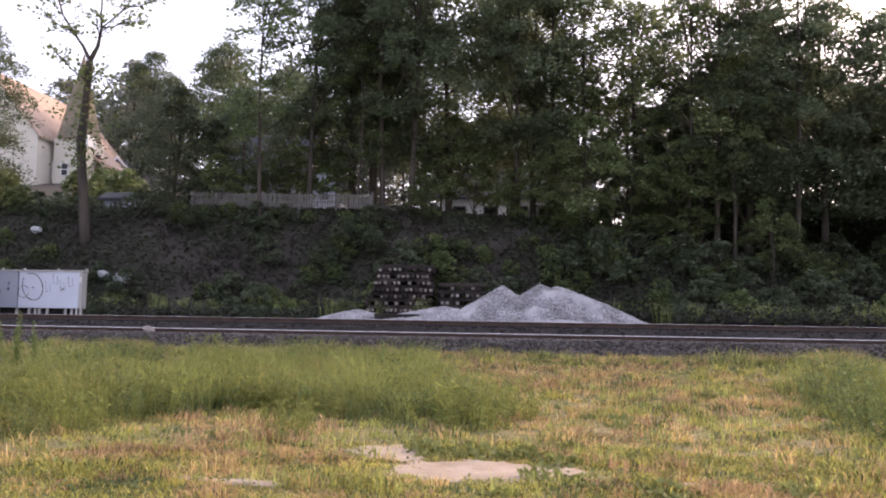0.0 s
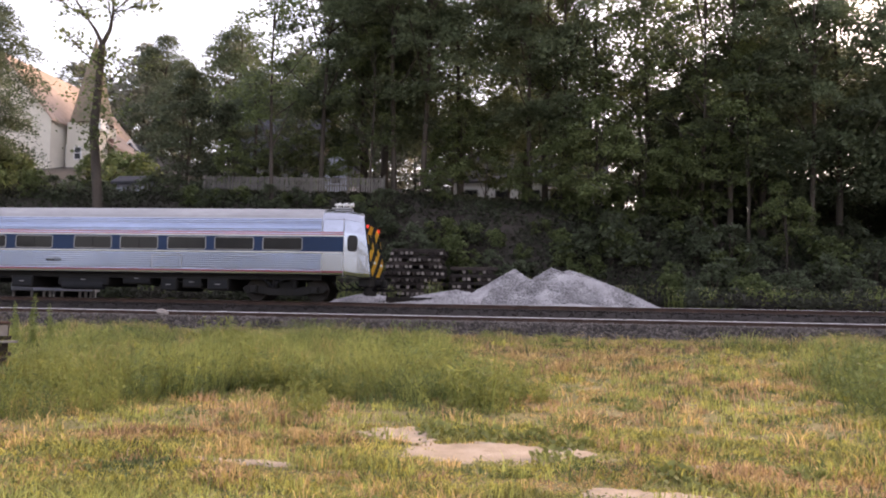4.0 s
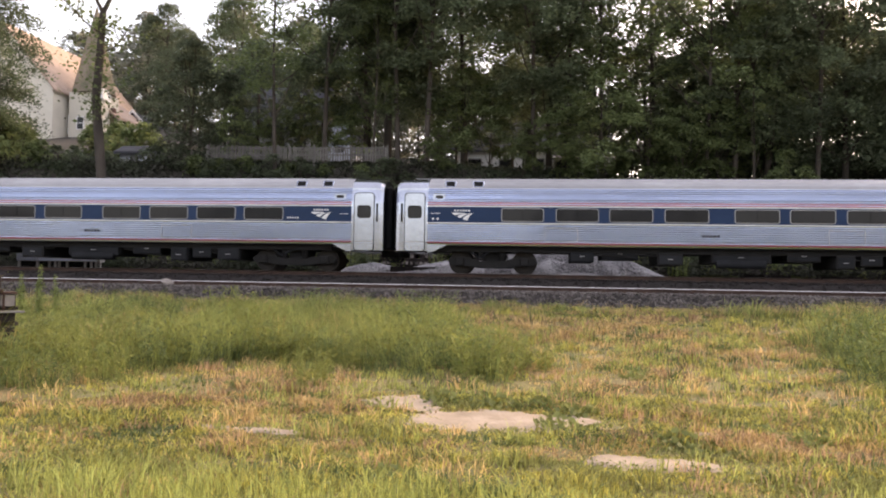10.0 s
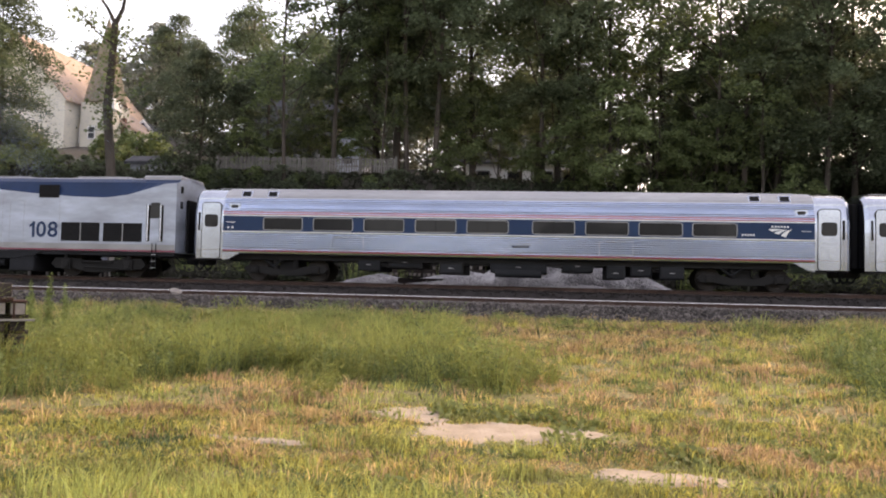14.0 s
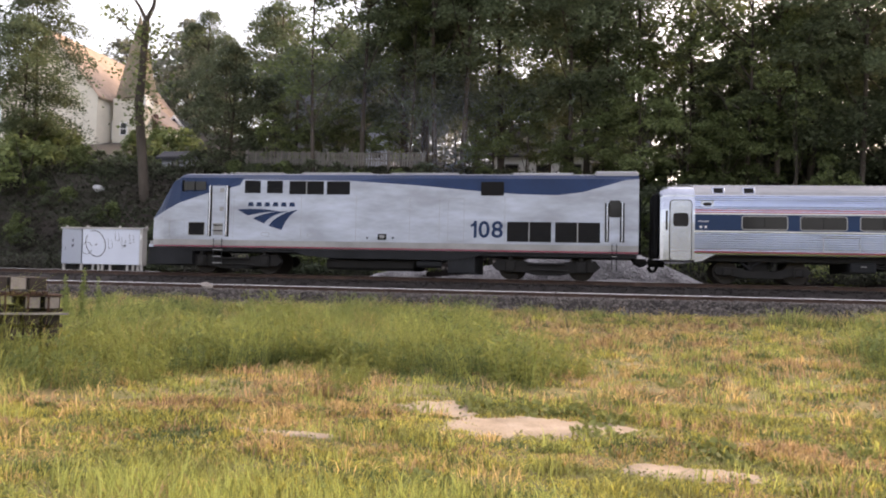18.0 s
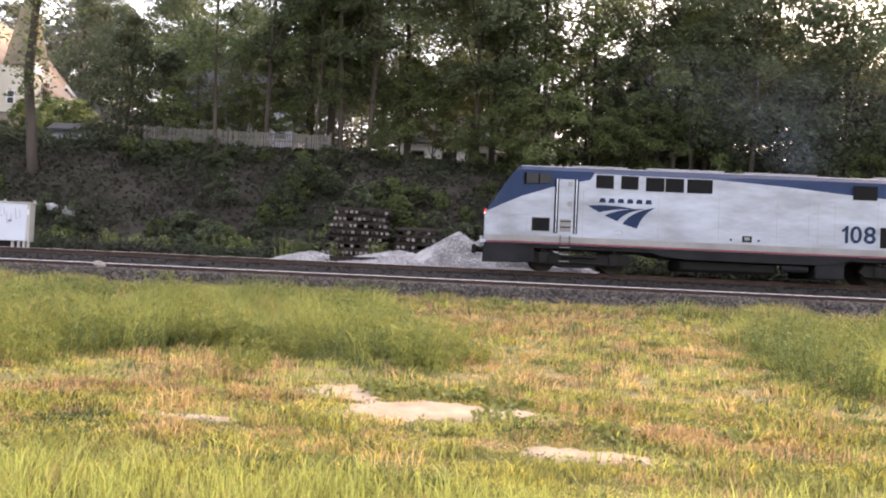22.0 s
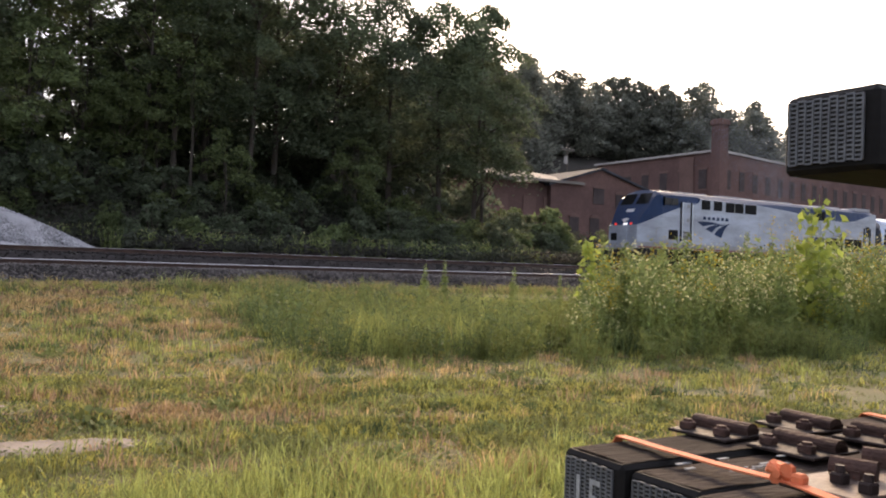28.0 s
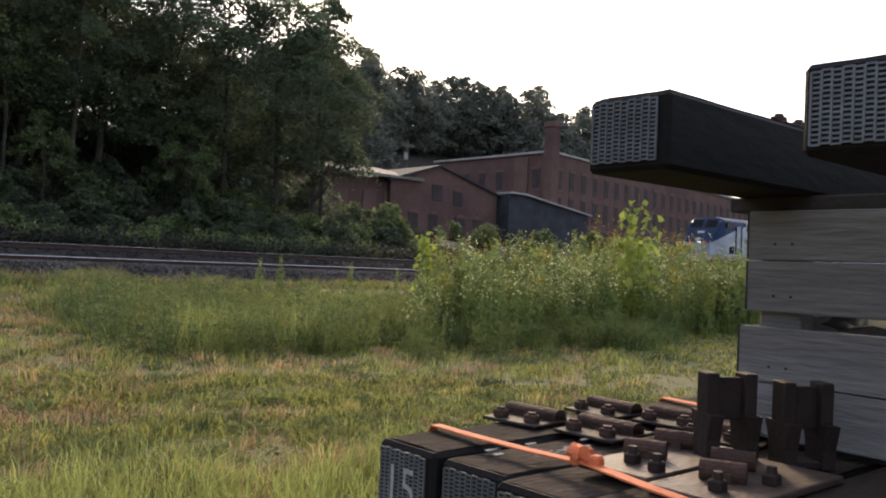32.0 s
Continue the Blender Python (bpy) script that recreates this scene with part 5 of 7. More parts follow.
M["smoke"] = leafy("exhaust_flake", (0.24, 0.29, 0.39), (0.20, 0.24, 0.33), 0.5, 0.1)
smoke = build_smoke()
TRAVEL = [(0.0, -57.6), (1.0, -52.91), (2.0, -48.24), (3.0, -43.63), (6.0, -30.51), (7.0, -26.2), (8.0, -21.71), (9.0, -17.26), (10.0, -12.92), (11.0, -8.67), (12.0, -4.36), (13.0, 0.0), (14.0, 4.36),
          (17.0, 17.31), (18.0, 21.84), (19.0, 26.3), (20.0, 30.71), (21.0, 35.15), (22.0, 39.75), (23.0, 44.39), (24.0, 49.31), (25.0, 54.43), (26.0, 59.79), (29.0, 76.7), (30.0, 82.65), (31.0, 88.65), (32.0, 94.5)]
X_CAB, X_COACH, X_LOCO = 19.85, -6.15, -29.78


def motions():
    """The train rolls along the main track, and its wheels turn with it."""
    for car, x0 in ((cab_car, X_CAB), (coach, X_COACH), (locomotive, X_LOCO), (smoke, X_LOCO)):
        walk(car, [(t, pose(x0 + s, Y_FAR, RAIL_FAR)) for t, s in TRAVEL])
    ts, ss = np.array(TRAVEL).T
    steps = np.arange(0, 32.01, 0.1333)
    way = np.interp(steps, ts, ss)
    for ob, x, r in WHEELS:
        walk(ob, [(float(t), pose(x, 0, r, 0, math.degrees((w - way[0]) / r), 0)) for t, w in zip(steps, way)])


# ---- grass and weeds ----
def blades(x, y, h, width, lean, rnd, bend=0.5):
    """Grass blades of three triangles each: narrow, bent to one side."""
    n = len(x)
    z = ground_np(x, y) - 0.012
    a = rnd.uniform(0, 2 * np.pi, n)
    u = np.stack([np.cos(a), np.sin(a), 0 * a], -1)
    b = rnd.uniform(0, 2 * np.pi, n)
    d = np.stack([np.cos(b), np.sin(b), 0 * b], -1) * (lean * h * rnd.uniform(0.1, 1.0, n))[:, None]
    base = np.stack([x, y, z], -1)
    up = np.stack([0 * h, 0 * h, h], -1)
    w = (width * rnd.uniform(0.6, 1.3, n))[:, None] * u
    mid = base + up * 0.55 + d * 0.35
    tip = base + up * (1 - 0.25 * lean) + d
    v = np.stack([base - w, base + w, mid + w * 0.75, mid - w * 0.75, tip], 1).reshape(-1, 3)
    k = 5 * np.arange(n)[:, None]
    quad = k + np.array([[0, 1, 2, 3]])
    tri = k + np.array([[3, 2, 4]])
    f = np.concatenate([np.c_[quad[:, 0], quad[:, 1], quad[:, 2]], np.c_[quad[:, 0], quad[:, 2], quad[:, 3]], tri])
    return v, f


def tufts(cx, cy, per, spread, rnd):
    n = len(cx)
    r = spread * np.sqrt(rnd.uniform(0, 1, (n, per)))
    a = rnd.uniform(0, 2 * np.pi, (n, per))
    return (cx[:, None] + r * np.cos(a)).ravel(), (cy[:, None] + r * np.sin(a)).ravel()


def wedge(n, r0, r1, a0, a1, rnd, power=1.0):
    """Places in a sector round the field's standpoint, denser near by for a power above one."""
    r = r0 + (r1 - r0) * rnd.uniform(0, 1, n) ** power
    a = np.radians(rnd.uniform(a0, a1, n))
    return r * np.sin(a), r * np.cos(a)


PATCHES = [(-0.85, 9.05, 0.62, 0.62), (-0.15, 8.98, 0.62, 0.58), (-1.15, 8.75, 0.35, 0.34), (0.30, 9.2, 0.30, 0.42), (-0.5, 9.4, 0.45, 0.36), (-1.72, 10.25, 0.42, 0.45), (-1.4, 9.85, 0.22, 0.3), (0.72, 7.25, 0.32, 0.24), (1.12, 7.2, 0.30, 0.22), (-3.3, 8.05, 0.30, 0.09), (-2.7, 7.98, 0.36, 0.10), (1.6, 8.6, 0.25, 0.12)]


def bare(x, y):
    """How far a place lies inside a bare dirt patch: below one is inside."""
    x, y = np.asarray(x, float), np.asarray(y, float)
    return np.minimum.reduce([np.hypot((x - a) / r, (y - b) / s) for a, b, r, s in PATCHES])


def tall_zone(x, y):
    """How much tall grass grows at a place: the rank strip, the clump by the weeds, the strip along the ballast."""
    edge = 12.9 - 1.6 * np.clip(-4.7 - x, 0, 2) + 0.5 * np.sin(x * 0.9) + 0.35 * np.sin(x * 2.3 + 1)
    a = smooth(edge, edge + 0.7, y) * (1 - smooth(21, 24, y)) * (1 - smooth(-3.4, 1.6, x + 0.15 * (y - 14)))
    cl = np.hypot((x + 3.2) / 0.75, (y - 11.3) / 0.5)
    a = np.maximum(a, 0.32 * (1 - smooth(0.6, 1.1, cl)))
    a = np.maximum(a, 1 - smooth(0.75, 1.1, np.hypot((x + 7.7) / 1.5, (y - 9.75) / 1.35)))
    e2 = 11.4 - 1.2 * smooth(7, 10, x) + 0.8 * np.sin(x * 0.7 + 1) + 0.4 * np.sin(x * 2.1)
    b = smooth(e2, e2 + 1.0, y) * (1 - smooth(18, 21, y)) * smooth(4.4, 7.0, x + 0.1 * (y - 12))
    c = smooth(24.2, 25.5, y) * (1 - smooth(28.0, 28.5, y)) * 0.6
    return np.maximum.reduce([a, b, c])


def make_grass():
    rnd = np.random.default_rng(21)
    def add(name, x, y, h, w, lean, mat, label):
        v, f = blades(x, y, h, w, lean, rnd)
        tagged(link(name, mesh_np(name, v, f), mat, None, label), category="grass", kind="stuff")
    # mown turf: mats, tussocks and hollows in green, straw and brown
    cx, cy = np.concatenate([np.stack(wedge(35000, 3.6, 11, -50, 76, rnd, 0.8)), np.stack(wedge(24000, 10, 28, -48, 72, rnd, 0.75))], 1)
    keep = (bare(cx, cy) + 0.5 * field(cx, cy, 2.2, 17) + 0.27 * rnd.normal(size=len(cx)) > 0.92) & (tall_zone(cx, cy) < 0.9) & (cy < 28.2)
    cx, cy = cx[keep], cy[keep]
    hump = field(cx * 0.8, cy, 1.25, 44) + 0.55 * field(cx, cy, 3.6, 45)
    dry = field(cx * 0.75, cy, 0.55, 3) + 0.4 * field(cx, cy, 1.7, 4) + 0.5 * np.exp(-((cy - 20) / 6) ** 2) * (cx > -4) + 0.22 * rnd.normal(size=len(cx)) - 0.25 * (cy < 6.5) - 0.75 * smooth(2.5, 6.5, cx)
    rise = np.clip(0.70 + 1.5 * hump, 0.28, 2.3) * (0.55 + 0.45 * smooth(1.2, 2.2, bare(cx, cy)))
    # tone streaks drawn out along x; the darkest colour in shaded gaps
    tone = field(cx * 0.6, cy * 1.5, 1.1, 51) + 0.25 * rnd.normal(size=len(cx))
    kind = np.where(dry <= 0.26, np.where(tone > 0.08, 2, np.where(tone < -0.42, 4, 0)), np.where(tone < -0.2, 3, 1))
    for which, mat, nm, lab, h0 in ((0, "lawn", "lawn_grass", "short yellow-green mown grass", 0.042), (1, "straw", "dry_grass", "short straw-coloured dry grass", 0.05), (2, "olive", "olive_grass", "short olive green turf", 0.035), (3, "brown_grass", "brown_grass", "brownish seeding dry grass tufts", 0.075), (4, "grass_dark", "dark_turf", "dark green turf that stands in for shade between tufts", 0.05)):
        sel = kind == which
        tx, ty = tufts(cx[sel], cy[sel], 8, 0.10, rnd)
        far = np.hypot(tx, ty)
        add(nm, tx, ty, (h0 + 0.0036 * far) * np.repeat(rise[sel], 8) * rnd.uniform(0.45, 1.6, len(tx)), 0.0029 + 0.00045 * far, 1.1, M[mat], lab)
    # single tussocks that fan out over the mats
    for mat, nm, lab, n, h0 in (("brown_grass", "brown_tussock", "loose tussocks of brown seeding grass", 230, 0.17), ("straw", "straw_tussock", "loose tussocks of straw-coloured grass", 200, 0.16), ("grass", "green_tussock", "fresh green tussocks in the mown field", 420, 0.17), ("grass_dark", "dark_tussock", "dark green leafy tussocks in the field", 260, 0.13)):
        ux, uy = wedge(n, 4.6, 21, -42, 56, rnd, 0.75)
        k = (bare(ux, uy) > 1.15) & (tall_zone(ux, uy) < 0.4)
        ux, uy = ux[k], uy[k]
        size = rnd.uniform(0.6, 1.5, len(ux))
        per = 34
        a = rnd.uniform(0, 2 * np.pi, (len(ux), per))
        r = 0.16 * size[:, None] * np.sqrt(rnd.uniform(0, 1, (len(ux), per)))
        px, py = (ux[:, None] + 1.5 * r * np.cos(a)).ravel(), (uy[:, None] + r * np.sin(a)).ravel()
        hh = (h0 * size[:, None] * np.sqrt(1.05 - (r / (0.17 * size[:, None])) ** 2) * rnd.uniform(0.6, 1.25, (len(ux), per))).ravel() * (1 + 0.02 * py)
        v, f = blades(px, py, hh, 0.0028 + 0.0004 * py, 0.6, rnd)
        v = v.reshape(-1, 5, 3)
        v[:, 4, 0] += np.cos(a).ravel() * hh * 0.5
        v[:, 4, 1] += np.sin(a).ravel() * hh * 0.5
        tagged(link(nm, mesh_np(nm, v.reshape(-1, 3), f), M[mat], None, lab), category="grass", kind="stuff")
    # turf round the standpoint
    cx, cy = rnd.uniform(-9, 9, 9000), rnd.uniform(-7, 6, 9000)
    k = ((np.hypot(cx, cy) < 3.75) | (cy < 0.5)) & ~((cx > 1.3) & (cx < 4.4) & (cy > -0.9) & (cy < 2.0))
    tx, ty = tufts(cx[k], cy[k], 7, 0.13, rnd)
    add("lawn_grass", tx, ty, 0.06 * rnd.uniform(0.5, 1.7, len(tx)), 0.006, 0.9, M["lawn"], "short yellow-green mown grass")
    # low leafy plants in the turf
    cx, cy = wedge(60000, 4.5, 24, -48, 62, rnd, 0.8)
    k = (field(cx * 0.7, cy * 1.6, 0.8, 63) > 0.22 + 0.2 * rnd.normal(size=len(cx))) & (bare(cx, cy) + 0.3 * field(cx, cy, 2.2, 17) > 1.0) & (tall_zone(cx, cy) < 0.5)
    cx, cy = cx[k], cy[k]
    v, f = leaf_quads(np.stack([cx, cy, ground_np(cx, cy) + 0.03 + 0.05 * rnd.uniform(0, 1, len(cx))], -1), 0.022, rnd, 0.6)
    tagged(link("clover", mesh_np("clover", v, f), M["clover"], None, "low grey-green clover patches in the turf"), category="clover", kind="stuff")
    # long soft grass close by
    cx, cy = wedge(3600, 3.6, 7.5, -34, 62, rnd, 0.9)
    k = (field(cx, cy, 0.8, 31) + 1.1 * (5.8 - cy) - 0.2 * np.clip(cx - 0.5, 0, 9) > 0.15) & (bare(cx, cy) > 1.2)
    tx, ty = tufts(cx[k], cy[k], 8, 0.10, rnd)
    add("long_grass", tx, ty, 0.26 * rnd.uniform(0.3, 1.6, len(tx)), 0.0048, 0.7, M["grass"], "long soft green grass in the foreground")
    # rank tall grass, in rounded mounds that fan outwards
    mx, my = rnd.uniform(-17, 22, 1500), rnd.uniform(9, 28.4, 1500)
    k = rnd.uniform(0, 1, 1500) < 0.5 * tall_zone(mx, my)
    mx, my = mx[k], my[k]
    mr = rnd.uniform(0.45, 1.05, len(mx))
    mh = np.clip(0.52 + 0.5 * field(mx * 0.6, my * 0.6, 1.0, 9) + 0.16 * rnd.normal(size=len(mx)), 0.22, 0.95) * np.where(my > 24, 0.6, 1.0)
    mt = field(mx, my, 0.5, 29) + 0.55 * rnd.normal(size=len(mx))
    n = 11500
    x, y = rnd.uniform(-17, 22, n), rnd.uniform(9, 28.4, n)
    t = tall_zone(x, y)
    k = (rnd.uniform(0, 1, n) < t + 0.45 * field(x, y, 0.9, 71) * (t > 0.02) * (y < 24)) & (np.abs(x) < 2.4 + y * 1.0 + (x > 0) * 9)
    x, y, t = x[k], y[k], t[k]
    d2 = ((x[:, None] - mx) ** 2 + (y[:, None] - my) ** 2) / mr**2
    dome = mh * np.sqrt(np.clip(1 - d2, 0, 1))
    own = dome.argmax(1)
    top = dome[np.arange(len(x)), own]
    high = (0.20 + 0.95 * top) * (0.30 + 0.70 * smooth(0.15, 0.6, t)) * (1 - 0.30 * smooth(-3, 1.5, x) * (x < 3)) * (1 + 0.8 * (x < -5.9) * (y < 11.4)) * rnd.uniform(0.8, 1.15, len(x))
    shade = mt[own] * (top > 0.05) + 0.2 * rnd.normal(size=len(x))
    pick = np.where(rnd.uniform(0, 1, len(x)) < np.where(y > 22, 0.40, 0.05) + 0.25 * (top < 0.08), 2, np.where(shade < -0.1, 1, 0))
    ox, oy = (x - mx[own]) / mr[own] * (top > 0.02), (y - my[own]) / mr[own] * (top > 0.02)
    for which, mat, nm, lab in ((0, "grass", "tall_grass", "tall rank green grass below the tracks"), (1, "mound", "dark_tall_grass", "darker clumps of tall green grass"), (2, "straw", "tall_dry_grass", "tall straw-coloured seeding grass")):
        sel = pick == which
        per = 38
        a = rnd.uniform(0, 2 * np.pi, (sel.sum(), per))
        r = np.sqrt(rnd.uniform(0, 1, (sel.sum(), per))) * 0.20
        px, py = (x[sel][:, None] + r * np.cos(a)).ravel(), (y[sel][:, None] + r * np.sin(a)).ravel()
        hh = np.repeat(np.maximum(high[sel], 0.15), per) * rnd.uniform(0.5, 1.2, per * sel.sum())
        # half the blades are short and dark: base shade put into their colour
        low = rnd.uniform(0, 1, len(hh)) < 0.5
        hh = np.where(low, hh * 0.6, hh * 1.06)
        v, f = blades(px, py, hh, 0.0024 + 0.00013 * py, 1.0, rnd)
        out = np.stack([np.repeat(ox[sel], per) + 0.5 * np.cos(a).ravel(), np.repeat(oy[sel], per) + 0.5 * np.sin(a).ravel()], -1) * (hh * rnd.uniform(0.05, 0.5, len(hh)))[:, None]
        v = v.reshape(-1, 5, 3)
        v[:, 4, :2] += out
        v[:, 2:4, :2] += out[:, None] * 0.35
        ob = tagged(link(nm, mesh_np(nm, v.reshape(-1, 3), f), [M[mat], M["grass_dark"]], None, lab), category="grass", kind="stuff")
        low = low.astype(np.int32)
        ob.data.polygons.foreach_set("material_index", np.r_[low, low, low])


def make_patches():
    for i, (cx, cy, rx, ry) in enumerate(PATCHES):
        bm = bmesh.new()
        rows = []
        n = 40
        for r in (0.0, 0.5, 0.85, 1.12):
            row = []
            for k in range(n):
                a = 2 * math.pi * k / n
                w = r * (1 + (0.5 * lift(3 * math.cos(a) + i * 7, 3 * math.sin(a), 2) + 0.3 * lift(9 * math.cos(a), 9 * math.sin(a) + i, 4)) * (r > 0.4))
                x, y = cx + rx * w * math.cos(a), cy + ry * w * math.sin(a)
                row.append(bm.verts.new((x, y, ground(x, y) - 0.004 + 0.0014 * i + 0.008 * lift(x * 6, y * 6, 1) - (0.02 if r > 1 else 0.0))))
            rows.append(row)
        for r0, r1 in zip(rows, rows[1:]):
            for k in range(n):
                bm.faces.new((r0[k], r0[(k + 1) % n], r1[(k + 1) % n], r1[k]))
        bmesh.ops.remove_doubles(bm, verts=bm.verts, dist=0.001)
        bmesh.ops.recalc_face_normals(bm, faces=bm.faces)
        ob = part("dirt_patch", bm, M["dirt"], None, "bare patch of pale sandy dirt in the grass", True)
        tagged(ob, category="dirt", kind="structure")


make_grass()
make_patches()


def weed(name, seed, h, stems, spread, leaf, flower, label, flowers=18, leaves=26, size=0.055, group="weeds below the tracks", narrow=0.45, bloom=0.02, cone=0.0, reach=0.06):
    """A many-stemmed weed: thin stems, narrow leaves along them, flower heads at the tips; a cone gives it a tapering plume."""
    rnd = np.random.default_rng(seed)
    root = thing(name, Matrix(), label, "weed", group)
    verts, faces, lp, fp = [], [], [], []
    for s in range(stems):
        a, r = rnd.uniform(0, 6.28), spread * math.sqrt(rnd.uniform(0, 1))
        b = Vector((r * math.cos(a), r * math.sin(a), 0))
        hh = h * rnd.uniform(0.6, 1.1)
        tip = b * 1.35 + Vector((rnd.normal() * 0.08, rnd.normal() * 0.08, hh))
        limb_tubes(verts, faces, [b, b.lerp(tip, 0.5) + Vector((0.02, 0.01, 0)), tip], 0.008, 0.003, 4)
        for k in range(leaves):
            t = rnd.uniform(0.1, 1)
            p = b.lerp(tip, t)
            q = rnd.uniform(0, 6.28)
            out = reach + cone * max(0.0, 1 - t) * rnd.uniform(0.1, 1) * (t > 0.45)
            lp.append((p.x + out * math.cos(q), p.y + out * math.sin(q), p.z + rnd.uniform(-0.03, 0.05)))
        if flower and rnd.uniform() < 0.8:
            for k in range(flowers):
                fp.append((tip.x + rnd.normal() * 0.075, tip.y + rnd.normal() * 0.075, tip.z + rnd.normal() * 0.11 - 0.06))
    tagged(link("stem", mesh_np("stem", verts, faces), M["weed"], root), kind="stuff")
    v, f = leaf_quads(np.array(lp), size, rnd, 0.1, narrow)
    tagged(link("foliage", mesh_np("foliage", v, f), leaf, root), kind="stuff")
    if fp:
        v, f = leaf_quads(np.array(fp), bloom, rnd, 0.2)
        tagged(link("flower_head", mesh_np("flower_head", v, f), flower, root, "small flower heads"), kind="stuff")
    return root


def make_weeds():
    kinds = {
        "gold": weed("goldenrod", 1, 1.9, 9, 0.30, M["weed"], M["yellow"], "goldenrod clump with yellow flower heads", 34, 26, 0.07),
        "green": weed("tall_weed", 2, 2.0, 11, 0.38, M["weed"], M["daisy"], "thin-stemmed tall weed with small pale yellow flowers", 8, 22, 0.078, bloom=0.030),
        "bank": weed("bank_weed", 7, 1.4, 11, 0.38, M["weed"], M["daisy"], "green weed at the foot of the bank", 2, 22, 0.06, group="weeds at the bank's foot", bloom=0.025),
        "spike": weed("horseweed", 3, 1.8, 3, 0.10, M["weed"], None, "tall weed with a tapering green plume", 0, 140, 0.085, narrow=0.3, cone=0.34, reach=0.03),
        "bushy": weed("bushy_weed", 19, 0.8, 26, 0.55, M["deep_weed"], None, "dense bushy dark green weed", 0, 26, 0.06, narrow=0.3, reach=0.10),
        "mound": weed("bushy_weed", 9, 0.75, 24, 0.5, M["mound"], None, "loose bushy fine-leaved green weed", 0, 26, 0.085, narrow=0.2, reach=0.09),
        "low": weed("low_weed", 4, 0.6, 16, 0.3, M["lawn"], None, "low bushy green weed in the grass", 0, 24, 0.06),
        "small": weed("ground_weed", 5, 0.14, 14, 0.22, M["clover"], None, "small flat-leaved weed in the turf", 0, 10, 0.045, narrow=0.8),
        "sapling": weed("maple_sapling", 6, 2.6, 8, 0.30, M["sapling"], None, "young sapling with large bright green leaves", 0, 26, 0.125, narrow=0.9, reach=0.16),
    }
    rnd = np.random.default_rng(8)
    plan = []
    for i in range(330):
        y = 10.8 + 6.4 * rnd.uniform(0, 1)
        angle = 39 + 27 * rnd.uniform(0, 1) ** 0.8 + 2 * lift(y, 1, 1)
        x = y * math.tan(radians(angle))
        if x > 25:
            continue
        size = (0.6 + 0.4 * min(1, max(0, angle - 39) / 4)) * (0.75 + 0.25 * min(1, (y - 10.8) / 2)) * rnd.uniform(0.55, 1.2) * (1.14 if angle > 50 else 1)
        kind = rnd.uniform()
        if lift(x * 0.45, y * 0.45, 3) > 0.02:
            plan.append(("gold" if kind < 0.3 else "green", x, y, size))
        else:
            plan.append(("green" if kind < 0.6 else "spike" if kind < 0.9 else "gold", x, y, size * (1.15 if kind > 0.6 else 1)))
    for i in range(46):
        y = rnd.uniform(11.2, 16.5)
        plan.append(("spike", y * math.tan(radians(rnd.uniform(40, 61))), y, rnd.uniform(0.95, 1.3)))
    plan += [("sapling", 15.5, 11.2, 1.1), ("sapling", 17.2, 12.2, 0.95), ("sapling", 12.0, 14.2, 0.8)]
    for x, y, s in ((-3.25, 19.0, 0.62), (-3.0, 19.05, 0.55), (-13.0, 20.5, 0.95), (-12.4, 20.2, 0.75), (-13.6, 20.6, 0.8), (10.2, 18.2, 0.85), (11.0, 18.6, 0.9), (8.6, 18.4, 0.7), (12.6, 17.8, 0.9), (13.8, 17.4, 0.8), (9.4, 17.0, 0.6), (14.4, 16.8, 0.9)):
        plan.append(("spike", x, y, s * 0.85))
    for i in range(14):
        x, y = rnd.uniform(-14, 14), rnd.uniform(14.5, 26)
        plan.append(("low", x, y, rnd.uniform(0.4, 0.8)))
    for i in range(400):
        x, y = rnd.uniform(-11, 16), rnd.uniform(10.5, 22)
        if rnd.uniform() < 0.55 * float(tall_zone(np.array([x]), np.array([y]))[0]):
            plan.append(("mound" if lift(x * 0.6, y * 0.6, 5) > -0.05 else "bushy", x, y, rnd.uniform(0.45, 1.15)))
    for x, y in ((-3.2, 11.3), (6.4, 11.6), (7.6, 11.2), (8.8, 10.4), (10.4, 10.3), (11.8, 10.6), (13.4, 10.4)):
        plan.append(("mound", x, y, rnd.uniform(0.6, 0.85)))
    for i in range(46):
        x = -13 + 13 * (i + rnd.uniform(0, 1)) / 46
        y = 13.5 - 1.6 * min(2, max(0, -4.7 - x)) + 0.5 * math.sin(x * 0.9) + 0.35 * math.sin(x * 2.3 + 1) + rnd.uniform(-0.2, 1.3)
        plan.append(("bushy" if i % 3 else "mound", x, y, rnd.uniform(0.5, 1.0)))
    for i in range(30):
        x = rnd.uniform(6, 16)
        plan.append(("bushy" if i % 2 else "mound", x, 11.9 - 1.2 * float(smooth(7, 10, x)) + 0.8 * math.sin(x * 0.7 + 1) + rnd.uniform(-0.2, 1.4), rnd.uniform(0.5, 1.05)))
    for x, y in ((-5.2, 15.8), (6.2, 13.4), (6.6, 14.2)):
        plan.append(("low", x, y, 0.8))
    for i in range(60):
        x, y = wedge(1, 4.5, 15, -30, 55, rnd)
        if bare(x, y)[0] > 1.15:
            plan.append(("small", float(x[0]), float(y[0]), rnd.uniform(0.5, 1.0)))
    for x, y in ((-0.1, 10.1), (-0.5, 10.05), (0.35, 9.7), (-1.2, 10.2), (1.3, 8.0), (0.2, 8.6)):
        plan.append(("small", x, y, 1.1))
    for kind, x, y, s in plan:
        stand(kinds[kind], x, y, float(rnd.uniform(0, 360)), s)
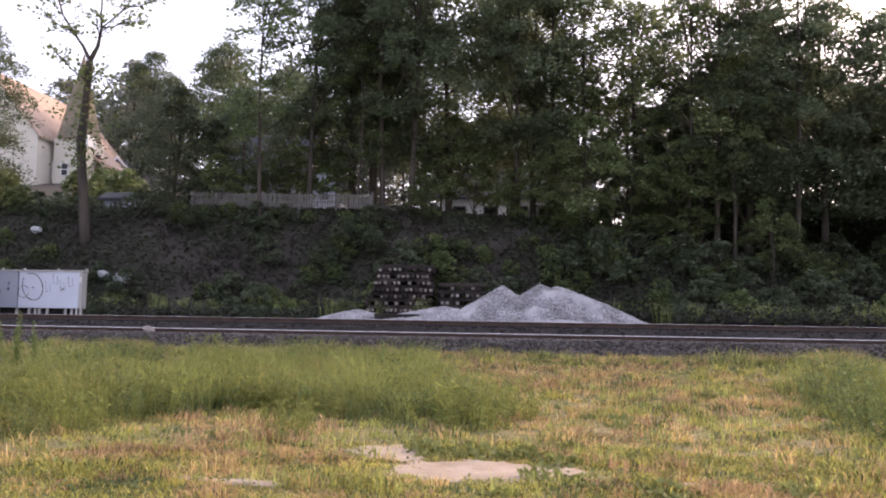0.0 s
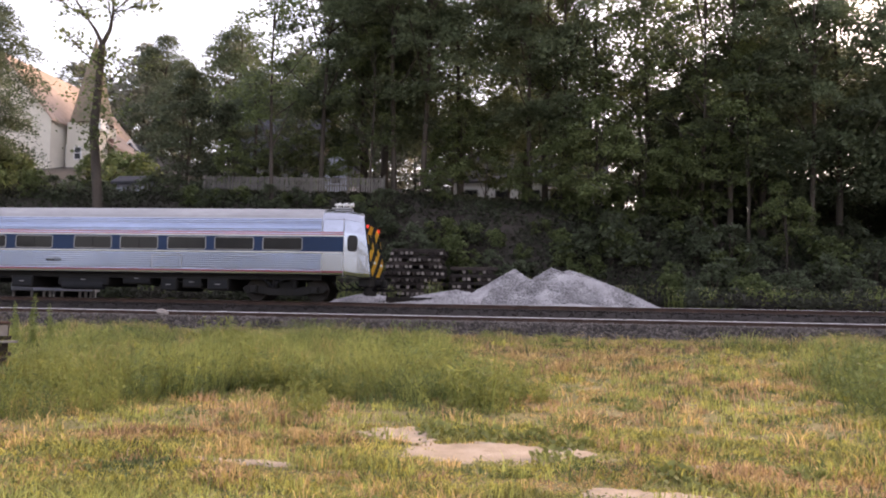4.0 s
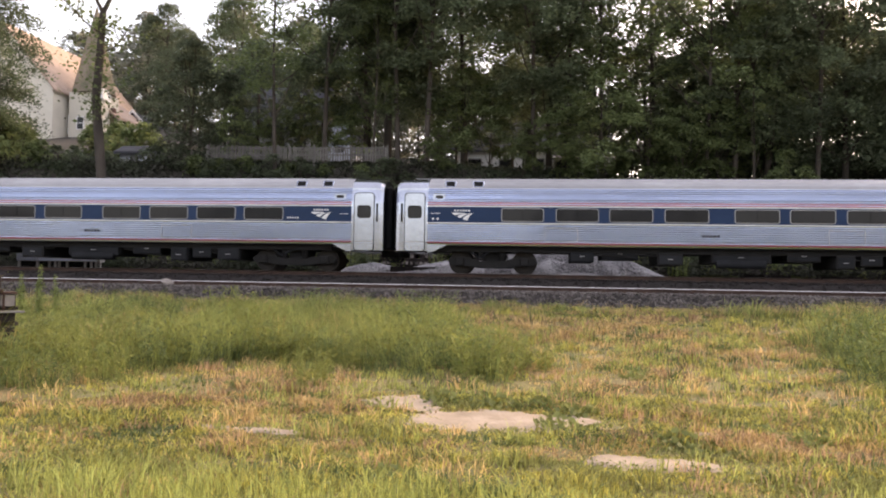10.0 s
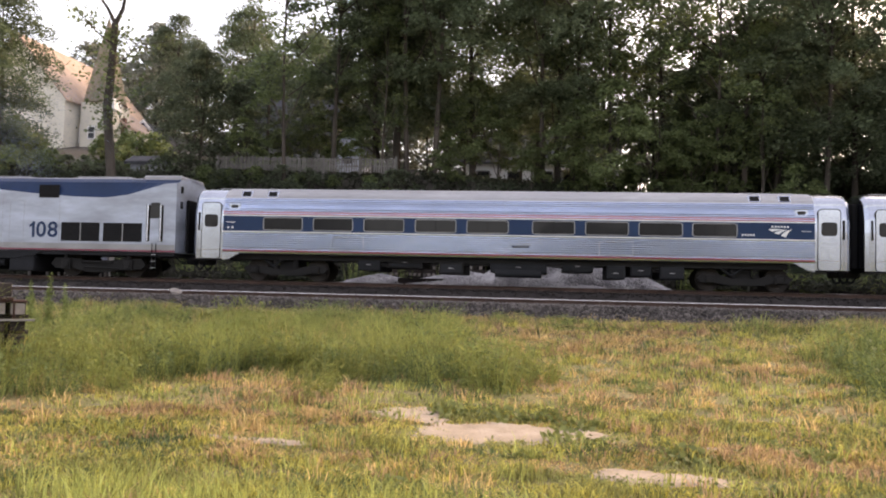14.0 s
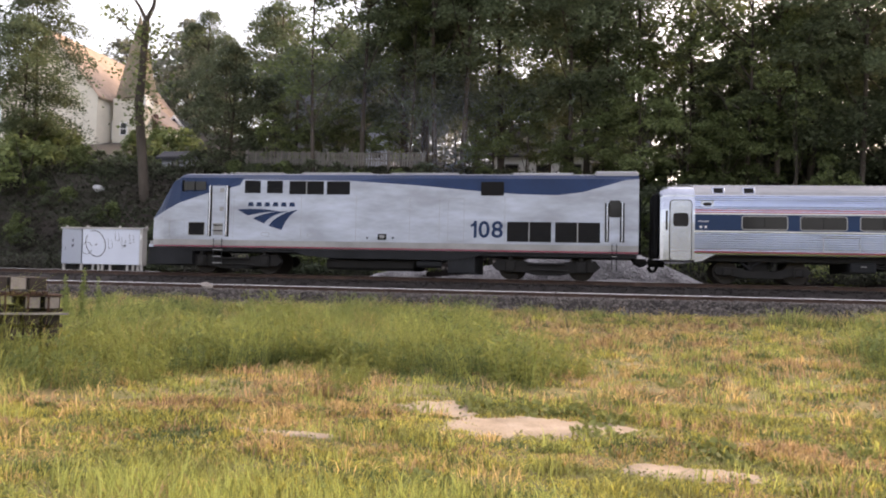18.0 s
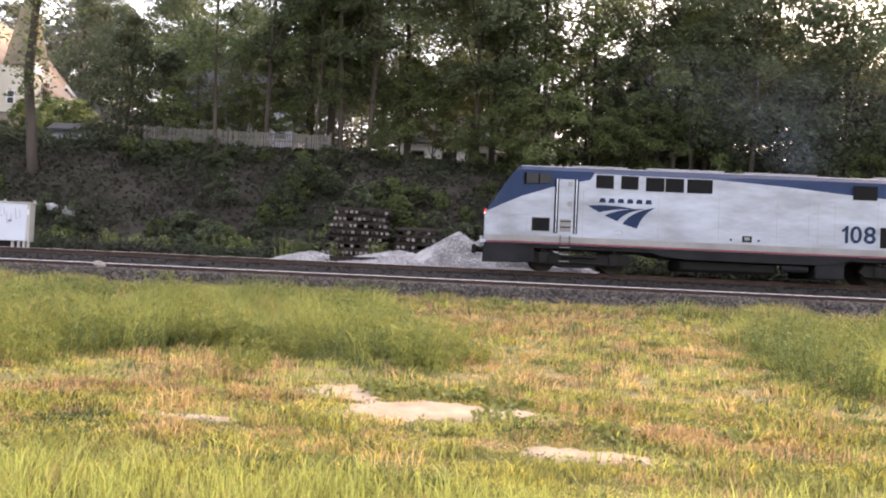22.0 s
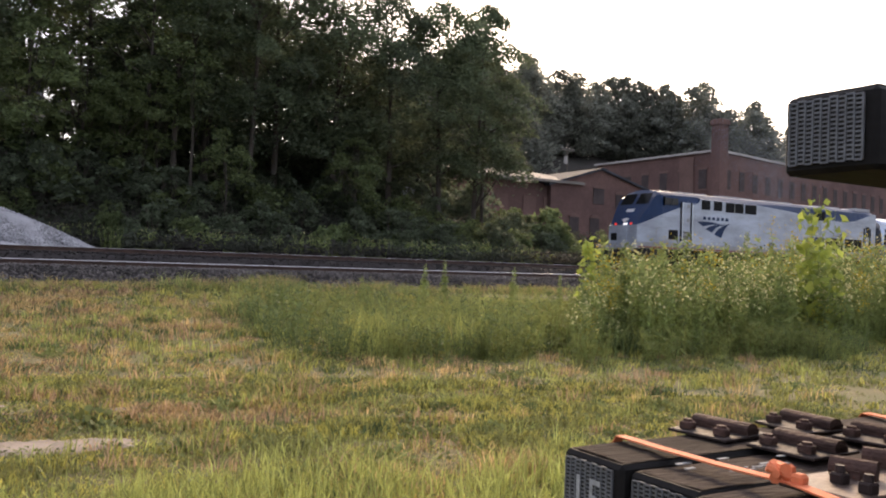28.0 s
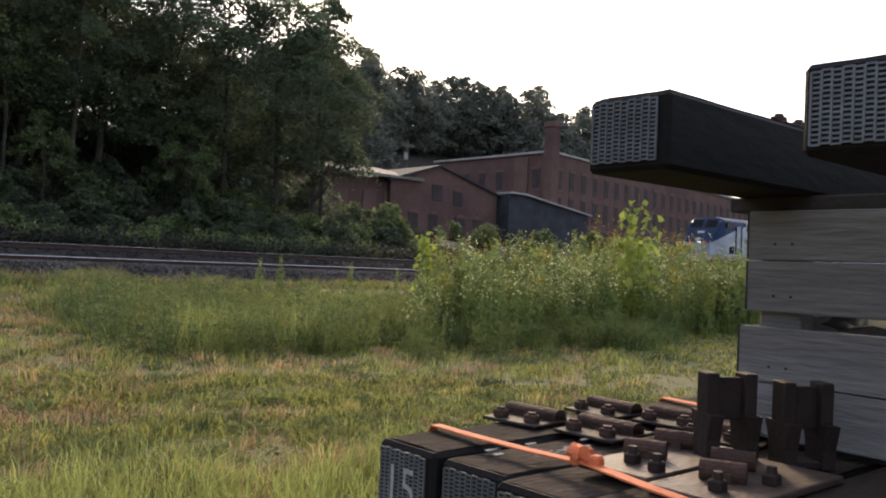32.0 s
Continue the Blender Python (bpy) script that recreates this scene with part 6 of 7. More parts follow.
    for i in range(140):
        x = rnd.uniform(-25, 30)
        stand(kinds["bank"], x, rnd.uniform(39.2, 41.8) + (1.2 if -9 < x < 6 else 0), float(rnd.uniform(0, 360)), float(rnd.uniform(0.45, 0.85)))
    for i in range(80):
        stand(kinds["bank" if i % 4 else "mound"], rnd.uniform(6.5, 30), rnd.uniform(38.5, 41.0), float(rnd.uniform(0, 360)), float(rnd.uniform(0.4, 0.85)))
    for root in kinds.values():
        for o in (*root.children_recursive, root):
            bpy.data.objects.remove(o)


make_weeds()


# ---- buildings and things behind the tracks ----
M["brick"] = material("old_brick", (0.088, 0.049, 0.045), 0.9, 0, 0.3, 0.25, 3, 0.4, color2=(0.15, 0.085, 0.072))
M["brick_pale"] = material("patched_brick", (0.15, 0.088, 0.074), 0.9, 0, 0.2, 0.4, 4, 0.3)
M["boarded"] = material("boarded_opening", (0.06, 0.045, 0.044), 0.9, 0, 0.3, 0.6, 5, 0.2)
M["trim_white"] = material("roof_edge", (0.36, 0.33, 0.31), 0.7, 0, 0.2, 0.6, 6, 0.1)
M["tin"] = material("old_tin_roof", (0.24, 0.21, 0.185), 0.85, 0.0, 0.25, 0.4, 5, 0.2)
M["roof_dark"] = material("dark_shingles", (0.045, 0.046, 0.055), 0.9, 0, 0.3, 0.8, 9, 0.4)
M["roof_tan"] = material("tan_shingles", (0.42, 0.31, 0.25), 0.85, 0, 0.18, 0.8, 9, 0.3)
# greyer and darker than the tan roof: branch shade put into the colour
M["spire"] = material("shade_greyed_spire_shingles", (0.25, 0.20, 0.155), 0.9, 0, 0.25, 0.9, 9, 0.4, color2=(0.16, 0.145, 0.105))
M["cream"] = material("cream_clapboard", (0.64, 0.60, 0.52), 0.7, 0, 0.08, 0.6, 8, 0.1)
M["pale_blue"] = material("pale_blue_clapboard", (0.42, 0.44, 0.52), 0.7, 0, 0.08, 0.6, 8, 0.1)
M["house_white"] = material("white_clapboard", (0.75, 0.74, 0.74), 0.7, 0, 0.08, 0.6, 8, 0.1)
M["shed_grey"] = material("grey_clapboard", (0.22, 0.215, 0.21), 0.8, 0, 0.15, 0.6, 8, 0.1)
M["cabinet"] = material("painted_cabinet", (0.62, 0.66, 0.76), 0.45, 0.1, 0.06, 0.6, 12, 0.03)
M["cabinet_tan"] = material("tan_cabinet", (0.46, 0.44, 0.42), 0.5, 0.1, 0.08, 0.6, 12, 0.03)
M["cabinet_grey"] = material("grey_cabinet", (0.37, 0.40, 0.47), 0.5, 0.1, 0.08, 0.6, 12, 0.03)
M["ink"] = material("graffiti_paint", (0.05, 0.05, 0.07), 0.6)
# white fence with a darkened base colour, in place of tree shade
M["fence"] = material("shade_dimmed_white_fence", (0.14, 0.132, 0.122), 0.8, 0, 0.2, 1, 14, 0.1, obj=0.25)
M["tie_end"] = material("pale_tie_end", (0.21, 0.185, 0.17), 0.9, 0, 0.3, 4, 30, 0.3, obj=0.4)
M["old_tie"] = material("old_tie_wood", (0.034, 0.026, 0.023), 0.9, 0, 0.4, 2, 25, 0.5, obj=0.4)
M["plastic"] = material("white_plastic", (0.4, 0.41, 0.43), 0.5, 0, 0.1, 2, 12, 0.2)
M["pole"] = material("pole_wood", (0.13, 0.11, 0.09), 0.9, 0, 0.3, 1, 14, 0.3)
M["wire"] = material("cable", (0.02, 0.02, 0.02), 0.7)


def gable(parent, x0, x1, y0, y1, z0, eave, ridge, wall, roof, along="y", over=0.3):
    """Walls with pointed ends, and two roof slabs, as parts."""
    if along == "y":
        xm = (x0 + x1) / 2
        part("wall", extrude([(x0, z0), (x1, z0), (x1, eave), (xm, ridge), (x0, eave)], y0, y1, axis="y"), wall, parent)
        for a in (x0, x1):
            s = 1 if a > xm else -1
            drop = over * (ridge - eave) / abs(a - xm)
            part("roof", extrude([(xm, ridge + 0.02), (a + s * over, eave - drop + 0.02), (a + s * over, eave - drop + 0.2), (xm, ridge + 0.2)], y0 - over, y1 + over, axis="y"), roof, parent)
    else:
        ym = (y0 + y1) / 2
        part("wall", extrude([(y0, z0), (y1, z0), (y1, eave), (ym, ridge), (y0, eave)], x0, x1), wall, parent)
        for a in (y0, y1):
            s = 1 if a > ym else -1
            drop = over * (ridge - eave) / abs(a - ym)
            part("roof", extrude([(ym, ridge + 0.02), (a + s * over, eave - drop + 0.02), (a + s * over, eave - drop + 0.2), (ym, ridge + 0.2)], x0 - over, x1 + over), roof, parent)


def sash(parent, x, y, z, w, h, face="y", frame="house_white"):
    """A window set in a wall that faces the field or, for face x, along the track."""
    m = pose(x, y, z) if face == "y" else pose(x, y, z, 0, 0, 90)
    fr = part("window", ring_frame(-w / 2, 0, w / 2, h, 0.09, 0.02, 0, 0.07), M[frame], parent)
    fr.matrix_local = m
    part("pane", plate(-w / 2, 0, w / 2, h, 0.02, 0), M["glass"], fr)
    part("glazing_bar", plate(-w / 2, h / 2 - 0.03, w / 2, h / 2 + 0.03, 0.05, 0), M[frame], fr)


def make_church():
    r = thing("church_house", Matrix(), "cream old church house with a tan shingle roof and steeple", "house")
    gable(r, -55, -45, 72, 89, 9, 18.4, 24.4, M["cream"], M["roof_tan"])
    part("steeple_base", boxed(-44.6, 74, 9, -41.4, 77.2, 18.4), M["cream"], r)
    bm = bmesh.new()
    bmesh.ops.create_cone(bm, cap_ends=True, segments=8, radius1=2.1, radius2=0.05, depth=8.6, matrix=pose(-43, 75.6, 22.7))
    part("steeple_roof", bm, M["spire"], r, "tall pointed grey-brown shingle spire, tree shade in its colour")
    part("belfry", boxed(-42.2, 73.9, 17.6, -41.2, 75.4, 18.7), M["house_white"], r)
    part("wing", boxed(-45, 76, 9, -40.8, 82, 16.0), M["cream"], r)
    part("wing_roof", extrude([(-44.4, 19.0), (-40.5, 16.1), (-40.5, 16.35), (-44.4, 19.25)], 75.4, 82.4, axis="y"), M["roof_tan"], r)
    part("corner_post", boxed(-41.6, 75.7, 9, -41.0, 76.1, 17.2), M["brick_pale"], r, "reddish corner post")
    sash(r, -43.4, 73.96, 14.9, 0.6, 1.1)
    for y in (75, 79, 83):
        sash(r, -44.96, y, 14.6, 0.9, 1.7, "x")
    b = thing("blue_house", Matrix(), "pale blue clapboard house with white gable trim", "house")
    gable(b, -44.2, -40.3, 82, 90, 9, 15.8, 17.9, M["pale_blue"], M["roof_dark"])
    sash(b, -42.2, 81.95, 15.2, 0.8, 1.2)
    for s in (-1, 1):
        part("gable_trim", extrude([(-42.25, 18.0), (-42.25 + s * 2.3, 15.5), (-42.25 + s * 2.3, 15.8), (-42.25, 18.3)], 81.6, 81.75, axis="y"), M["house_white"], b)


def make_houses():
    r = thing("dark_roofed_house", Matrix(), "grey house with a dark shingle roof behind the trees", "house")
    gable(r, -26, -18.6, 68, 75, 8, 13.9, 17.8, M["shed_grey"], M["roof_dark"], "x")
    for x in (-24.3, -21.8, -20.2):
        sash(r, x, 67.95, 11.6, 0.9, 1.4, frame="shed_grey")
    g = thing("white_garage", Matrix(), "small white gabled garage behind the fence", "garage")
    gable(g, -17.6, -15.5, 66, 71, 8, 13.2, 14.3, M["pale_blue"], M["roof_dark"])
    sash(g, -16.5, 65.95, 11.4, 0.7, 1.1, frame="pale_blue")
    h = thing("white_house", Matrix(), "white clapboard house seen under the trees", "house")
    gable(h, -7.5, 5.4, 70, 78, 6, 12.2, 15, M["house_white"], M["roof_dark"], "x")
    for x in (-5.8, -3.2, -0.6, 1.4, 3.6):
        sash(h, x, 69.95, 9.9, 1.0, 1.5, frame="shed_grey")
    part("porch_roof", extrude([(67.8, 11.1), (70, 11.7), (70, 11.85), (67.8, 11.25)], 0.2, 5.6), M["roof_dark"], h)
    for x in (0.4, 3.0, 5.4):
        part("porch_post", boxed(x - 0.08, 67.9, 7, x + 0.08, 68.06, 11.1), M["house_white"], h)
    part("garage_door", boxed(2.4, 69.9, 7.5, 4.6, 69.96, 9.6), M["shed_grey"], h)
    w = thing("pale_shed", Matrix(), "pale shed glimpsed between the trunks", "shed")
    gable(w, 23.0, 25.0, 61, 65, 3, 9.2, 10.2, M["house_white"], M["roof_dark"])
    w = thing("blue_shed", Matrix(), "small pale blue shed among the trees", "shed")
    gable(w, 31.2, 32.8, 61, 64, 3, 8.4, 9.2, M["pale_blue"], M["roof_dark"])
    k = thing("garden_shed", Matrix(), "low pale garden shed with a dark felt roof on the crest", "shed")
    gable(k, -26.4, -24.6, 49.6, 51.4, 7.4, 8.95, 9.35, M["pale_blue"], M["roof_dark"], "x")
    part("door", boxed(-25.7, 49.57, 7.6, -25.2, 49.61, 8.8), M["shed_grey"], k)
    f = thing("picket_fence", Matrix(), "white picket fence along the bank's crest, tree shade in its colour", "fence")
    x = -19.6
    rnd = np.random.default_rng(4)
    me = bpy.data.meshes.new("picket")
    bm = extrude([(-0.04, 0), (0.04, 0), (0.04, 0.74), (0, 0.80), (-0.04, 0.74)], -0.012, 0.012, axis="y")
    bm.to_mesh(me)
    bm.free()
    me.materials.append(M["fence"])
    while x < -8.9:
        ob = new("picket", me)
        ob.parent = f
        ob.matrix_world = pose(x, 46.9, float(np.interp(x, [-19.6, -9], [8.22, 8.02])) + rnd.uniform(-0.03, 0.03), 0, rnd.uniform(-3, 3), 0)
        x += 0.145
    for z in (0.18, 0.58):
        part("fence_rail", extrude([(46.92, 8.2 + z), (46.97, 8.2 + z), (46.97, 8.27 + z), (46.92, 8.27 + z)], -19.7, -8.9), M["fence"], f)
    for x in np.arange(-19.6, -8.8, 2.14):
        part("fence_post", boxed(x - 0.05, 46.93, 7.0, x + 0.05, 47.03, 9.0), M["fence"], f)


def make_factory():
    """An old brick mill: main block, gabled front shed, low wall and lean-to, stack."""
    r = thing("brick_mill", Matrix(), "derelict red brick mill with boarded windows and flat roofs", "factory")
    base, top = 2.5, 15.5
    a, b, c = Vector((75.2, 88.0, 0)), Vector((75.6, 67.5, 0)), Vector((164.2, 84.3, 0))
    d = c + (a - b)
    for p, q, nm in ((b, a, "west_wall"), (b, c, "south_wall")):
        u = (q - p).normalized()
        length = (q - p).length
        m = Matrix.Translation(p) @ Vector((1, 0, 0)).rotation_difference(u).to_matrix().to_4x4()
        flip = 1 if nm == "south_wall" else -1
        wall = part("wall", boxed(0, 0, base, length, 0.5 * flip, top), M["brick"], r)
        wall.matrix_local = m
        for z0, h in ((4.0, 2.6), (7.9, 2.4), (11.3, 2.3)):
            x = 1.6
            while x < length - 1.5:
                y0, y1 = (-0.04, 0.06) if flip > 0 else (-0.06, 0.04)
                win = part("boarded_window", boxed(x, y0, z0, x + 1.2, y1, z0 + h, 0.02), M["boarded"], wall, "boarded tall window")
                part("lintel", boxed(x - 0.15, y0 - 0.04, z0 + h, x + 1.35, y1 + 0.04, z0 + h + 0.28), M["brick_pale"], win)
                part("window_sill", boxed(x - 0.1, y0 - 0.06, z0 - 0.14, x + 1.3, y1 + 0.06, z0), M["brick_pale"], win)
                x += 3.1
        part("coping", boxed(-0.3, -0.25, top, length + 0.3, 0.35, top + 0.25), M["trim_white"], wall, "pale roof edge")
        for x in (3.5,) if flip < 0 else ():
            part("pilaster", boxed(x, -0.15, base, x + 2.2, 0.15, top - 0.3), M["brick_pale"], wall, "paler patched brick pilaster")
    bm = bmesh.new()
    vs = [bm.verts.new((p.x, p.y, top + 0.02)) for p in (a, b, c, d)]
    bm.faces.new(vs)
    bmesh.ops.solidify(bm, geom=bm.faces[:], thickness=0.3)
    part("roof", bm, M["roof_dark"], r)
    s = thing("mill_chimney", Matrix(), "square brick mill chimney with a corbelled top", "chimney")
    bm = bmesh.new()
    box(bm, 74.2, 66.0, 2.0, 75.5, 67.3, 19.0)
    part("shaft", bm, M["brick"], s)
    part("cap", boxed(74.05, 65.85, 18.3, 75.65, 67.45, 18.9, 0.04), M["brick"], s)
    # gabled brick shed in front
    g = thing("gabled_brick_shed", Matrix(), "ivy-hung brick shed with a low gabled roof", "shed")
    k = 0.86
    X = lambda v: v * k
    y = 75 * k
    Z = lambda v: 1.52 + (v - 1.52) * k
    part("wall", extrude([(X(57.5), 2), (X(74.3), 2), (X(74.3), Z(10.5)), (X(64.7), Z(13.0)), (X(57.5), Z(10.8))], y, y + 12, axis="y"), M["brick"], g)
    for p, q in (((57.0, 10.65), (64.7, 13.0)), ((64.7, 13.0), (75.0, 10.2))):
        part("roof_edge", extrude([(X(p[0]), Z(p[1])), (X(q[0]), Z(q[1])), (X(q[0]), Z(q[1]) + 0.22), (X(p[0]), Z(p[1]) + 0.22)], y - 0.3, y + 12, axis="y"), M["roof_dark"], g)
    for xx, zz, w, h in ((60.2, 4.6, 1.2, 2.4), (63.2, 4.6, 1.2, 2.4), (67.4, 4.2, 1.4, 2.6), (70.3, 4.2, 1.4, 2.6), (63.6, 9.0, 1.4, 1.6), (67.0, 8.6, 1.2, 1.5)):
        win = part("boarded_window", boxed(X(xx), y - 0.06, Z(zz), X(xx) + w, y + 0.05, Z(zz) + h, 0.02), M["boarded"], g, "boarded arched window")
        part("arch", shape([(X(xx) - 0.15 + (w + 0.3) * t, Z(zz) + h + 0.35 * math.sin(math.pi * t)) for t in np.linspace(0, 1, 8)] + [(X(xx) + w, Z(zz) + h - 0.02), (X(xx), Z(zz) + h - 0.02)], y - 0.04, 0.08), M["brick_pale"], win)
    # long low wall with a pale sagging roof
    l = thing("low_brick_wing", Matrix(), "low brick wing with a sagging pale roof", "shed")
    part("wall", boxed(X(46), y + 0.6, 2, X(61.5), y + 7, Z(10.9)), M["brick"], l)
    part("roof", extrude([(y - 0.4, Z(11.0)), (y + 7.4, Z(12.9)), (y + 7.4, Z(13.1)), (y - 0.4, Z(11.3))], X(46), X(62.0)), M["tin"], l, "pale sagging metal roof")
    for xx in (47.6, 50.4, 54.2, 57.0, 59.6):
        part("bricked_window", boxed(X(xx), y + 0.5, Z(4.2), X(xx) + 1.5, y + 0.66, Z(9.4)), M["brick_pale"], l)
    t = thing("lean_to_shed", Matrix(), "dark timber lean-to shed beside the mill", "shed")
    part("wall", extrude([(64.3, 2), (77.5, 2), (77.5, 7.9), (66.5, 9.4), (64.3, 9.4)], y - 1.5, y + 3, axis="y"), M["roof_dark"], t)
    part("roof_edge", extrude([(64.2, 9.4), (66.5, 9.4), (77.8, 7.85), (77.8, 8.05), (66.5, 9.62), (64.2, 9.62)], y - 1.9, y + 3.2, axis="y"), M["trim_white"], t, "pale edge of the lean-to roof")
    p = thing("utility_pole", Matrix(), "wooden utility pole with a crossarm and transformer", "utility pole")
    part("pole", tubed((79.5, 100, 3), (79.5, 100, 20.3), 0.17, 0.12), M["pole"], p)
    part("crossarm", boxed(78.3, 99.9, 19.2, 80.7, 100.05, 19.4), M["pole"], p)
    for x in (78.5, 79.1, 80.0, 80.5):
        part("insulator", tubed((x, 99.97, 19.4), (x, 99.97, 19.75), 0.06), M["trim_white"], p)
    part("transformer", tubed((79.05, 99.8, 17.2), (79.05, 99.8, 18.3), 0.3), M["trim_white"], p)
    for dz in (0, -1.5):
        bm = bmesh.new()
        pts = [Vector((79.5 - 42 * q, 100 - 4 * q, 19.6 + dz - 3.0 * q - 2.5 * 4 * q * (1 - q) * 0.4)) for q in np.linspace(0, 1, 8)]
        for u, v in zip(pts, pts[1:]):
            tube(bm, u, v, 0.025, None, 5)
        part("overhead_wire", bm, M["wire"], p)


def make_cabinet():
    r = thing("signal_cabinet", Matrix(), "pale metal signal cabinet with scrawled graffiti", "signal cabinet")
    y0, y1 = 37.5, 37.95
    part("large_box", boxed(-23.95, y0, 1.98, -20.95, y1, 3.70, 0.02), M["cabinet"], r, "white painted equipment box")
    part("small_box", boxed(-25.05, y0, 1.98, -24.0, y1, 3.70, 0.02), M["cabinet_grey"], r, "grey equipment box")
    part("end_strip", boxed(-20.95, y0 - 0.01, 1.95, -20.80, y1, 3.70, 0.02), M["cabinet_tan"], r)
    part("roof_lid", boxed(-25.10, y0 - 0.05, 3.70, -20.76, y1 + 0.05, 3.77, 0.01), M["cabinet_tan"], r)
    for x in (-24.95, -24.02, -23.4, -23.1, -22.9, -22.5, -21.6, -21.3, -21.05, -20.86):
        part("leg", boxed(x - 0.05, y0 + 0.05, 1.60, x + 0.05, y0 + 0.15, 1.99), M["cabinet_tan"], r)
    for x in (-25.0, -23.9, -22.2, -20.8):
        part("lifting_eye", boxed(x - 0.04, y0 + 0.3, 3.77, x + 0.04, y0 + 0.4, 3.87), M["cabinet_tan"], r)
    part("base", boxed(-25.0, y0 + 0.2, 1.55, -20.9, y1 - 0.05, 1.98), M["under"], r)
    part("vent", boxed(-20.92, y0 - 0.02, 3.2, -20.84, y0 + 0.01, 3.45), M["white"], r)
    def stroke(pts, w=0.018):
        bm = bmesh.new()
        for (a, b), (c, d) in zip(pts, pts[1:]):
            tube(bm, (a, y0 - 0.004, b), (c, y0 - 0.004, d), w, None, 5)
        part("scrawl", bm, M["ink"], r, "dark painted scrawl")
    stroke([(-23.25 + 0.52 * math.cos(t), 2.98 + 0.62 * math.sin(t) - 0.12 * math.cos(t)) for t in np.linspace(2.6, 8.4, 22)])
    stroke([(-23.7 + 0.26 * math.cos(t), 2.75 + 0.3 * math.sin(t)) for t in np.linspace(0.4, 6.0, 12)], 0.012)
    for x, z in ((-22.6, 2.75), (-22.25, 3.1), (-21.9, 2.8), (-21.5, 3.0)):
        stroke([(x, z + 0.5), (x + 0.05, z), (x + 0.25, z + 0.05), (x + 0.2, z + 0.4)], 0.007)
    for x, z, w in ((-23.3, 2.93, 0.14), (-21.85, 2.9, 0.2), (-24.55, 2.9, 0.16), (-24.5, 3.15, 0.1), (-24.88, 2.75, 0.05)):
        part("smudge", shape([(x, z), (x + w, z + 0.05), (x + w * 0.6, z - 0.14 if x < -24 else z - 0.05)], y0, 0.004), M["ink"], r)


def make_tie_stacks():
    rnd = np.random.default_rng(12)
    def end_tie(parent, x, y, z, w=0.2, h=0.18, long=2.5):
        ob = part("tie", boxed(x, y, z, x + w, y + long, z + h, 0.012), M["old_tie"], parent)
        if rnd.uniform() < 0.7:
            part("sawn_end", boxed(x + 0.015, y - 0.004, z + 0.015, x + w - 0.015, y + 0.01, z + h - 0.015), M["tie_end"], ob, "pale sawn tie end")
    def cross_tie(parent, x, y, z, long):
        part("tie", boxed(x, y + rnd.uniform(-0.05, 0.05), z, x + long, y + 0.22, z + 0.15, 0.012), M["old_tie"], parent)
    r = thing("tie_stack", Matrix(), "tall leaning stack of old railway ties with pale ends", "tie stack", "tie stacks by the track")
    for k in range(8):
        z = 1.75 + k * 0.335
        x0, x1 = -8.2 + 0.125 * k + rnd.uniform(-0.15, 0.15), -4.55 - 0.02 * k + rnd.uniform(-0.12, 0.12)
        x = x0 + rnd.uniform(0, 0.1)
        while x < x1 - 0.2:
            if rnd.uniform() < 0.9:
                end_tie(r, x, 40.9 + rnd.uniform(-0.2, 0.16) + 0.03 * k, z + rnd.uniform(0, 0.02), rnd.uniform(0.16, 0.2), 0.17)
            x += 0.235 + (0.3 if rnd.uniform() < 0.1 else 0)
        cross_tie(r, x0 + 0.1, 41.0 + 0.03 * k, z + 0.178, x1 - x0 - 0.2)
        cross_tie(r, x0 + 0.1, 42.8, z + 0.178, x1 - x0 - 0.2)
    r2 = thing("low_tie_stack", Matrix(), "lower stack of dark railway ties beside the gravel", "tie stack", "tie stacks by the track")
    for k in range(5):
        z = 1.75 + k * 0.37
        x = -4.3
        while x < -2.3:
            if rnd.uniform() < 0.6:
                end_tie(r2, x, 41.3 + rnd.uniform(-0.1, 0.1), z, 0.19, 0.18)
            x += 0.25
        cross_tie(r2, -4.4, 41.35, z + 0.185, 2.3 + rnd.uniform(-0.2, 0.2))
        cross_tie(r2, -4.4, 43.0, z + 0.185, 2.3)
    r3 = thing("flat_tie_pile", Matrix(), "few dark ties lying flat by the track", "tie stack", "tie stacks by the track")
    for k in range(2):
        for j in range(3 - k):
            part("tie", boxed(-7.1 + 0.2 * k, 37.5 + 0.26 * j, 1.6 + 0.18 * k, -4.75 - 0.1 * k, 37.72 + 0.26 * j, 1.78 + 0.18 * k, 0.012), M["old_tie"], r3)
    for i, (x, y, z, a) in enumerate(((-9.0, 40.8, 1.78, 20), (-8.6, 40.4, 1.85, -30), (-9.8, 40.9, 1.75, 70))):
        ob = tagged(part("loose_tie", boxed(-0.1, -0.9, 0, 0.1, 0.9, 0.18, 0.012), M["old_tie"], None, "loose broken tie end lying beside the stack"), category="railway tie")
        ob.matrix_world = pose(x, y, z, 0, 0, a)


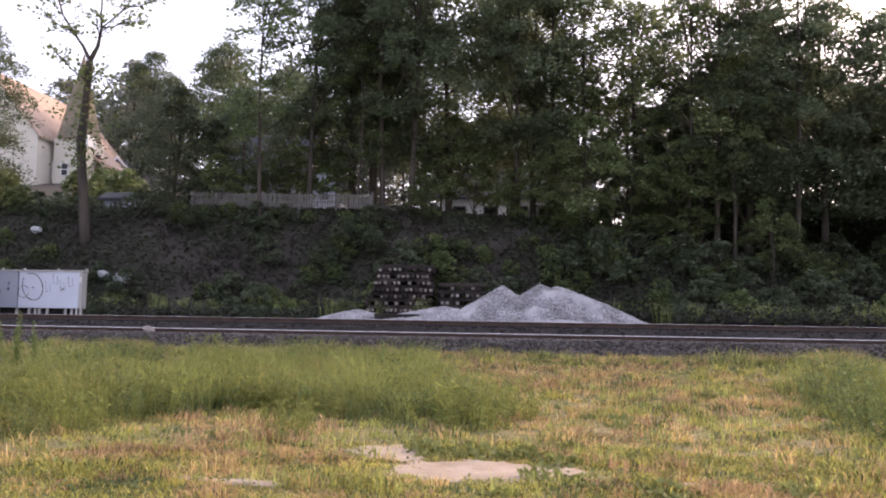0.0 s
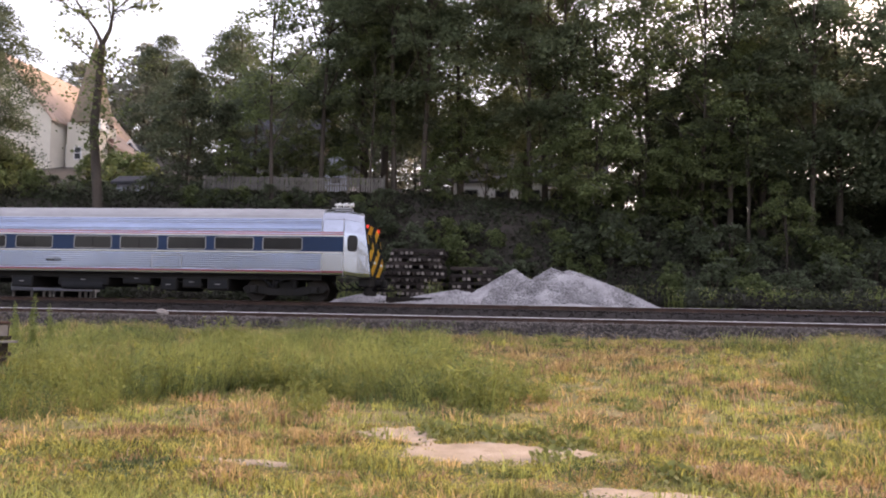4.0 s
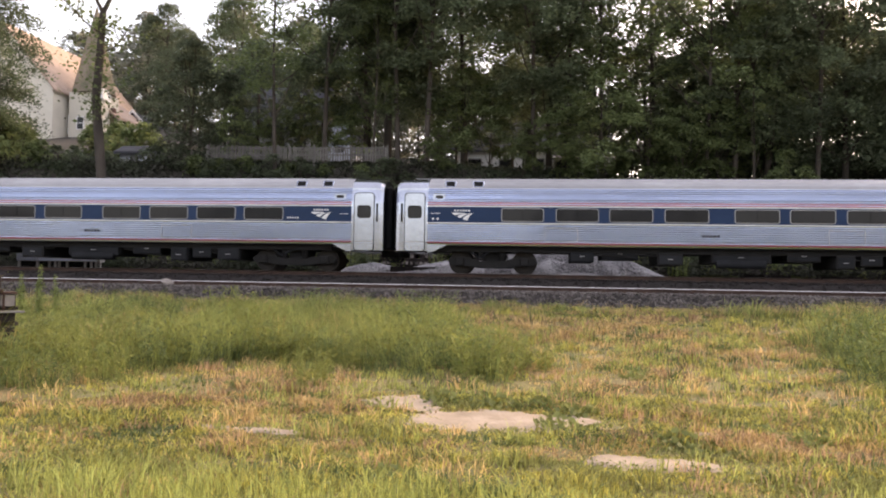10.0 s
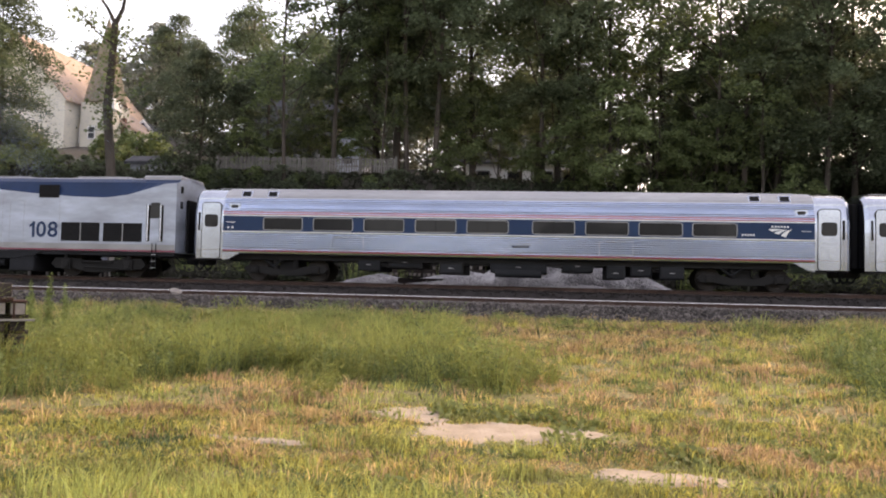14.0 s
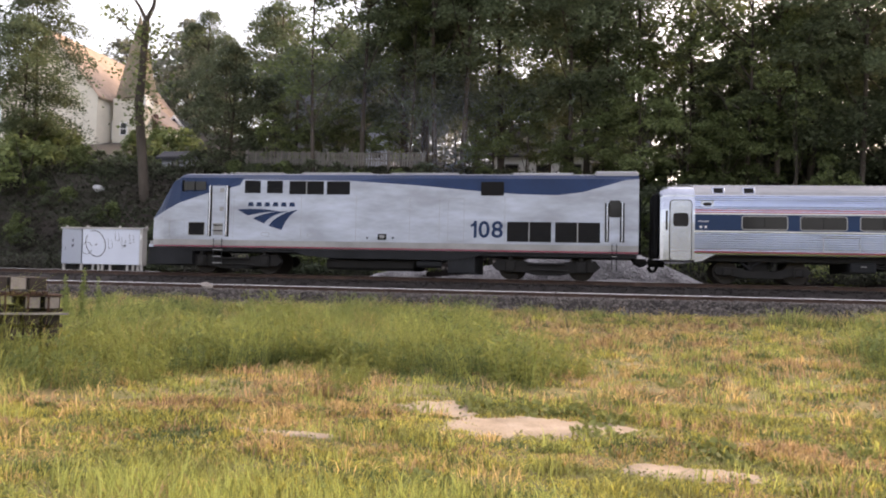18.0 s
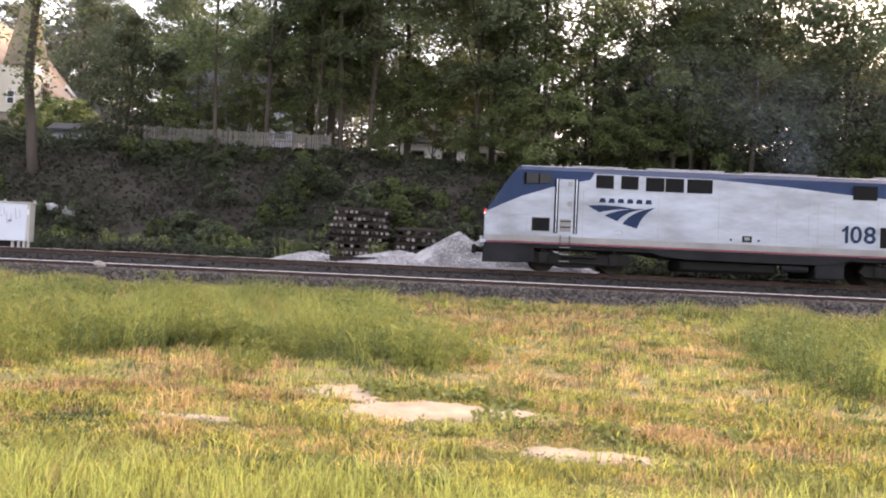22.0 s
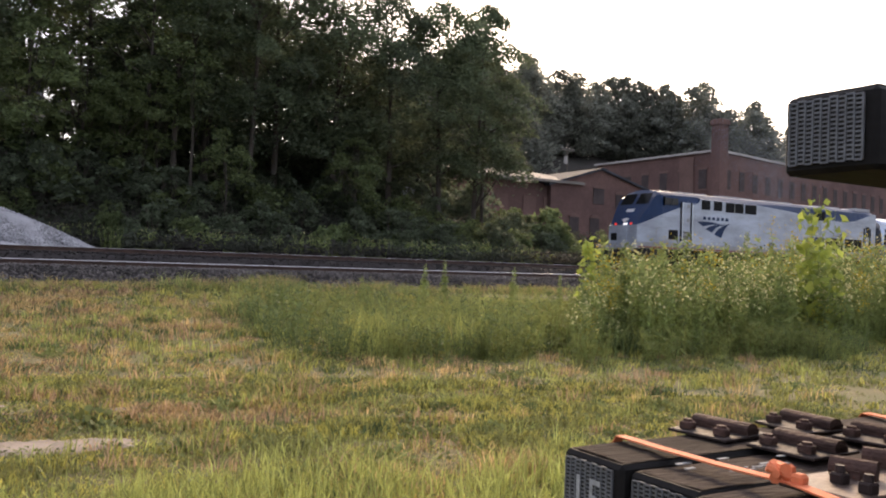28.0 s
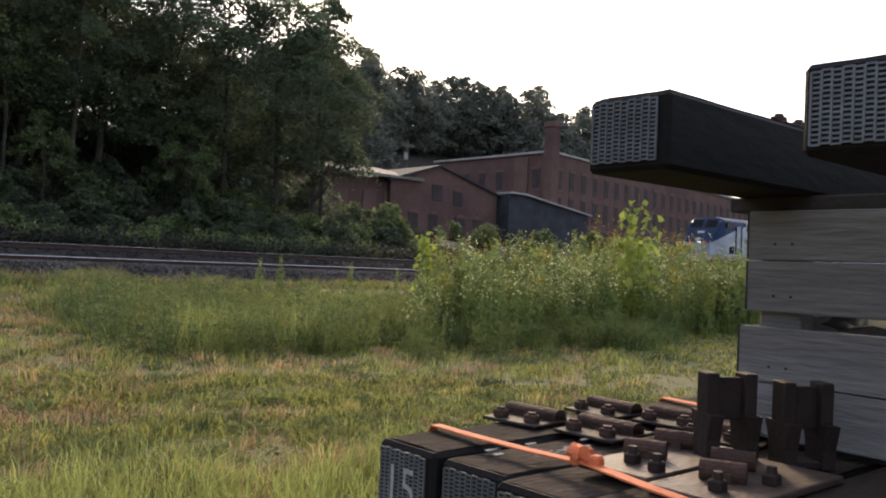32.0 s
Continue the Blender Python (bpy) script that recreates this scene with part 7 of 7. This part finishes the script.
def make_bare_tree():
    """A leaning, half-dead tree with a forked top and few leaves."""
    rnd = np.random.default_rng(3)
    r = thing("half_dead_tree", pose(-24.6, 44.5, ground(-24.6, 44.5)), "leaning half-dead tree with sparse leaves and forked top", "tree")
    verts, faces = [], []
    trunk = [(0, 0, -0.6), (-0.3, 0, 2.5), (-0.62, 0, 5.5), (-0.45, 0, 8.0), (-0.35, 0, 10.4)]
    limb_tubes(verts, faces, trunk, 0.3, 0.2, 10)
    ends = []
    for base, tip, w in (((-0.35, 0, 10.4), (-1.6, 0.3, 12.2), 0.13), ((-1.6, 0.3, 12.2), (-2.4, -0.2, 14.2), 0.08), ((-1.6, 0.3, 12.2), (-3.6, 0.6, 13.4), 0.06), ((-0.35, 0, 10.4), (0.4, -0.3, 12.2), 0.15), ((0.4, -0.3, 12.2), (0.1, 0.2, 14.4), 0.08), ((0.4, -0.3, 12.2), (1.6, 0.2, 13.6), 0.08), ((1.6, 0.2, 13.6), (2.8, 0.5, 14.0), 0.05), ((-0.45, 0, 8.0), (0.9, 0.4, 9.4), 0.06), ((-0.4, 0, 9.2), (-1.8, -0.5, 10.4), 0.06), ((0.4, -0.3, 12.2), (1.9, -0.6, 12.4), 0.05), ((-2.4, -0.2, 14.2), (-3.4, 0, 15.2), 0.04), ((0.1, 0.2, 14.4), (0.6, 0, 16), 0.05)):
        s, e = Vector(base), Vector(tip)
        n = s.lerp(e, 0.5) + Vector((rnd.normal() * 0.15, rnd.normal() * 0.15, -0.12))
        limb_tubes(verts, faces, [s, n, e], w, w * 0.45, 6)
        ends.append(e)
        for k in range(10):
            q = e + Vector((rnd.normal() * 0.7, rnd.normal() * 0.6, abs(rnd.normal()) * 0.5))
            limb_tubes(verts, faces, [n.lerp(e, rnd.uniform(0.3, 1)), q], 0.02, 0.008, 4)
            ends.append(q)
    link("trunk", mesh_np("trunk", verts, faces), M["bark"], r, smooth=True)
    pts = []
    for e in ends:
        for k in range(9):
            pts.append(e + Vector((rnd.normal() * 0.28, rnd.normal() * 0.28, rnd.normal() * 0.2)))
    for k in range(1100):
        h = rnd.uniform(4.2, 10.2)
        a, q = rnd.uniform(0, 6.28), abs(rnd.normal()) * (1.15 if 5.5 < h < 9 else 0.7)
        pts.append(Vector((-0.5 + q * math.cos(a), q * math.sin(a), h)))
    v, f = leaf_quads(np.array([tuple(p) for p in pts]), 0.13, rnd)
    link("foliage", mesh_np("foliage", v, f), M["leaf_light"], r)
    for x, y, z, s in ((-22.7, 43.0, 0, 0.32), (-21.6, 42.9, 0, 0.42), (-21.3, 43.1, 0, 0.2), (-27.6, 44.6, 0, 0.3)):
        bm = bmesh.new()
        bmesh.ops.create_icosphere(bm, subdivisions=2, radius=s)
        for vv in bm.verts:
            vv.co *= 1 + 0.55 * lift(vv.co.x * 6 + x, vv.co.y * 6, vv.co.z * 6)
            vv.co.z *= 0.7
        ob = tagged(part("plastic_sheet", bm, M["plastic"], None, "crumpled white plastic sheet caught on the bank"), category="litter")
        ob.matrix_world = pose(x, y, ground(x, y) + 0.35, 20, 10, 30)


def make_track_litter():
    """A pale rag caught on the siding's rail, and broken ties beyond the main track."""
    bm = bmesh.new()
    bmesh.ops.create_icosphere(bm, subdivisions=2, radius=0.22)
    for v in bm.verts:
        v.co *= 1 + 0.5 * lift(v.co.x * 5, v.co.y * 5, v.co.z * 5)
        v.co.z *= 0.6
    ob = tagged(part("pale_stone", bm, M["tie_end"], None, "pale lump of stone beside the rail"), category="stone")
    ob.matrix_world = pose(-13.7, 29.45, 1.17)
    for x, y, a in ((13.2, 38.6, 80), (14.6, 38.9, 60), (9.8, 38.8, 95), (20.4, 38.6, 85)):
        ob = tagged(part("loose_tie", boxed(-0.11, -1.1, 0, 0.11, 1.1, 0.16, 0.012), M["old_tie"], None, "old dark tie lying beside the main track"), category="railway tie")
        ob.matrix_world = pose(x, y, ground(x, y) - 0.02, 0, 0, a)


make_track_litter()
make_church()
make_houses()
make_factory()
make_cabinet()
make_tie_stacks()
make_bare_tree()


# ---- tie bundles close by ----
M["new_tie"] = material("fresh_creosoted_tie", (0.010, 0.009, 0.009), 0.75, 0, 0.4, 3, 45, 0.2, stretch=(0.25, 1, 1), obj=0.2, spec=0.15)
M["tie_top"] = material("worn_tie_top", (0.058, 0.043, 0.036), 0.9, 0, 0.45, 5, 60, 0.6, stretch=(0.3, 1, 1), spec=0.1)
M["nail_plate"] = material("galvanised_nail_plate", (0.17, 0.175, 0.19), 0.6, 0.5, 0.25, 6, 50, 0.1)
M["rust"] = material("rusty_steel", (0.082, 0.044, 0.034), 0.8, 0.3, 0.4, 8, 60, 0.4, obj=0.2)
M["rust_dark"] = material("dark_rusty_steel", (0.034, 0.021, 0.018), 0.7, 0.3, 0.3, 8, 60, 0.2)
M["plate_steel"] = material("worn_plate_steel", (0.115, 0.082, 0.068), 0.55, 0.4, 0.35, 7, 60, 0.2)
M["strap"] = material("orange_strap", (0.72, 0.19, 0.08), 0.75, 0, 0.12, 10, 80, 0.1)
M["board"] = material("weathered_grey_board", (0.27, 0.255, 0.245), 0.9, 0, 0.4, 5, 70, 0.5, stretch=(1, 0.12, 1), color2=(0.15, 0.135, 0.13))
M["board_end"] = material("dark_board_end", (0.055, 0.045, 0.04), 0.9, 0, 0.3, 4, 40, 0.3)
M["cloth"] = material("grey_green_tarp", (0.13, 0.15, 0.13), 0.8, 0, 0.25, 5, 30, 0.3)
M["chalk"] = material("white_chalk", (0.33, 0.33, 0.33), 0.9, 0, 0.3, 20, 90, 0.1)


def nail_plate(parent, x, y0, y1, z0, z1):
    """A pressed steel plate on a tie's end: a grid of small raised teeth rows."""
    p = part("nail_plate", boxed(x - 0.004, y0, z0, x + 0.002, y1, z1), M["under"], parent, "galvanised pressed nail plate")
    bm = bmesh.new()
    nz, ny = 14, 9
    for j in range(ny + 1):
        y = y0 + (y1 - y0) * j / ny
        box(bm, x - 0.008, y - 0.0022, z0, x - 0.003, y + 0.0022, z1)
    for i in range(nz + 1):
        z = z0 + (z1 - z0) * i / nz
        for j in range(ny):
            ya = y0 + (y1 - y0) * j / ny
            o = 0.25 * (z1 - z0) / nz * (j % 2)
            box(bm, x - 0.007, ya, z - 0.0022 + o, x - 0.003, ya + (y1 - y0) / ny, z + 0.0018 + o)
    part("tooth_grid", bm, M["nail_plate"], p)


def near_tie(parent, x, y0, z0, long=2.6, w=0.225, h=0.178, plates=True, top="tie_top", turn=0.0):
    bm = boxed(x, y0, z0, x + long, y0 + w, z0 + h, 0.011)
    for v in bm.verts:
        v.co.z += 0.004 * lift(v.co.x * 2, v.co.y * 9, 1)
    ob = part("tie", bm, M["new_tie"], parent)
    bm = bmesh.new()
    n = 26
    rows = [[bm.verts.new((x + 0.02 + (long - 0.04) * i / n, y0 + 0.014 + (w - 0.028) * j / 5, z0 + h + 0.0025 + 0.003 * lift(i * 0.9, j * 0.8, y0 * 9))) for j in range(6)] for i in range(n + 1)]
    for a, b in zip(rows, rows[1:]):
        for j in range(5):
            bm.faces.new((a[j], b[j], b[j + 1], a[j + 1]))
    part("worn_top", bm, M[top], ob, "worn brown tie top")
    if plates:
        nail_plate(ob, x, y0 + 0.028, y0 + w - 0.02, z0 + 0.02, z0 + h - 0.018)
    return ob


def rail_clip(x, y, z, turn=0.0, long=0.19):
    """A tie plate with a rolled shoulder and two square-headed bolts."""
    r = thing("tie_plate", pose(x, y, z, 0, 0, turn), "rusty steel tie plate with rolled shoulder and bolts", "tie plate", "tie plates on the bundle")
    r.scale = (0.82, 1.0, 0.55)
    part("plate", boxed(-0.10, -0.10, 0, 0.16, 0.10, 0.018, 0.004), M["rust_dark"], r)
    bm = bmesh.new()
    tube(bm, (0.06, -long / 2, 0.045), (0.06, long / 2, 0.045), 0.033, 0.033, 14)
    box(bm, 0.03, -long / 2, 0.015, 0.10, long / 2, 0.045)
    part("rolled_shoulder", bm, M["rust"], r)
    for dy in (-0.055, 0.06):
        bm = boxed(-0.068, dy - 0.02, 0.016, -0.028, dy + 0.02, 0.058, 0.005)
        tube(bm, (-0.048, dy, 0.05), (-0.048, dy, 0.07), 0.016, 0.014, 10)
        part("bolt", bm, M["rust"], r)
    return r


def bracket(x, y, z, turn):
    """A standing joint bracket: two flanges and a web above two splayed feet."""
    r = thing("steel_bracket", pose(x, y, z, 0, 0, turn), "dark rusty H-shaped steel bracket standing on the ties", "bracket", "brackets on the bundle")
    r.scale = (0.70, 0.70, 0.77)
    for s in (-1, 1):
        part("flange", boxed(s * 0.07 - 0.022, -0.045, 0.13, s * 0.07 + 0.022, 0.045, 0.27, 0.004), M["rust_dark"], r)
        part("foot", extrude([(-0.06, 0.0), (0.05, 0.0), (0.06, 0.085), (0.085, 0.14), (-0.085, 0.14), (-0.06, 0.06)], s * 0.07 - 0.024, s * 0.07 + 0.024), M["rust_dark"], r)
    part("web", boxed(-0.05, -0.012, 0.12, 0.05, 0.012, 0.255, 0.003), M["rust_dark"], r)
    part("sole", boxed(-0.095, -0.05, 0, 0.095, 0.05, 0.02, 0.003), M["rust_dark"], r)


def strap_band(name, pts, w, label):
    bm = bmesh.new()
    rows = []
    for i, p in enumerate(pts):
        p = Vector(p)
        d = (Vector(pts[min(i + 1, len(pts) - 1)]) - Vector(pts[max(i - 1, 0)])).normalized()
        s = d.cross(Vector((0, 0, 1)))
        s = s.normalized() if s.length > 0.05 else Vector((1, 0, 0))
        up = s.cross(d).normalized() * 0.004
        rows.append([bm.verts.new(p + s * w / 2), bm.verts.new(p - s * w / 2), bm.verts.new(p - s * w / 2 + up), bm.verts.new(p + s * w / 2 + up)])
    for a, b in zip(rows, rows[1:]):
        for k in range(4):
            bm.faces.new((a[k], a[(k + 1) % 4], b[(k + 1) % 4], b[k]))
    bmesh.ops.recalc_face_normals(bm, faces=bm.faces)
    return tagged(part(name, bm, M["strap"], None, label), category="strap")


def make_near_bundle():
    r = thing("tie_bundle", Matrix(), "bundle of new black creosoted railway ties with nail-plated ends", "tie bundle")
    xs = [1.55, 1.57, 1.53, 1.56, 1.54, 1.57, 1.55]
    for layer in range(5):
        z = 0.862 - 0.205 * layer
        for k in range(7):
            y = 1.83 - 0.225 - 0.229 * k
            near_tie(r, xs[(k + 2 * layer) % 7] + (0.0 if layer == 0 else 0.02), y, z - (0.012 if k in (1, 2) and layer == 0 else 0), plates=layer < 2 and k < 4)
        if layer < 4:
            for x in (1.9, 3.6):
                part("spacer", boxed(x, 0.24, z - 0.027, x + 0.09, 1.82, z - 0.0), M["board_end"], r)
    cu = bpy.data.curves.new("mark", "FONT")
    cu.body, cu.size, cu.extrude = "15", 0.15, 0.001
    tmp = new("mark", cu)
    me = bpy.data.meshes.new_from_object(tmp.evaluated_get(bpy.context.evaluated_depsgraph_get()))
    bpy.data.objects.remove(tmp)
    num = link("chalk_mark", me, M["chalk"], r, "white number 15 painted on a tie end")
    num.matrix_local = pose(1.539, 1.785, 0.885, 90, 0, -90) @ Matrix.Diagonal((0.85, 1, 1, 1))
    for x, y, t in ((2.06, 1.78, 6), (2.40, 1.75, -4), (2.10, 1.53, 3), (2.45, 1.52, 8), (2.36, 1.31, 6), (2.62, 1.30, 2)):
        rail_clip(x, y, 1.047, t)
    for x0, x1, y0, y1, stubs, bolts in ((1.735, 2.21, 1.115, 1.305, ((1.91, 1.24), (2.08, 1.27)), ((1.83, 1.22), (1.81, 1.14))), (1.70, 2.16, 0.875, 1.095, ((2.00, 1.06), (1.87, 1.01)), ((1.78, 0.97), (1.93, 0.93)))):
        p = thing("steel_baseplate", Matrix(), "flat grey-brown steel base plate with short ribs and bolts", "steel plate", "base plates on the bundle")
        part("plate", boxed(x0, y0, 1.048, x1, y1, 1.064, 0.003), M["plate_steel"], p)
        for a, b in stubs:
            bm = tubed((a - 0.02, b + 0.045, 1.084), (a + 0.02, b - 0.045, 1.084), 0.024, 0.024, 14)
            box(bm, a - 0.022, b - 0.03, 1.062, a + 0.022, b + 0.03, 1.084)
            part("rib", bm, M["rust"], p, "short rusty half-round rib")
        for a, b in bolts:
            bm = boxed(a - 0.016, b - 0.016, 1.062, a + 0.016, b + 0.016, 1.088, 0.004)
            tube(bm, (a, b, 1.086), (a, b, 1.104), 0.012, 0.010, 10)
            part("bolt", bm, M["rust_dark"], p)
    bracket(2.10, 1.14, 1.064, -35)
    bracket(2.24, 1.015, 1.049, -35)
    pts = [(1.74, 1.838, 0.75), (1.74, 1.838, 1.03), (1.74, 1.82, 1.056), (1.725, 1.66, 1.058), (1.72, 1.45, 1.060), (1.71, 1.25, 1.068), (1.65, 1.05, 1.070), (1.62, 0.70, 1.055), (1.60, 0.32, 1.053)]
    strap_band("tie_strap", pts, 0.033, "bright orange plastic strap tied over the bundle")
    strap_band("tie_strap", [(2.85, 1.838, 0.7), (2.85, 1.836, 1.03), (2.85, 1.82, 1.052), (2.80, 1.5, 1.054), (2.75, 1.0, 1.054)], 0.042, "bright orange plastic strap tied over the bundle")
    bm = bmesh.new()
    for k in range(5):
        a, b = rng.uniform(-0.05, 0.05, 3), rng.uniform(-0.05, 0.05, 3)
        tube(bm, (1.715 + a[0] * 0.7, 1.27 + a[1] * 0.7, 1.088 + a[2] * 0.3), (1.715 + b[0] * 0.7, 1.27 + b[1] * 0.7, 1.088 + b[2] * 0.3), 0.010, 0.013, 7)
    box(bm, 1.70, 1.22, 1.066, 1.73, 1.25, 1.092, 0.006)
    tagged(part("strap_knot", bm, M["strap"], None, "knotted orange strap end with its buckle"), category="strap")
    bm = bmesh.new()
    for k in range(14):
        x, y = rng.uniform(1.62, 2.0), rng.uniform(1.42, 1.56)
        box(bm, x, y, 1.046, x + rng.uniform(0.01, 0.05), y + rng.uniform(0.003, 0.012), 1.0485)
    tagged(part("chalk_streak", bm, M["chalk"], r, "chalk streaks on the tie top"), kind="stuff")
    # crate on the bundle, ties on the crate
    c = thing("plank_crate", Matrix(), "weathered grey plank crate holding a tarp", "crate")
    x, y1, y0 = 2.42, 1.28, -0.62
    for i, (z0, z1) in enumerate(((1.415, 1.558), (1.561, 1.70), (1.065, 1.215), (1.218, 1.372))):
        dx = 0.012 if z0 > 1.4 else 0.0
        b = part("board", boxed(x + dx, y0, z0, x + dx + 0.04, y1 + (0.0 if z0 > 1.4 else 0.012), z1, 0.003), M["board"], c, "weathered grey board")
        part("board_end", boxed(x + dx + 0.002, y1 + (0.0 if z0 > 1.4 else 0.012), z0 + 0.002, x + dx + 0.05, y1 + (0.006 if z0 > 1.4 else 0.018), z1 - 0.002), M["board_end"], b)
        for yy in (1.20, 1.15, 0.55, 0.50):
            part("nail", tubed((x + dx - 0.002, yy, z0 + 0.045), (x + dx + 0.004, yy, z0 + 0.045), 0.004, 0.004, 8), M["rust_dark"], b)
    part("post", boxed(x + 0.055, y1 - 0.14, 1.042, x + 0.13, y1 - 0.02, 1.70, 0.004), M["board"], c)
    part("post", boxed(x + 0.055, y0 + 0.02, 1.042, x + 0.13, y0 + 0.14, 1.70, 0.004), M["board"], c)
    part("back_board", boxed(3.60, y0, 1.065, 3.64, y1, 1.70, 0.004), M["board"], c)
    for yy in (y0, y1 - 0.03):
        part("side_board", boxed(x + 0.13, yy, 1.065, 3.60, yy + 0.03, 1.40, 0.004), M["board"], c)
    part("floor_board", boxed(x + 0.05, y0, 1.044, 3.60, y1 - 0.05, 1.065), M["board_end"], c)
    bm = bmesh.new()
    n = 24
    rows = [[bm.verts.new((x + 0.15 + 1.2 * i / n, y0 + 0.1 + (y1 - y0 - 0.25) * j / n, 1.42 + 0.06 * lift(i * 0.5, j * 0.5, 4) + 0.03 * lift(i * 1.3, j * 1.3, 7) - 0.35 * max(0, 0.12 - i / n))) for j in range(n + 1)] for i in range(n + 1)]
    for a, b in zip(rows, rows[1:]):
        for j in range(n):
            bm.faces.new((a[j], b[j], b[j + 1], a[j + 1]))
    bmesh.ops.solidify(bm, geom=bm.faces[:], thickness=0.01)
    tagged(part("tarp", bm, M["cloth"], None, "crumpled grey-green tarp inside the crate", True), category="tarp")
    for xx in (2.46, 3.5):
        tagged(part("dunnage_beam", boxed(xx, -0.6, 1.70, xx + 0.1, 1.36, 1.742, 0.004), M["board_end"], None, "dark timber spacer between the crate and ties"), category="timber")
    u = thing("upper_tie_bundle", Matrix(), "black nail-plated ties lying across the plank crate", "tie bundle")
    for xx, yy in ((1.755, 1.105), (1.74, 0.575), (1.77, 0.06), (1.75, -0.4)):
        near_tie(u, xx, yy, 1.742, 2.6, 0.225, 0.176)
    rail_clip(2.45, 1.22, 1.925, 90, 0.26)
    # stack of ties by the tall grass
    s = thing("tie_bundle", pose(-7.68, 11.5, 0, 0, 0, 40) @ pose(7.68, -11.5, 0), "stack of old ties with rusty plates in tall grass", "tie bundle")
    rnd = np.random.default_rng(2)
    for layer in range(5):
        for k in range(8):
            x = -7.68 - 0.215 - 0.262 * k
            z = 0.985 - 0.235 * layer
            if layer == 0 and k in (2,):
                continue
            t = part("tie", boxed(x, 11.5 + rnd.uniform(-0.04, 0.04), z, x + 0.225, 14.1, z + 0.18, 0.01), M["old_tie"], s)
            part("sawn_end", boxed(x + 0.02, 11.44, z + 0.01, x + 0.205, 11.47, z + 0.17), M["tie_end"] if layer == 0 and rnd.uniform() < 0.8 else M["old_tie"], t)
        part("spacer", boxed(-9.8, 11.7, z - 0.055, -7.6, 11.8, z, 0.004), M["board_end"], s)
        part("spacer", boxed(-9.8, 13.4, z - 0.055, -7.6, 13.5, z, 0.004), M["board_end"], s)
    part("base_board", boxed(-9.0, 11.36, 0.90, -7.56, 11.46, 0.93, 0.004), M["board"], s)
    part("cover_board", boxed(-9.9, 11.44, 1.17, -7.66, 12.0, 1.20, 0.004), M["rust"], s, "rusty cover plate")
    for x in (-8.98, -8.62, -8.36, -8.10):
        dark = x in (-8.62, -8.10)
        t = part("tie", boxed(x, 11.5, 1.26, x + 0.235, 14.1, 1.45, 0.01), M["old_tie"], s)
        if not dark:
            part("sawn_end", boxed(x + 0.02, 11.47, 1.27, x + 0.215, 11.502, 1.44), M["tie_end"], t)
    bm = bmesh.new()
    for k in range(22):
        xx = -9.7 + 0.085 * k
        box(bm, xx, 11.42, 1.20, xx + 0.07, 11.75, 1.225 + rnd.uniform(0, 0.03), 0.004)
    part("packed_plate", bm, M["rust"], s, "row of rusty plates on the stack")
    for x in (-8.42, -8.12, -7.85):
        part("strap", boxed(x, 11.425, 0.93, x + 0.03, 11.44, 1.19), M["rust"], s, "rusty red steel strap")


make_near_bundle()


motions()
